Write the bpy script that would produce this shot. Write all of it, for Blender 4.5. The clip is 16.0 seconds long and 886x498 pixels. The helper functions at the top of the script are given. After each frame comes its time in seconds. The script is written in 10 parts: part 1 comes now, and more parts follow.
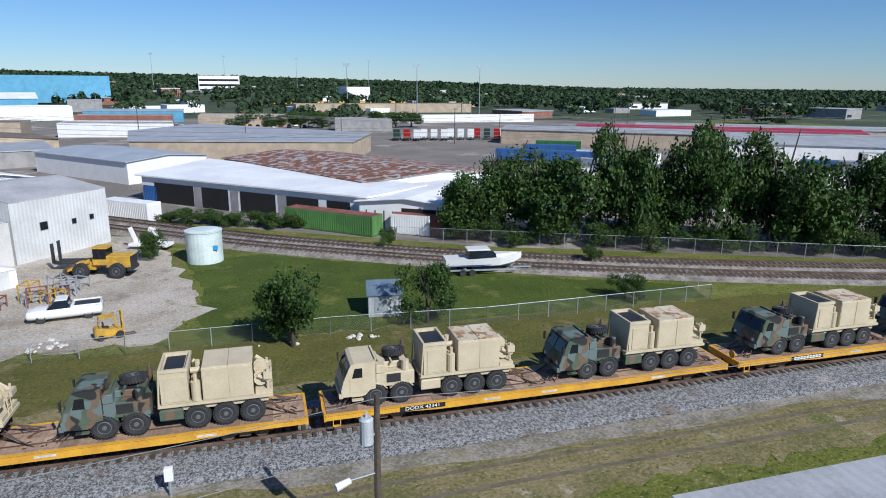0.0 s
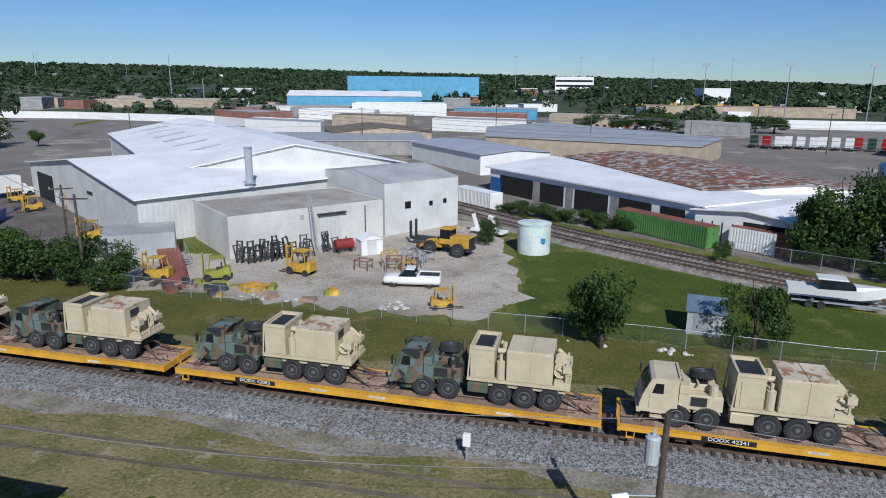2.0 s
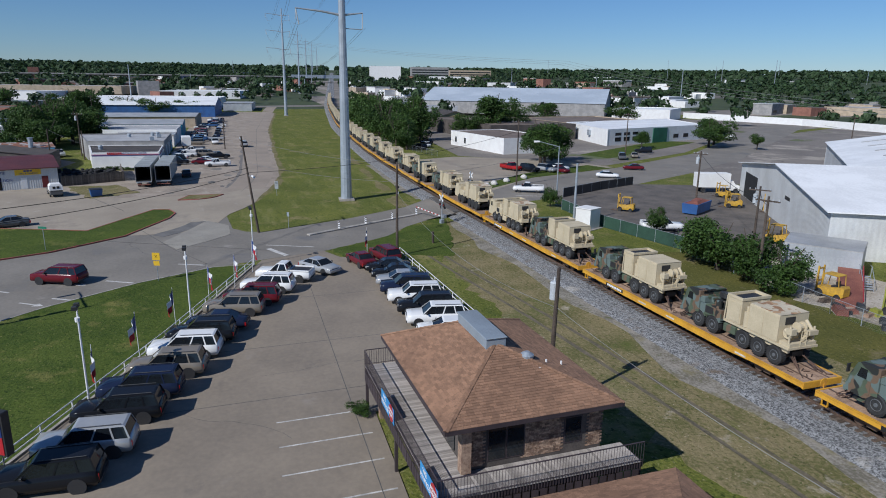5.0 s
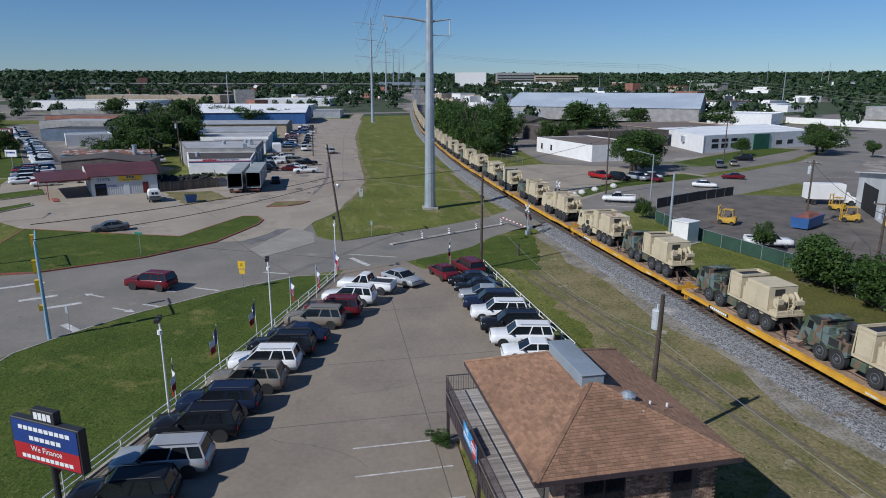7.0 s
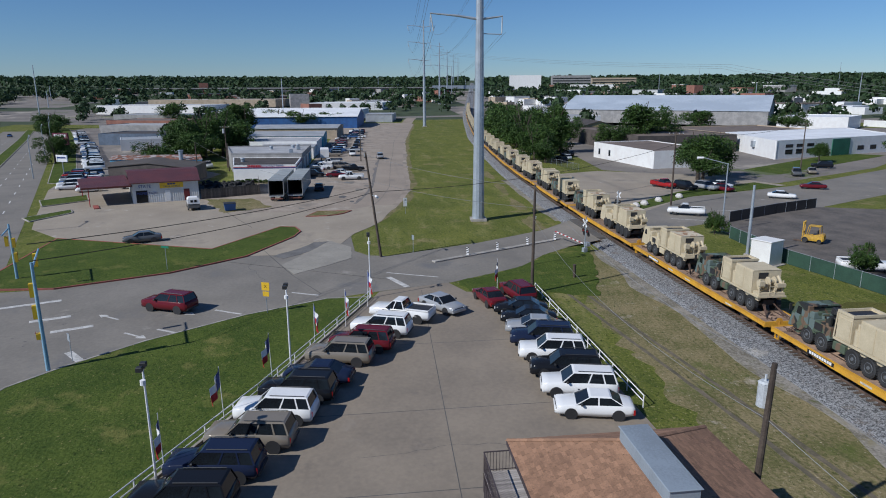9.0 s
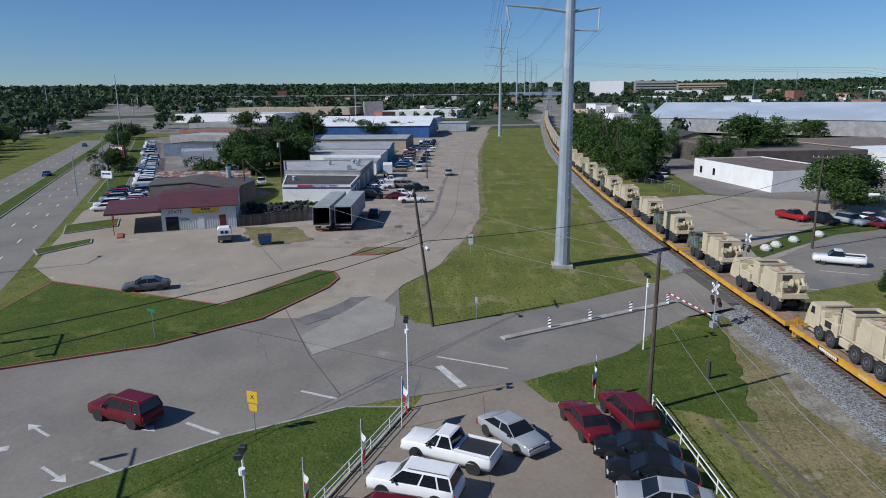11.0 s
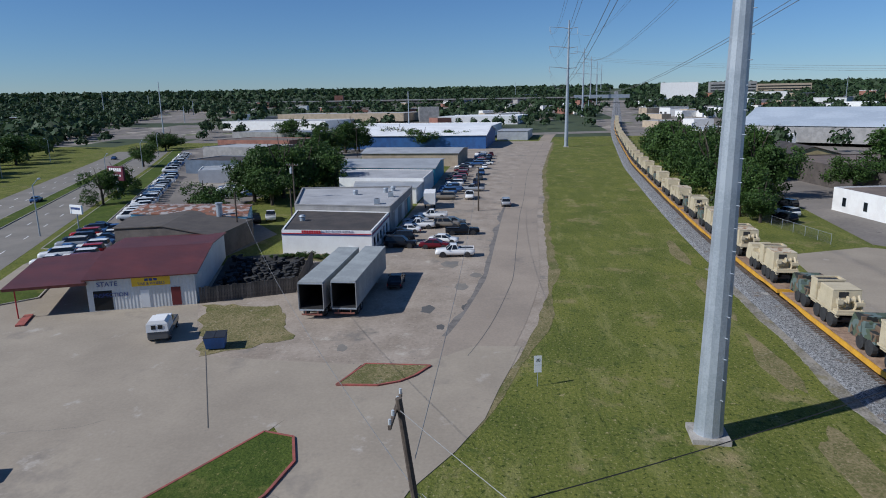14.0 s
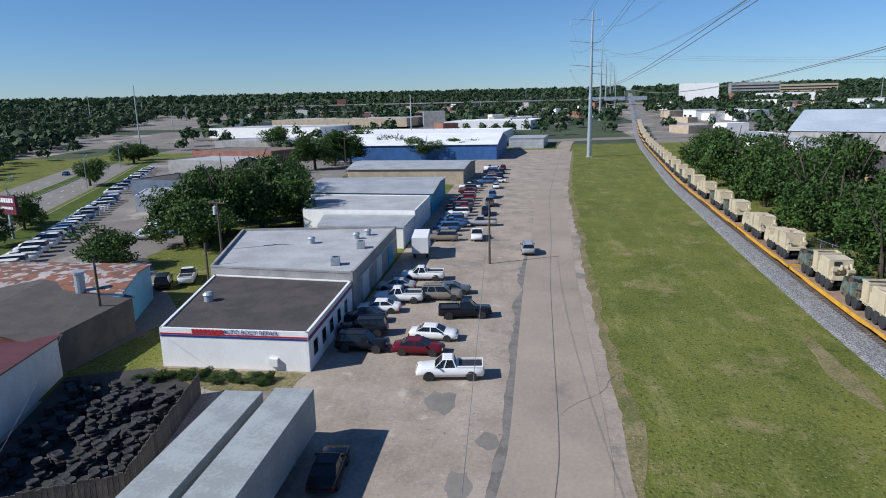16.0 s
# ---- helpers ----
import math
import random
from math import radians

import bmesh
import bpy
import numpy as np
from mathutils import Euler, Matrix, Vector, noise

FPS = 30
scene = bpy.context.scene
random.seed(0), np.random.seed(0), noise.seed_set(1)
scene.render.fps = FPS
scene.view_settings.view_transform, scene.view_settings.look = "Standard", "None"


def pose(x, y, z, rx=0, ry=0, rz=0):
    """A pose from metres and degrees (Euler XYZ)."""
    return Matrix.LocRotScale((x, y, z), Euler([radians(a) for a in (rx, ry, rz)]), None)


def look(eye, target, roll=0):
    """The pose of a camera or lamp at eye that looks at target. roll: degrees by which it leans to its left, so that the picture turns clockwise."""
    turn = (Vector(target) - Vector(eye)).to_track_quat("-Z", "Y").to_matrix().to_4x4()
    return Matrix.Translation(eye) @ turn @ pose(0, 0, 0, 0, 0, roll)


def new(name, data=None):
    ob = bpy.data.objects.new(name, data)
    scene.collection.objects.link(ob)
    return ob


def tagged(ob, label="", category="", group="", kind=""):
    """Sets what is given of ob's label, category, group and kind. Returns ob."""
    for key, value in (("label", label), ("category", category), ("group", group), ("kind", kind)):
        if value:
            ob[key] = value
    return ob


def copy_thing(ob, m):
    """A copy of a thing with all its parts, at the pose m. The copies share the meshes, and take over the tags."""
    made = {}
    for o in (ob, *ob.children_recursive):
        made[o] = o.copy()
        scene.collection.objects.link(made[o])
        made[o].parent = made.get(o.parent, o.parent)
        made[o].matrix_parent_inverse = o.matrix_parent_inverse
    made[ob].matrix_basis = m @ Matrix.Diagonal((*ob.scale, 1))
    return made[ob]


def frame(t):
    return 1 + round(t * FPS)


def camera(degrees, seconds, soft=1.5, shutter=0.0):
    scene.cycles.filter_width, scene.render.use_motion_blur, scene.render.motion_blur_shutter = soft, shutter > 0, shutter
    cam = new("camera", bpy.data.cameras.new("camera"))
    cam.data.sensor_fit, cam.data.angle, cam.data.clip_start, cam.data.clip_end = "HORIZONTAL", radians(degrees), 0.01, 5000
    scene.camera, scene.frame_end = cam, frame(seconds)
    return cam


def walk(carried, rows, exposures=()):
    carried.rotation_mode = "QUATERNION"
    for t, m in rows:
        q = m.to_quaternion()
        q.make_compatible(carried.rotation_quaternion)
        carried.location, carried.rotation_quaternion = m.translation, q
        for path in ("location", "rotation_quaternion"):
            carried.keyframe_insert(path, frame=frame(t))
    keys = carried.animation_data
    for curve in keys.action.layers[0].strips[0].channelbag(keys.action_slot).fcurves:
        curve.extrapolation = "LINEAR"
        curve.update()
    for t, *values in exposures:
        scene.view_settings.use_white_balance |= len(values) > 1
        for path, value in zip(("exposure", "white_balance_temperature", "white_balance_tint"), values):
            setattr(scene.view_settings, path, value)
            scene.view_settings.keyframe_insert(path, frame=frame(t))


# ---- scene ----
cam = camera(68.6, 16.0, soft=1.0)
METRES, EYE, TILT, LEAN, TURN = 110.6, 19.5, 0.0, 0.0, -16.2
ROWS = [
    (0.0, 0.0, 0.0, 0.0, 0.1, -14.19, -0.38),
    (0.5, 0.0019, 0.0007, -0.0001, 3.99, -14.22, -0.39),
    (1.0, 0.0038, 0.0012, -0.0001, 8.78, -14.27, -0.39),
    (1.5, 0.0056, 0.0018, -0.0002, 18.24, -14.33, -0.51),
    (2.0, 0.0075, 0.0024, -0.0002, 29.71, -14.36, -0.56),
    (2.5, 0.0093, 0.003, -0.0002, 39.8, -14.39, -0.58),
    (3.0, 0.0111, 0.0036, -0.0003, 51.42, -14.43, -0.66),
    (3.5, 0.0128, 0.0042, -0.0004, 63.54, -14.46, -0.73),
    (4.0, 0.0145, 0.0048, -0.0004, 72.49, -14.46, -0.8),
    (4.5, 0.0162, 0.0054, -0.0005, 80.73, -14.43, -0.77),
    (5.0, 0.0179, 0.006, -0.0005, 87.27, -14.41, -0.67),
    (7.5, -0.0194, 0.003, 0.001, 94.59, -13.96, -0.04),
    (8.0, -0.0339, 0.0036, 0.0015, 95.07, -13.86, 0.1),
    (8.5, -0.0519, 0.0037, -0.0001, 98.47, -13.73, 0.13),
    (9.0, -0.0763, 0.0026, -0.0005, 99.19, -13.67, 0.28),
    (9.5, -0.1141, -0.0009, -0.0, 101.94, -13.62, 0.37),
    (10.0, -0.1613, -0.0076, 0.0007, 102.91, -13.45, 0.45),
    (12.5, -0.4069, -0.0652, 0.0173, 109.91, -12.74, 0.55),
    (13.0, -0.4543, -0.0774, 0.0192, 109.72, -12.65, 0.7),
    (13.5, -0.5092, -0.0917, 0.0209, 110.47, -12.73, 0.79),
    (14.0, -0.5782, -0.1103, 0.0224, 111.02, -12.82, 0.9),
    (14.5, -0.6607, -0.1348, 0.0231, 111.89, -12.83, 1.06),
    (15.0, -0.7529, -0.1644, 0.0236, 112.1, -12.87, 1.19),
    (15.5, -0.8464, -0.1965, 0.0238, 111.98, -12.7, 1.29),
    (16.0, -0.9287, -0.2263, 0.0261, 111.78, -12.55, 1.25),
]
walk(cam, [(t, pose(0, 0, EYE, TILT, LEAN, TURN) @ pose(METRES * x, METRES * y, METRES * z, 90 + pitch, roll, yaw)) for t, x, y, z, yaw, pitch, roll in ROWS], exposures=[(0.0, 0.06, 5900, 10), (0.5, -0.26, 5870, 10), (1.5, -0.2, 5880, 10), (3.0, -0.2, 5900, 10), (4.5, -0.24, 5900, 10), (9.0, -0.27, 5900, 10), (12.5, -0.13, 5900, 10), (14.5, -0.22, 5880, 10), (15.5, -0.2, 5930, 10), (16.0, 0.14, 5980, 10)])

# ---- world and sun ----
SUN_AZ, SUN_EL = 155.0, 38.5
world = bpy.data.worlds.new("sky")
scene.world = world
world.use_nodes = True
wn = world.node_tree.nodes
sky = wn.new("ShaderNodeTexSky")
sky.sky_type = "NISHITA"
sky.sun_disc = False
sky.sun_elevation, sky.sun_rotation = radians(SUN_EL), radians(SUN_AZ)
sky.air_density, sky.dust_density, sky.ozone_density = 1.0, 0.0, 7.0
wn["Background"].inputs["Strength"].default_value = 0.077
tint = wn.new("ShaderNodeMix")
tint.data_type, tint.blend_type = "RGBA", "MULTIPLY"
tint.inputs["Factor"].default_value, tint.inputs["B"].default_value = 1.0, (0.87, 0.99, 1.13, 1)
world.node_tree.links.new(sky.outputs[0], tint.inputs["A"])
world.node_tree.links.new(tint.outputs["Result"], wn["Background"].inputs["Color"])
sun_to = Vector((math.sin(radians(SUN_AZ)) * math.cos(radians(SUN_EL)), math.cos(radians(SUN_AZ)) * math.cos(radians(SUN_EL)), math.sin(radians(SUN_EL))))
sun = new("sun", bpy.data.lights.new("sun", "SUN"))
sun.data.energy, sun.data.angle, sun.data.color = 5.0, radians(0.53), (1.0, 0.95, 0.87)
sun.matrix_world = look(sun_to * 100, (0, 0, 0))
scene.view_settings.exposure = 0.0

# ---- materials ----
MATS = {}


def mat(name, a, b=None, rough=0.75, metal=0.0, big=0.4, fine=12.0, amount=0.55, bump=0.25, vary=0.0, space="Object", island=False, depth=0.02, spec=0.5, grain=0.45):
    """A surface of two tones mixed at two scales, with fine relief."""
    if name in MATS:
        return MATS[name]
    m = bpy.data.materials.new(name)
    m.use_nodes = True
    n, l = m.node_tree.nodes, m.node_tree.links
    p = n["Principled BSDF"]
    b = b or tuple(c * 0.72 for c in a)
    tc = n.new("ShaderNodeTexCoord")
    n1, n2 = n.new("ShaderNodeTexNoise"), n.new("ShaderNodeTexNoise")
    n1.inputs["Scale"].default_value, n1.inputs["Detail"].default_value = big, 5
    n2.inputs["Scale"].default_value, n2.inputs["Detail"].default_value = fine, 6
    for q in (n1, n2):
        q.inputs["Roughness"].default_value = 0.62
        l.new(tc.outputs[space], q.inputs["Vector"])
    add = n.new("ShaderNodeMath")
    add.operation = "MULTIPLY_ADD"
    add.inputs[1].default_value, add.inputs[2].default_value = grain, (0.45 - grain) / 2
    l.new(n2.outputs["Fac"], add.inputs[0])
    s = n.new("ShaderNodeMath")
    s.operation = "MULTIPLY_ADD"
    s.inputs[1].default_value = 0.75
    l.new(n1.outputs["Fac"], s.inputs[0])
    l.new(add.outputs[0], s.inputs[2])
    r = n.new("ShaderNodeMapRange")
    r.inputs["From Min"].default_value, r.inputs["From Max"].default_value = 0.6 - amount * 0.13, 0.6 + amount * 0.13
    l.new(s.outputs[0], r.inputs["Value"])
    mix = n.new("ShaderNodeMix")
    mix.data_type = "RGBA"
    mix.inputs["A"].default_value, mix.inputs["B"].default_value = (*b, 1), (*a, 1)
    l.new(r.outputs["Result"], mix.inputs["Factor"])
    out = mix.outputs["Result"]
    if vary or island:
        hsv = n.new("ShaderNodeHueSaturation")
        rr = n.new("ShaderNodeMapRange")
        rr.inputs["To Min"].default_value, rr.inputs["To Max"].default_value = 1 - (vary or 0.3), 1 + (vary or 0.3)
        src = n.new("ShaderNodeNewGeometry").outputs["Random Per Island"] if island else n.new("ShaderNodeObjectInfo").outputs["Random"]
        l.new(src, rr.inputs["Value"])
        l.new(rr.outputs["Result"], hsv.inputs["Value"])
        l.new(out, hsv.inputs["Color"])
        out = hsv.outputs["Color"]
    l.new(out, p.inputs["Base Color"])
    p.inputs["Roughness"].default_value, p.inputs["Metallic"].default_value = rough, metal
    p.inputs["Specular IOR Level"].default_value = spec
    if bump:
        bn = n.new("ShaderNodeBump")
        bn.inputs["Strength"].default_value, bn.inputs["Distance"].default_value = bump, depth
        l.new(n2.outputs["Fac"], bn.inputs["Height"])
        l.new(bn.outputs["Normal"], p.inputs["Normal"])
    MATS[name] = m
    return m


def spotted(name, base, spots, scale=1.2, rough=0.8, fine=20.0):
    """Paint in blotches of several tones: camouflage, rust on paint. spots: (colour, threshold, seed)."""
    m = mat(name, base, rough=rough, fine=fine, amount=0.9, bump=0.1)
    n, l = m.node_tree.nodes, m.node_tree.links
    p = n["Principled BSDF"]
    src = p.inputs["Base Color"].links[0].from_socket
    tc = n.new("ShaderNodeTexCoord")
    for col, thr, seed in spots:
        mp = n.new("ShaderNodeMapping")
        mp.inputs["Location"].default_value = (seed, seed * 1.7, seed * 0.3)
        l.new(tc.outputs["Object"], mp.inputs["Vector"])
        q = n.new("ShaderNodeTexNoise")
        q.inputs["Scale"].default_value, q.inputs["Detail"].default_value = scale, 1.5
        l.new(mp.outputs[0], q.inputs["Vector"])
        r = n.new("ShaderNodeMapRange")
        r.inputs["From Min"].default_value, r.inputs["From Max"].default_value = thr, thr + 0.02
        l.new(q.outputs["Fac"], r.inputs["Value"])
        mx = n.new("ShaderNodeMix")
        mx.data_type = "RGBA"
        l.new(r.outputs["Result"], mx.inputs["Factor"])
        l.new(src, mx.inputs["A"])
        mx.inputs["B"].default_value = (*col, 1)
        src = mx.outputs["Result"]
    l.new(src, p.inputs["Base Color"])
    return m


def leaf(name, a, b, island=True):
    m = mat(name, a, b, rough=0.62, big=0.5, fine=3, amount=0.8, bump=0.0, vary=0.35, island=island, spec=0.3)
    n, l = m.node_tree.nodes, m.node_tree.links
    p = n["Principled BSDF"]
    tr = n.new("ShaderNodeBsdfTranslucent")
    l.new(p.inputs["Base Color"].links[0].from_socket, tr.inputs["Color"])
    ms = n.new("ShaderNodeMixShader")
    ms.inputs[0].default_value = 0.2
    l.new(p.outputs[0], ms.inputs[1])
    l.new(tr.outputs[0], ms.inputs[2])
    l.new(ms.outputs[0], n["Material Output"].inputs["Surface"])
    return m


def ribbed(name, a, b, axis=0, pitch=0.3, rough=0.45, metal=0.3, strength=0.6):
    """Corrugated sheet: ribs along one axis, with weathering."""
    m = mat(name, a, b, rough=rough, metal=metal, big=0.25, fine=6, amount=0.9, bump=0.08)
    n, l = m.node_tree.nodes, m.node_tree.links
    p = n["Principled BSDF"]
    tc = n.new("ShaderNodeTexCoord")
    w = n.new("ShaderNodeTexWave")
    w.bands_direction = "XYZ"[axis]
    w.inputs["Scale"].default_value = 0.314 / pitch
    l.new(tc.outputs["Object"], w.inputs["Vector"])
    bn = n.new("ShaderNodeBump")
    bn.inputs["Strength"].default_value, bn.inputs["Distance"].default_value = strength, 0.03
    l.new(w.outputs["Fac"], bn.inputs["Height"])
    l.new(p.inputs["Normal"].links[0].from_socket, bn.inputs["Normal"])
    l.new(bn.outputs["Normal"], p.inputs["Normal"])
    return m


def overlay(m, colour, scale, thr, soft, seed=0.0, detail=8.0, long=1.0):
    """Patches with ragged edges: bare spots, stains, repairs; long: how far they are drawn out along x."""
    n, l = m.node_tree.nodes, m.node_tree.links
    p = n["Principled BSDF"]
    src = p.inputs["Base Color"].links[0].from_socket
    tc, mp, q, r, mx = (n.new(k) for k in ("ShaderNodeTexCoord", "ShaderNodeMapping", "ShaderNodeTexNoise", "ShaderNodeMapRange", "ShaderNodeMix"))
    mp.inputs["Location"].default_value = (seed, seed * 1.3, 0)
    mp.inputs["Scale"].default_value = (1 / long, 1, 1)
    l.new(tc.outputs["Object"], mp.inputs["Vector"])
    q.inputs["Scale"].default_value, q.inputs["Detail"].default_value, q.inputs["Roughness"].default_value = scale, detail, 0.68
    l.new(mp.outputs[0], q.inputs["Vector"])
    r.inputs["From Min"].default_value, r.inputs["From Max"].default_value = thr, thr + soft
    l.new(q.outputs["Fac"], r.inputs["Value"])
    mx.data_type = "RGBA"
    l.new(r.outputs["Result"], mx.inputs["Factor"])
    l.new(src, mx.inputs["A"])
    mx.inputs["B"].default_value = (*colour, 1)
    l.new(mx.outputs["Result"], p.inputs["Base Color"])


GRASS = mat("mown_grass", (0.168, 0.176, 0.04), (0.085, 0.107, 0.022), rough=0.9, big=0.11, fine=4.0, amount=1.2, bump=0.9, depth=0.12, spec=0.1, grain=1.0)
overlay(GRASS, (0.27, 0.22, 0.11), 0.16, 0.56, 0.14)
overlay(GRASS, (0.07, 0.095, 0.022), 0.5, 0.56, 0.1, 7.0)
overlay(GRASS, (0.36, 0.3, 0.16), 1.3, 0.62, 0.08, 3.0)
overlay(GRASS, (0.24, 0.23, 0.085), 0.4, 0.53, 0.22, 21.0, long=4.0)
overlay(GRASS, (0.3, 0.27, 0.13), 4.5, 0.58, 0.06, 12.0)
overlay(GRASS, (0.04, 0.056, 0.012), 2.6, 0.555, 0.07, 15.0)
LAWN = mat("lawn_grass", (0.088, 0.118, 0.023), (0.05, 0.077, 0.015), rough=0.9, big=0.2, fine=5.0, amount=1.1, bump=0.9, depth=0.1, spec=0.1, grain=1.0)
overlay(LAWN, (0.17, 0.165, 0.05), 0.22, 0.57, 0.12, 5.0)
overlay(LAWN, (0.045, 0.075, 0.014), 0.7, 0.57, 0.1, 2.0)
overlay(LAWN, (0.2, 0.19, 0.07), 4.0, 0.6, 0.06, 9.0)
overlay(LAWN, (0.03, 0.05, 0.01), 3.0, 0.58, 0.06, 14.0)
DRY = mat("dry_grass", (0.25, 0.205, 0.11), (0.13, 0.125, 0.05), rough=0.95, big=0.28, fine=4.0, amount=0.9, bump=0.9, depth=0.1, spec=0.1, grain=0.9)
overlay(DRY, (0.105, 0.125, 0.035), 0.2, 0.56, 0.14, 4.0)
overlay(DRY, (0.4, 0.35, 0.27), 0.35, 0.6, 0.1, 8.0)
overlay(DRY, (0.075, 0.085, 0.028), 2.6, 0.58, 0.06, 13.0)
overlay(DRY, (0.42, 0.36, 0.25), 4.5, 0.61, 0.05, 16.0)
CONCRETE = mat("old_concrete", (0.355, 0.302, 0.232), (0.27, 0.228, 0.176), rough=0.85, big=0.12, fine=4.0, amount=1.1, bump=0.15)
overlay(CONCRETE, (0.19, 0.165, 0.14), 0.12, 0.58, 0.16, 1.0)
overlay(CONCRETE, (0.15, 0.13, 0.115), 0.9, 0.66, 0.08, 6.0)
overlay(CONCRETE, (0.42, 0.375, 0.32), 0.35, 0.61, 0.1, 10.0)
STREET = mat("street_concrete", (0.235, 0.212, 0.18), (0.165, 0.15, 0.128), rough=0.85, big=0.13, fine=3.0, amount=1.1, bump=0.15)
overlay(STREET, (0.155, 0.148, 0.14), 0.09, 0.56, 0.1, 3.0)
overlay(STREET, (0.33, 0.3, 0.265), 0.2, 0.63, 0.1, 9.0)
overlay(STREET, (0.1, 0.094, 0.088), 0.8, 0.65, 0.05, 5.0)
ASPHALT = mat("asphalt", (0.12, 0.115, 0.11), (0.075, 0.073, 0.07), rough=0.9, big=0.15, fine=6.0, amount=1.0, bump=0.3)
LANE = mat("lane_surface", (0.345, 0.284, 0.222), (0.255, 0.211, 0.167), rough=0.88, big=0.09, fine=3.5, amount=1.0, bump=0.15)
overlay(LANE, (0.2, 0.17, 0.145), 0.14, 0.6, 0.14, 2.0)
overlay(LANE, (0.17, 0.145, 0.125), 1.1, 0.65, 0.06, 8.0)
LOT = mat("dealer_concrete", (0.275, 0.228, 0.173), (0.2, 0.167, 0.13), rough=0.85, big=0.16, fine=3.0, amount=1.1, bump=0.12)
overlay(LOT, (0.14, 0.12, 0.105), 0.3, 0.62, 0.16, 5.0)
overlay(LOT, (0.31, 0.275, 0.24), 0.15, 0.6, 0.2, 8.0)
DIRT = mat("dirt_lot", (0.37, 0.31, 0.25), (0.24, 0.195, 0.15), rough=0.95, big=0.22, fine=3.0, amount=1.0, bump=0.5)
overlay(DIRT, (0.185, 0.165, 0.14), 0.16, 0.55, 0.1, 4.0)
overlay(DIRT, (0.46, 0.41, 0.34), 0.3, 0.6, 0.12, 11.0)
overlay(DIRT, (0.15, 0.13, 0.11), 2.0, 0.62, 0.05, 7.0)
overlay(DIRT, (0.55, 0.5, 0.43), 3.5, 0.63, 0.05, 3.0)
GRAVEL = mat("yard_gravel", (0.5, 0.45, 0.385), (0.31, 0.265, 0.2), rough=0.95, big=0.16, fine=5.0, amount=0.95, bump=0.9, depth=0.08, grain=0.9)
overlay(GRAVEL, (0.2, 0.165, 0.115), 0.17, 0.56, 0.14, 6.0)
overlay(GRAVEL, (0.17, 0.19, 0.07), 0.22, 0.6, 0.08, 1.0)
overlay(GRAVEL, (0.62, 0.58, 0.52), 3.0, 0.6, 0.06, 4.0)
overlay(GRAVEL, (0.13, 0.11, 0.085), 2.4, 0.6, 0.06, 13.0)
BALLAST = mat("grey_ballast", (0.33, 0.335, 0.34), (0.075, 0.077, 0.08), rough=0.95, big=5.0, fine=11.0, amount=0.75, bump=1.0, depth=0.08, grain=0.9)
overlay(BALLAST, (0.45, 0.42, 0.37), 0.3, 0.6, 0.12, 2.0)
overlay(BALLAST, (0.15, 0.115, 0.085), 0.5, 0.58, 0.1, 6.0)
overlay(BALLAST, (0.03, 0.03, 0.032), 6.0, 0.57, 0.06, 9.0)
OLDBALLAST = mat("brown_ballast", (0.33, 0.3, 0.27), (0.14, 0.12, 0.1), rough=0.95, big=0.8, fine=8.0, amount=0.9, bump=1.0, depth=0.06)
overlay(OLDBALLAST, (0.05, 0.045, 0.04), 5.0, 0.57, 0.06, 9.0)
PAVING = mat("worn_paving", (0.235, 0.207, 0.178), (0.145, 0.128, 0.112), rough=0.9, big=0.05, fine=1.5, amount=1.0, bump=0.1)
overlay(PAVING, (0.35, 0.31, 0.26), 0.04, 0.56, 0.06, 3.0)
overlay(PAVING, (0.1, 0.12, 0.04), 0.03, 0.6, 0.03, 8.0)
overlay(PAVING, (0.09, 0.082, 0.074), 0.3, 0.62, 0.06, 5.0)
CURB = mat("kerb_concrete", (0.4, 0.37, 0.33), (0.26, 0.24, 0.21), rough=0.85, big=0.8, fine=10)
REDCURB = mat("red_kerb_paint", (0.36, 0.09, 0.07), (0.22, 0.08, 0.06), rough=0.8, big=1.0, fine=9)
PAINT = mat("white_road_paint", (0.62, 0.6, 0.56), (0.36, 0.35, 0.33), rough=0.8, big=1.5, fine=10, amount=0.8)
YELLOWPAINT = mat("yellow_road_paint", (0.5, 0.35, 0.06), (0.35, 0.27, 0.1), rough=0.8, big=1.5, fine=10)
STEEL = mat("galvanised_steel", (0.42, 0.46, 0.5), (0.33, 0.37, 0.41), rough=0.5, metal=0.4, big=0.5, fine=8, bump=0.03)
RAILSTEEL = mat("rail_steel", (0.22, 0.15, 0.11), (0.12, 0.08, 0.06), rough=0.6, metal=0.5, big=0.8, fine=10)
RAILTOP = mat("polished_rail_top", (0.55, 0.54, 0.52), rough=0.25, metal=1.0, bump=0.02)
TIE = mat("creosote_timber", (0.12, 0.085, 0.062), (0.06, 0.045, 0.035), rough=0.9, big=1.5, fine=12, vary=0.35)
TIMBER = mat("pole_timber", (0.11, 0.085, 0.065), (0.06, 0.045, 0.036), rough=0.9, big=0.8, fine=12, vary=0.15)
BARK = mat("bark", (0.085, 0.066, 0.05), (0.045, 0.036, 0.028), rough=0.95, big=2, fine=14, bump=0.6)
LEAF_A = leaf("leaf_green", (0.068, 0.125, 0.024), (0.028, 0.06, 0.012))
LEAF_B = leaf("leaf_bright", (0.105, 0.175, 0.036), (0.045, 0.09, 0.018))
LEAF_C = leaf("leaf_dark", (0.04, 0.074, 0.017), (0.017, 0.036, 0.01))
FARLEAF = leaf("distant_foliage", (0.05, 0.088, 0.034), (0.024, 0.046, 0.018))
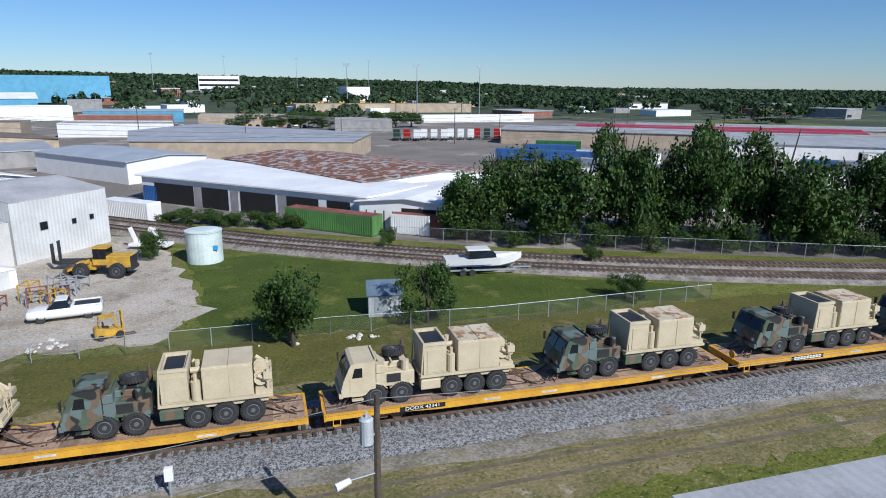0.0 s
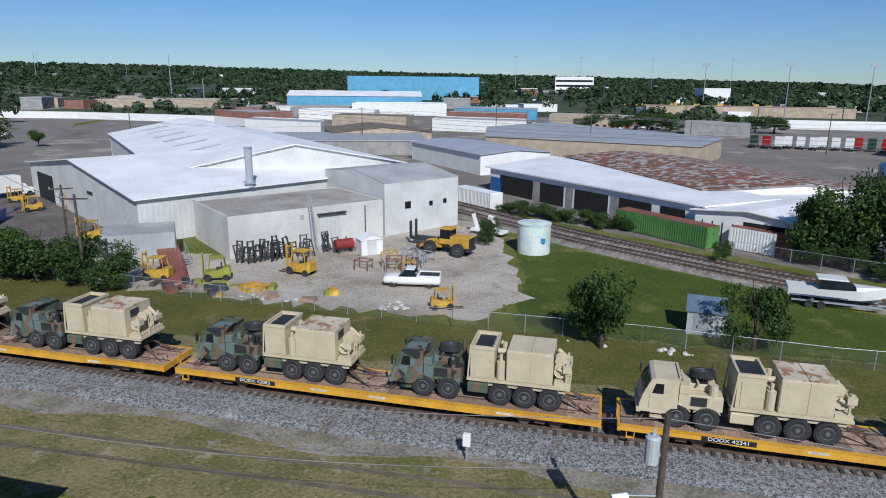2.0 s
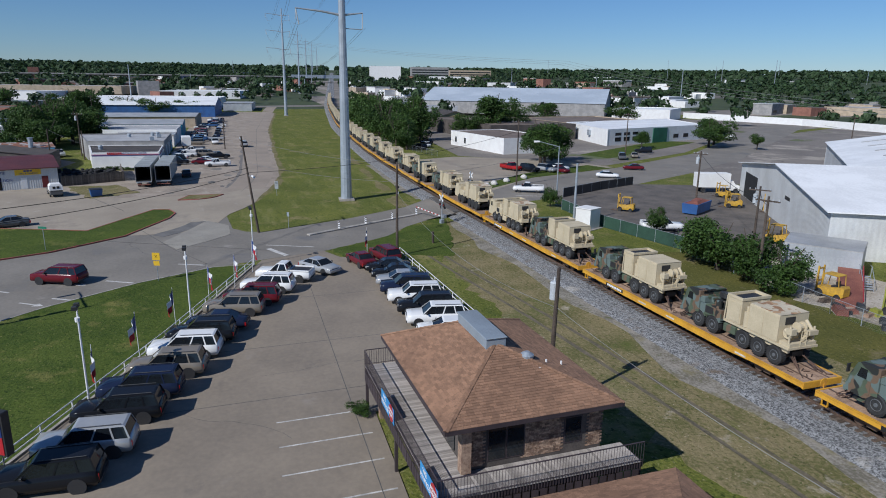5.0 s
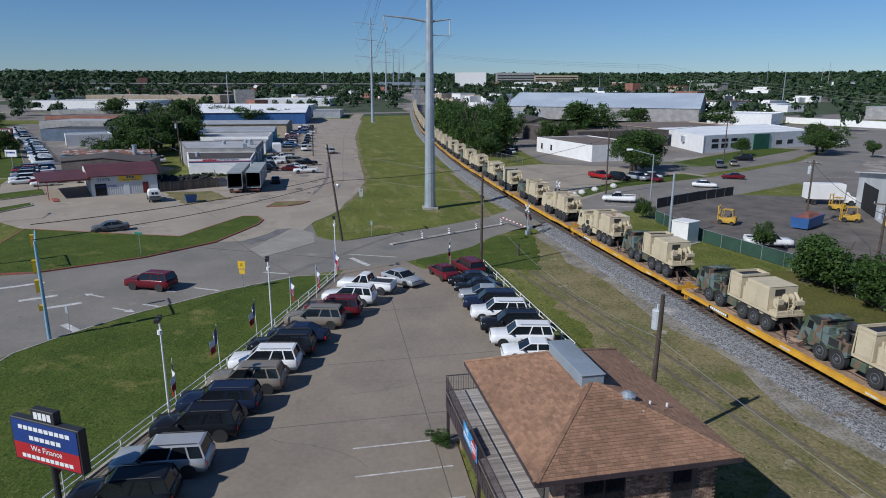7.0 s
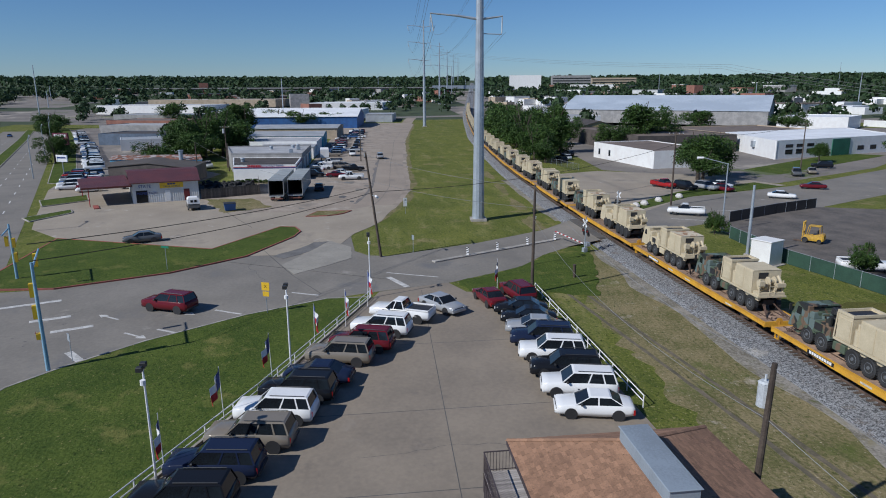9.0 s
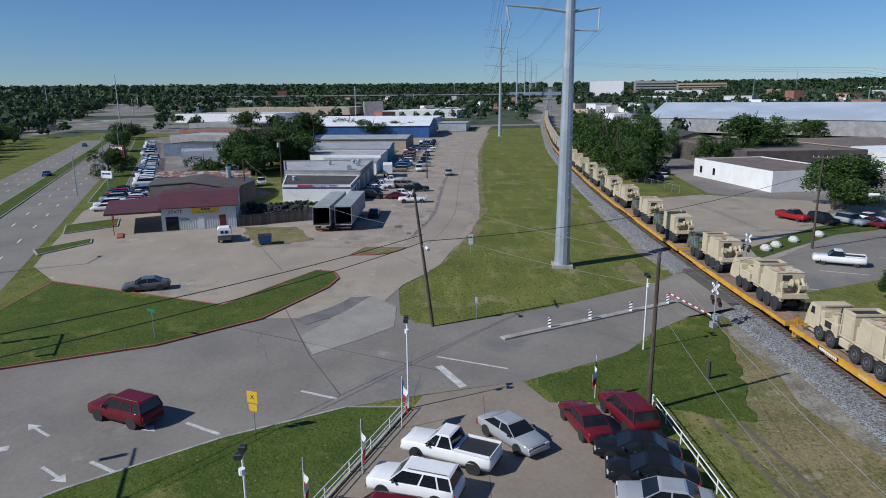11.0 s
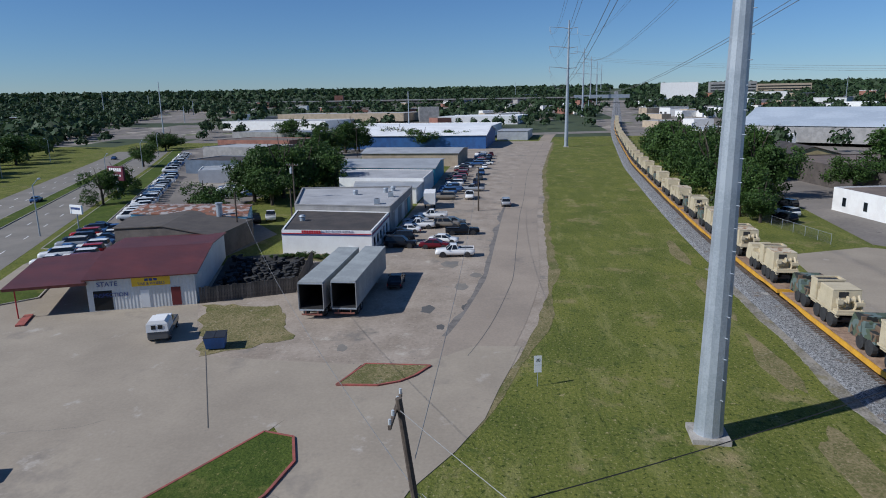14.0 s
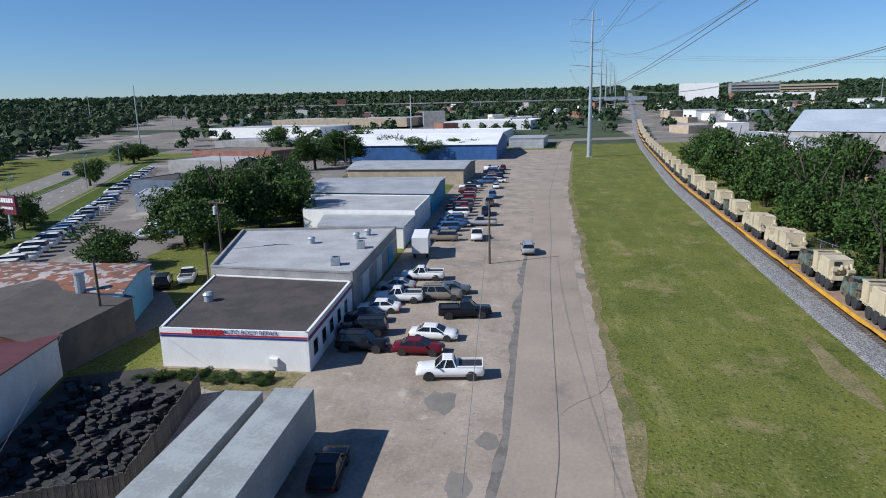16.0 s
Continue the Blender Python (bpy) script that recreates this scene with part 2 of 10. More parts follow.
SCRUB = mat("distant_scrub", (0.06, 0.08, 0.032), (0.03, 0.046, 0.018), rough=0.95, big=0.02, fine=0.2, amount=1.0, bump=0.0)
OLIVE = mat("worn_olive_grass", (0.135, 0.125, 0.035), (0.08, 0.085, 0.024), rough=0.95, big=0.2, fine=4.0, amount=1.1, bump=0.9, depth=0.1, spec=0.1, grain=0.9)
overlay(OLIVE, (0.2, 0.165, 0.09), 0.25, 0.57, 0.12, 3.0)
overlay(OLIVE, (0.05, 0.06, 0.016), 2.4, 0.58, 0.06, 9.0)
overlay(OLIVE, (0.3, 0.26, 0.16), 4.0, 0.62, 0.05, 5.0)
WHITE = mat("white_paint", (0.78, 0.78, 0.76), (0.72, 0.71, 0.69), rough=0.6, big=0.5, fine=6, bump=0.05)
WHITEROOF = mat("white_metal_roof", (0.86, 0.86, 0.85), (0.74, 0.74, 0.73), rough=0.5, big=0.15, fine=3, bump=0.05)
WHITERIB = ribbed("white_ribbed_wall", (0.62, 0.63, 0.62), (0.5, 0.5, 0.485), axis=0, pitch=0.35, metal=0.0, rough=0.55)
WHITERIBY = ribbed("white_ribbed_wall_end", (0.62, 0.63, 0.62), (0.5, 0.5, 0.485), axis=1, pitch=0.35, metal=0.0, rough=0.55)
GREYRIB = ribbed("grey_ribbed_sheet", (0.5, 0.52, 0.54), (0.38, 0.4, 0.42), axis=0, pitch=0.4, metal=0.2)
GREYROOF = ribbed("grey_metal_roof", (0.5, 0.5, 0.49), (0.36, 0.36, 0.35), axis=0, pitch=0.6, metal=0.2)
RUSTROOF = spotted("rusted_roof", (0.42, 0.38, 0.36), [((0.22, 0.09, 0.05), 0.47, 3.0), ((0.13, 0.075, 0.05), 0.56, 9.0)], scale=0.7, rough=0.8)
BROWNROOF = mat("weathered_brown_roof", (0.2, 0.155, 0.125), (0.12, 0.095, 0.08), rough=0.9, big=0.3, fine=4, amount=1.0)
STAINROOF = mat("stained_flat_roof", (0.4, 0.38, 0.34), (0.25, 0.23, 0.2), rough=0.9, big=0.25, fine=3, amount=1.0)
overlay(STAINROOF, (0.15, 0.125, 0.1), 0.2, 0.58, 0.14, 2.0)
TARROOF = mat("tar_roof", (0.075, 0.062, 0.055), (0.045, 0.04, 0.037), rough=0.9, big=0.3, fine=4)
CLOTHROOF = mat("pale_membrane_roof", (0.43, 0.43, 0.435), (0.31, 0.31, 0.315), rough=0.8, big=0.2, fine=3, bump=0.05, amount=0.9)
REDROOF = ribbed("dark_red_metal_roof", (0.14, 0.036, 0.026), (0.09, 0.026, 0.02), axis=0, pitch=0.3, metal=0.1, rough=0.5)
TANWALL = mat("tan_wall", (0.46, 0.37, 0.27), (0.36, 0.29, 0.21), rough=0.85)
GREYWALL = mat("grey_wall", (0.33, 0.32, 0.31), (0.24, 0.235, 0.23), rough=0.85)
DARKWALL = mat("dark_wall", (0.1, 0.085, 0.075), (0.065, 0.055, 0.05), rough=0.85)
BRICKRED = mat("red_brick_wall", (0.3, 0.14, 0.1), (0.22, 0.1, 0.075), rough=0.9, big=0.4, fine=8)
BLUEWALL = ribbed("light_blue_sheet", (0.13, 0.38, 0.55), (0.1, 0.3, 0.45), axis=0, pitch=1.5, metal=0.0)
TEAL = mat("teal_paint", (0.03, 0.33, 0.46), (0.025, 0.26, 0.36), rough=0.6)
# plain black for plates and lettering, and for shade painted over openings
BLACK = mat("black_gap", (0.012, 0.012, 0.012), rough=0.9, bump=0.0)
RUBBER = mat("tyre_rubber", (0.035, 0.036, 0.038), (0.022, 0.022, 0.023), rough=0.85, big=2, fine=16)
RIM = mat("wheel_rim", (0.5, 0.5, 0.5), (0.3, 0.3, 0.3), rough=0.35, metal=0.8, bump=0.02)
TRUCKRIM = mat("grey_truck_rim", (0.12, 0.13, 0.14), (0.08, 0.085, 0.09), rough=0.6)
GLASSY = mat("dark_glass", (0.015, 0.02, 0.025), (0.01, 0.012, 0.015), rough=0.06, bump=0.0, spec=0.45)
LAMPGLASS = mat("lamp_glass", (0.7, 0.7, 0.68), rough=0.15, bump=0.0)
REDLAMP = mat("red_lamp", (0.35, 0.01, 0.012), rough=0.2, bump=0.0)
PLASTIC = mat("black_plastic", (0.03, 0.03, 0.032), rough=0.55, bump=0.02)
SAND = mat("desert_tan_paint", (0.56, 0.48, 0.33), (0.47, 0.4, 0.27), rough=0.75, big=0.9, fine=9, bump=0.05, amount=0.9)
SANDTOP = spotted("stained_tan_lid", (0.6, 0.52, 0.38), [((0.3, 0.17, 0.09), 0.56, 4.0), ((0.42, 0.27, 0.15), 0.6, 11.0)], scale=1.6)
CAMO = spotted("woodland_camouflage", (0.085, 0.115, 0.075), [((0.15, 0.1, 0.065), 0.54, 2.0), ((0.022, 0.024, 0.022), 0.56, 7.0), ((0.12, 0.16, 0.15), 0.58, 13.0)], scale=0.95)
CARYELLOW = mat("railcar_yellow", (0.68, 0.36, 0.025), (0.5, 0.25, 0.03), rough=0.65, big=0.9, fine=9, amount=0.9, bump=0.1)
PLANK = mat("worn_deck_planks", (0.42, 0.29, 0.2), (0.19, 0.12, 0.08), rough=0.9, big=1.2, fine=9, amount=1.1, vary=0.3)
CHAIN = mat("rusty_chain", (0.12, 0.07, 0.05), (0.06, 0.04, 0.03), rough=0.8)
BRICK = mat("mixed_brick", (0.33, 0.23, 0.16), (0.16, 0.1, 0.07), rough=0.9, big=3, fine=10, vary=0.45, amount=1.0)
SHINGLE = mat("brown_asphalt_shingle", (0.29, 0.165, 0.1), (0.22, 0.125, 0.077), rough=0.95, big=0.4, fine=14, amount=0.3, bump=0.3, vary=0.2, island=True)
BALCONY = mat("weathered_balcony_boards", (0.45, 0.41, 0.37), (0.22, 0.19, 0.17), rough=0.9, big=1.2, fine=9, amount=1.2, vary=0.3)
IRON = mat("dark_purple_iron", (0.06, 0.045, 0.05), (0.04, 0.03, 0.034), rough=0.6)
COPPERBLUE = mat("grey_blue_unit", (0.25, 0.29, 0.33), (0.2, 0.23, 0.26), rough=0.6)
SIGNBLUE = mat("sign_blue", (0.02, 0.05, 0.22), (0.018, 0.042, 0.18), rough=0.45, bump=0.0)
SIGNRED = mat("sign_red", (0.42, 0.02, 0.03), (0.36, 0.02, 0.025), rough=0.45, bump=0.0)
SIGNWHITE = mat("sign_white", (0.8, 0.8, 0.8), (0.72, 0.72, 0.72), rough=0.5, bump=0.0)
SIGNYELLOW = mat("sign_yellow", (0.75, 0.48, 0.02), (0.66, 0.4, 0.02), rough=0.5, bump=0.0)
SIGNCYAN = mat("banner_blue", (0.05, 0.3, 0.6), (0.04, 0.22, 0.5), rough=0.5, bump=0.0)
GREENPAINT = mat("green_container_paint", (0.1, 0.24, 0.06), (0.075, 0.18, 0.05), rough=0.6)
REDOXIDE = mat("red_oxide", (0.26, 0.1, 0.07), (0.17, 0.06, 0.045), rough=0.8)
BLUEPAINT = mat("blue_container_paint", (0.035, 0.12, 0.33), (0.03, 0.09, 0.25), rough=0.6)
MACHINE = mat("machine_yellow", (0.6, 0.36, 0.035), (0.42, 0.25, 0.04), rough=0.6, big=1.2, fine=8)
SCREEN = mat("green_fence_screen", (0.03, 0.075, 0.05), (0.02, 0.052, 0.036), rough=0.9)
WOODFENCE = mat("grey_fence_boards", (0.17, 0.145, 0.12), (0.09, 0.075, 0.062), rough=0.9, vary=0.3, big=1.0, fine=8)
TANKWHITE = mat("pale_green_tank", (0.62, 0.7, 0.67), (0.5, 0.58, 0.55), rough=0.6, big=0.7, fine=6)
PORCELAIN = mat("transformer_grey", (0.5, 0.53, 0.55), rough=0.5, bump=0.02)
WIRE = mat("weathered_wire", (0.22, 0.22, 0.22), rough=0.6, bump=0.0)
BLACKWIRE = mat("black_cable", (0.02, 0.02, 0.02), rough=0.7, bump=0.0)
STONE = mat("white_stone", (0.6, 0.58, 0.55), (0.42, 0.4, 0.37), rough=0.9, big=3, fine=8, bump=0.5)
CAR = {}
for nm, c in (("white", (0.78, 0.78, 0.77)), ("black", (0.012, 0.013, 0.016)), ("navy", (0.015, 0.022, 0.05)), ("silver", (0.42, 0.43, 0.44)), ("maroon", (0.12, 0.012, 0.018)), ("red", (0.32, 0.02, 0.02)), ("tan", (0.27, 0.235, 0.19)), ("grey", (0.13, 0.135, 0.14)), ("blue", (0.05, 0.11, 0.25)), ("green", (0.03, 0.06, 0.045))):
    CAR[nm] = mat("car_paint_" + nm, c, tuple(v * 0.93 for v in c), rough=0.16, metal=0.25 if nm in ("silver", "grey", "tan") else 0.0, bump=0.0, spec=0.5 if nm in ("white", "silver") else 0.22)

# ---- building kit ----
RNG = random.Random(7)


class Shape:
    """Gathers faces for one mesh."""

    def __init__(self):
        self.v, self.f = [], []

    def face(self, *pts):
        k = len(self.v)
        self.v.extend(pts)
        self.f.append(tuple(range(k, k + len(pts))))
        return self

    def box(self, x0, y0, z0, x1, y1, z1, bev=0.0):
        k = len(self.v)
        if bev:
            xs = ((x0, y0, z0), (x1, y1, z1))
            rings = []
            for z, s in ((z0, bev), (z0 + bev, 0), (z1 - bev, 0), (z1, bev)):
                rings.append([(x0 + s, y0 + s, z), (x1 - s, y0 + s, z), (x1 - s, y1 - s, z), (x0 + s, y1 - s, z)])
            return self.loft(rings)
        self.v.extend([(x0, y0, z0), (x1, y0, z0), (x1, y1, z0), (x0, y1, z0), (x0, y0, z1), (x1, y0, z1), (x1, y1, z1), (x0, y1, z1)])
        for q in ((0, 3, 2, 1), (4, 5, 6, 7), (0, 1, 5, 4), (1, 2, 6, 5), (2, 3, 7, 6), (3, 0, 4, 7)):
            self.f.append(tuple(k + i for i in q))
        return self

    def loft(self, rings, closed_ends=True):
        k, n = len(self.v), len(rings[0])
        for r in rings:
            self.v.extend(r)
        for i in range(len(rings) - 1):
            for j in range(n):
                a, b = k + i * n + j, k + i * n + (j + 1) % n
                self.f.append((a, b, b + n, a + n))
        if closed_ends:
            self.f.append(tuple(k + j for j in reversed(range(n))))
            self.f.append(tuple(k + (len(rings) - 1) * n + j for j in range(n)))
        return self

    def tube(self, p, q, r, r2=None, n=8):
        p, q = Vector(p), Vector(q)
        d = (q - p).normalized()
        s = d.cross(Vector((0, 0, 1)) if abs(d.z) < 0.9 else Vector((1, 0, 0))).normalized()
        u = d.cross(s)
        r2 = r if r2 is None else r2
        rings = []
        for c, rad in ((p, r), (q, r2)):
            rings.append([tuple(c + (s * math.cos(a) + u * math.sin(a)) * rad) for a in (math.tau * i / n for i in range(n))])
        return self.loft(rings)

    def path(self, pts, r, n=5):
        for a, b in zip(pts, pts[1:]):
            self.tube(a, b, r, n=n)
        return self

    def prism(self, poly, z0, z1):
        return self.loft([[(x, y, z0) for x, y in poly], [(x, y, z1) for x, y in poly]])

    def mesh(self, name):
        me = bpy.data.meshes.new(name)
        me.from_pydata(self.v, [], self.f)
        return me


def part(name, sh, material, parent, label="", at=None, smooth=False):
    """One mesh object under a thing or a part."""
    me = sh if isinstance(sh, bpy.types.Mesh) else sh.mesh(name)
    if not me.materials:
        me.materials.append(material)
    if smooth:
        me.shade_smooth()
    ob = new(name, me)
    ob.parent = parent
    if at is not None:
        ob.matrix_basis = at
    if label:
        tagged(ob, label)
    return ob


def thing(name, label, category, m=None, group="", kind=""):
    ob = new(name)
    ob.empty_display_size = 0.2
    if m is not None:
        ob.matrix_basis = m
    return tagged(ob, label, category, group, kind)


def single(name, sh, material, label, category, m=None, group="", kind="", smooth=False):
    ob = part(name, sh, material, None, smooth=smooth)
    if m is not None:
        ob.matrix_basis = m
    return tagged(ob, label, category, group, kind)


def writing(text, size, material, parent, m, name="lettering", label="", stretch=1.0):
    cu = bpy.data.curves.new(name, "FONT")
    cu.body, cu.size, cu.align_x, cu.align_y, cu.extrude = text, size, "CENTER", "CENTER", 0.006
    ob = bpy.data.objects.new(name, cu)
    scene.collection.objects.link(ob)
    me = bpy.data.meshes.new_from_object(ob)
    bpy.data.objects.remove(ob)
    me.materials.clear()
    return part(name, me, material, parent, label, m @ Matrix.Diagonal((stretch, 1, 1, 1)))


def bars(parent, material, m, w, h, n, name="lettering_bar"):
    """A line of writing that stays plain bars."""
    x = -w / 2
    rng = random.Random(int(w * 100) + n)
    step = w / n
    for i in range(n):
        part(name, Shape().box(x + step * 0.1, -h / 2, 0, x + step * 0.9, h / 2, 0.012), material, parent, at=m)
        x += step


def wire_points(a, b, sag, n=18):
    a, b = Vector(a), Vector(b)
    return [tuple(a.lerp(b, i / n) - Vector((0, 0, sag * 4 * (i / n) * (1 - i / n)))) for i in range(n + 1)]


# ---- lie of the land ----
def rise(x, y):
    """The land is level near the line and climbs gently to the west and north-west."""
    r = math.hypot(x + 30, y)
    yaw = math.degrees(math.atan2(-(x + 30), y))
    s = np.interp(yaw, (-60, -30, -16, 2, 37, 105, 150, 180), (0.0, 0.002, 0.012, 0.02, 0.032, 0.034, 0.028, 0.0))
    return float(s * max(0.0, min(r, 1900) - 400))


TRACK_X = np.array([-2200, -1500, -900, -483, -281, -200, -162, -110, -60, 0, 60, 400], float)
TRACK_Y = np.array([372, 252, 150, 79, 50.5, 42.3, 38.9, 36.2, 35.0, 34.6, 34.4, 34.0], float)
_xs = np.arange(-2200, 401, 2.0)
_ys = np.interp(_xs, TRACK_X, TRACK_Y)
_ker = np.hanning(31)
_ys = np.convolve(np.pad(_ys, 15, mode="edge"), _ker / _ker.sum(), "valid")
_ys[:16] = np.interp(_xs[:16], TRACK_X, TRACK_Y)


def track_y(x):
    return float(np.interp(x, _xs, _ys))


def ground_sheet():
    near = list(range(-600, 401, 25))
    xs = sorted(set([-4500, -3600, -2900, -2400, -2000, -1700, -1400, -1200, -1000, -850, -700] + near + [500, 650, 850, 1100, 1400, 1800, 2300, 3000, 3800]))
    ys = sorted(set([-3000, -2200, -1600, -1200, -900, -700, -550] + list(range(-400, 601, 25)) + [700, 850, 1000, 1200, 1400, 1700, 2000, 2400, 2900, 3600, 4500]))
    sh = Shape()
    for y in ys:
        for x in xs:
            sh.v.append((x, y, rise(x, y)))
    w = len(xs)
    for j in range(len(ys) - 1):
        for i in range(w - 1):
            k = j * w + i
            sh.f.append((k, k + 1, k + 1 + w, k + w))
    g = single("ground", sh, GRASS, "open grassy ground with mown verges and worn patches", "ground", kind="structure")
    g.data.materials.append(SCRUB)
    g.data.materials.append(PAVING)
    for f in g.data.polygons:
        c = f.center
        near_line = -455 < c.x < 60 and abs(c.y - track_y(max(-2200, min(400, c.x)))) < 60
        if (math.hypot(c.x + 30, c.y) > 430 or c.y > 330) and not near_line:
            f.material_index = 1
            if noise.noise(Vector((c.x * 0.011, c.y * 0.011, 7))) > -0.12 and math.hypot(c.x + 30, c.y) < 1000 and c.y < 480 and c.x < -300:
                f.material_index = 2


def slab(name, poly, material, label, category, top=0.03, kind="structure", kerb=None, skirt=-0.3, ragged=0.0):
    """A flat sheet of ground or paving; a kerb gives it a raised edge."""
    if ragged:
        out, rr = [], random.Random(len(name) * 31 + len(poly))
        for (x0, y0), (x1, y1) in zip(poly, poly[1:] + poly[:1]):
            m = max(1, int(math.hypot(x1 - x0, y1 - y0) / 1.1))
            for i in range(m):
                w = ragged if i else ragged * 0.3
                out.append((x0 + (x1 - x0) * i / m + rr.uniform(-w, w), y0 + (y1 - y0) * i / m + rr.uniform(-w, w)))
        poly = out
    sh = Shape()
    sh.face(*[(x, y, top) for x, y in poly])
    n = len(poly)
    for i in range(n):
        (x0, y0), (x1, y1) = poly[i], poly[(i + 1) % n]
        sh.face((x0, y0, skirt), (x1, y1, skirt), (x1, y1, top), (x0, y0, top))
    ob = single(name, sh, material, label, category, kind=kind)
    if kerb:
        ks = Shape()
        ring = poly + [poly[0]]
        for (x0, y0), (x1, y1) in zip(ring, ring[1:]):
            d = Vector((x1 - x0, y1 - y0))
            if d.length < 0.01:
                continue
            nrm = Vector((d.y, -d.x)).normalized() * 0.09
            ks.prism([(x0 - nrm.x, y0 - nrm.y), (x0 + nrm.x, y0 + nrm.y), (x1 + nrm.x, y1 + nrm.y), (x1 - nrm.x, y1 - nrm.y)], -0.2, top + 0.025)
        part("kerb", ks, kerb, ob)
    return ob


def strip(name, pts, width, material, label, category, top=0.035, kind="structure"):
    """A band along a line of (x, y)."""
    sh = Shape()
    L, R = [], []
    for i, (x, y) in enumerate(pts):
        a, b = pts[max(0, i - 1)], pts[min(len(pts) - 1, i + 1)]
        d = Vector((b[0] - a[0], b[1] - a[1])).normalized()
        L.append((x - d.y * width / 2, y + d.x * width / 2))
        R.append((x + d.y * width / 2, y - d.x * width / 2))
    for i in range(len(pts) - 1):
        sh.face(*[(p[0], p[1], rise(*p) + top + 0.0004 * max(0, math.hypot(*p) - 300)) for p in (R[i], R[i + 1], L[i + 1], L[i])][::-1])
    return single(name, sh, material, label, category, kind=kind)


def smooth_line(pts, n=6):
    out = []
    for i in range(len(pts) - 1):
        p0, p1, p2, p3 = (Vector(pts[max(0, min(len(pts) - 1, i + k))]) for k in (-1, 0, 1, 2))
        for j in range(n):
            t = j / n
            out.append(tuple(0.5 * (2 * p1 + (p2 - p0) * t + (2 * p0 - 5 * p1 + 4 * p2 - p3) * t * t + (3 * p1 - p0 - 3 * p2 + p3) * t ** 3)))
    out.append(tuple(pts[-1]))
    return out


ground_sheet()

# streets and lots
street_e = [(-36, -33), (-45, -27), (-51.7, -22.2), (-54.7, -19.9), (-59.3, -15.5), (-64.7, -8.5), (-68.6, -1.5), (-70.4, 3.6), (-72.6, 11.4), (-77.6, 20), (-82.6, 24), (-89.2, 32), (-91.2, 38), (-98, 54.3), (-106.8, 77.1), (-118.6, 100.5), (-142, 138), (-190, 200), (-260, 290)]
street_w = [(-275, 280), (-205, 192), (-155, 131.6), (-131.6, 90.1), (-121.3, 62), (-106.8, 42.7), (-99.2, 31.9), (-90.3, 17.6), (-84.6, 5.2), (-85.4, 2.8), (-87.8, 1.2), (-96.6, 0.6), (-104.4, -8.8), (-100.6, -6.7), (-97, -7.2), (-86.7, -11.8), (-80.2, -19), (-75.6, -29), (-75.2, -34), (-80, -42), (-62, -46)]
slab("road_crossing_street", street_e + street_w, STREET, "worn grey concrete street running over the railway crossing", "road", 0.02)
slab("road_avenue_near", [(-20, -12.5), (-109, -47.8), (-299, -124), (-470, -196), (-720, -300), (-720, -316), (-476, -209), (-304, -137.5), (-114, -61.5), (-20, -26)], STREET, "wide grey concrete avenue with three lanes", "road", 0.012)
slab("avenue_median", [(-118, -63.2), (-304.5, -138), (-476, -209.5), (-720, -316.5), (-720, -321), (-478, -214), (-306.5, -142.5), (-119.5, -67.5)], LAWN, "grass median between the avenue's carriageways", "verge", 0.14, kerb=CURB)
slab("road_avenue_far", [(-20, -31), (-120, -68), (-307, -143), (-478, -214.5), (-720, -322), (-720, -336), (-484, -228), (-312, -156), (-125, -80.5), (-20, -45)], STREET, "far carriageway of the concrete avenue", "road", 0.012)
lane_c = [(-92, -4.5), (-100, -3.2), (-107.5, -0.2), (-117, 3.0), (-127, 5.4), (-140, 7.4), (-147, 8.1), (-164, 8.9), (-192, 10.3), (-213, 11.8), (-262, 14.6), (-300, 18.0), (-430, 31.5), (-475, 38.5)]
strip("road_frontage_lane", smooth_line(lane_c), 6.7, LANE, "sunlit tan concrete frontage lane beside the grass verge", "road", 0.04)
slab("pavement_corner_lot", [(-100.4, -39), (-91.2, -17), (-104.4, -9.7), (-112, -6.8), (-116.2, -5.6), (-117.5, -21), (-132.5, -27.7), (-150, -30), (-150, -62), (-118, -50), (-108, -46)], CONCRETE, "pale stained concrete forecourt of the inspection garage", "pavement", 0.03)
slab("pavement_throat", [(-87, -2), (-87, -11.8), (-97, -7.2), (-100.6, -6.5), (-105, -9.4), (-112.5, -6.8), (-116, -2.5), (-118, 1), (-121, 4), (-121, 8.2), (-117, 7.4), (-112, 6.2), (-107, 5.2), (-102.5, 3.4), (-98, 1)], CONCRETE, "cracked pale concrete apron at the lane's mouth", "pavement", 0.045)
slab("pavement_dirt_lot", [(-117.5, -21), (-116.2, -5.6), (-114.5, -0.5), (-117, 2.0), (-127, 4.0), (-140, 6.0), (-164, 7.5), (-192, 9.0), (-262, 13.0), (-300, 16.2), (-430, 29.6), (-440, -8), (-262, -11), (-172, -12), (-158, -26), (-150, -32), (-132.5, -27.7)], DIRT, "broken sandy concrete and dirt lot with potholes", "pavement", 0.025)
slab("lawn_island_large", [(-91.0, -16.8), (-104.2, -9.8), (-103.6, -7.6), (-100.6, -6.6), (-97, -7.2), (-86.7, -11.8), (-80.2, -19), (-75.6, -29), (-76, -34.5), (-82, -38), (-100.4, -39.2)], LAWN, "green kerbed lawn island with a red painted kerb edge", "lawn", 0.15, kerb=REDCURB)
slab("lawn_island_small", [(-116.2, -5.2), (-111.9, -6.7), (-112.0, -3.4), (-112.8, -1.8), (-114, -0.7), (-116.1, 0.4)], DRY, "small kerbed island of dry grass", "lawn", 0.15, kerb=REDCURB)
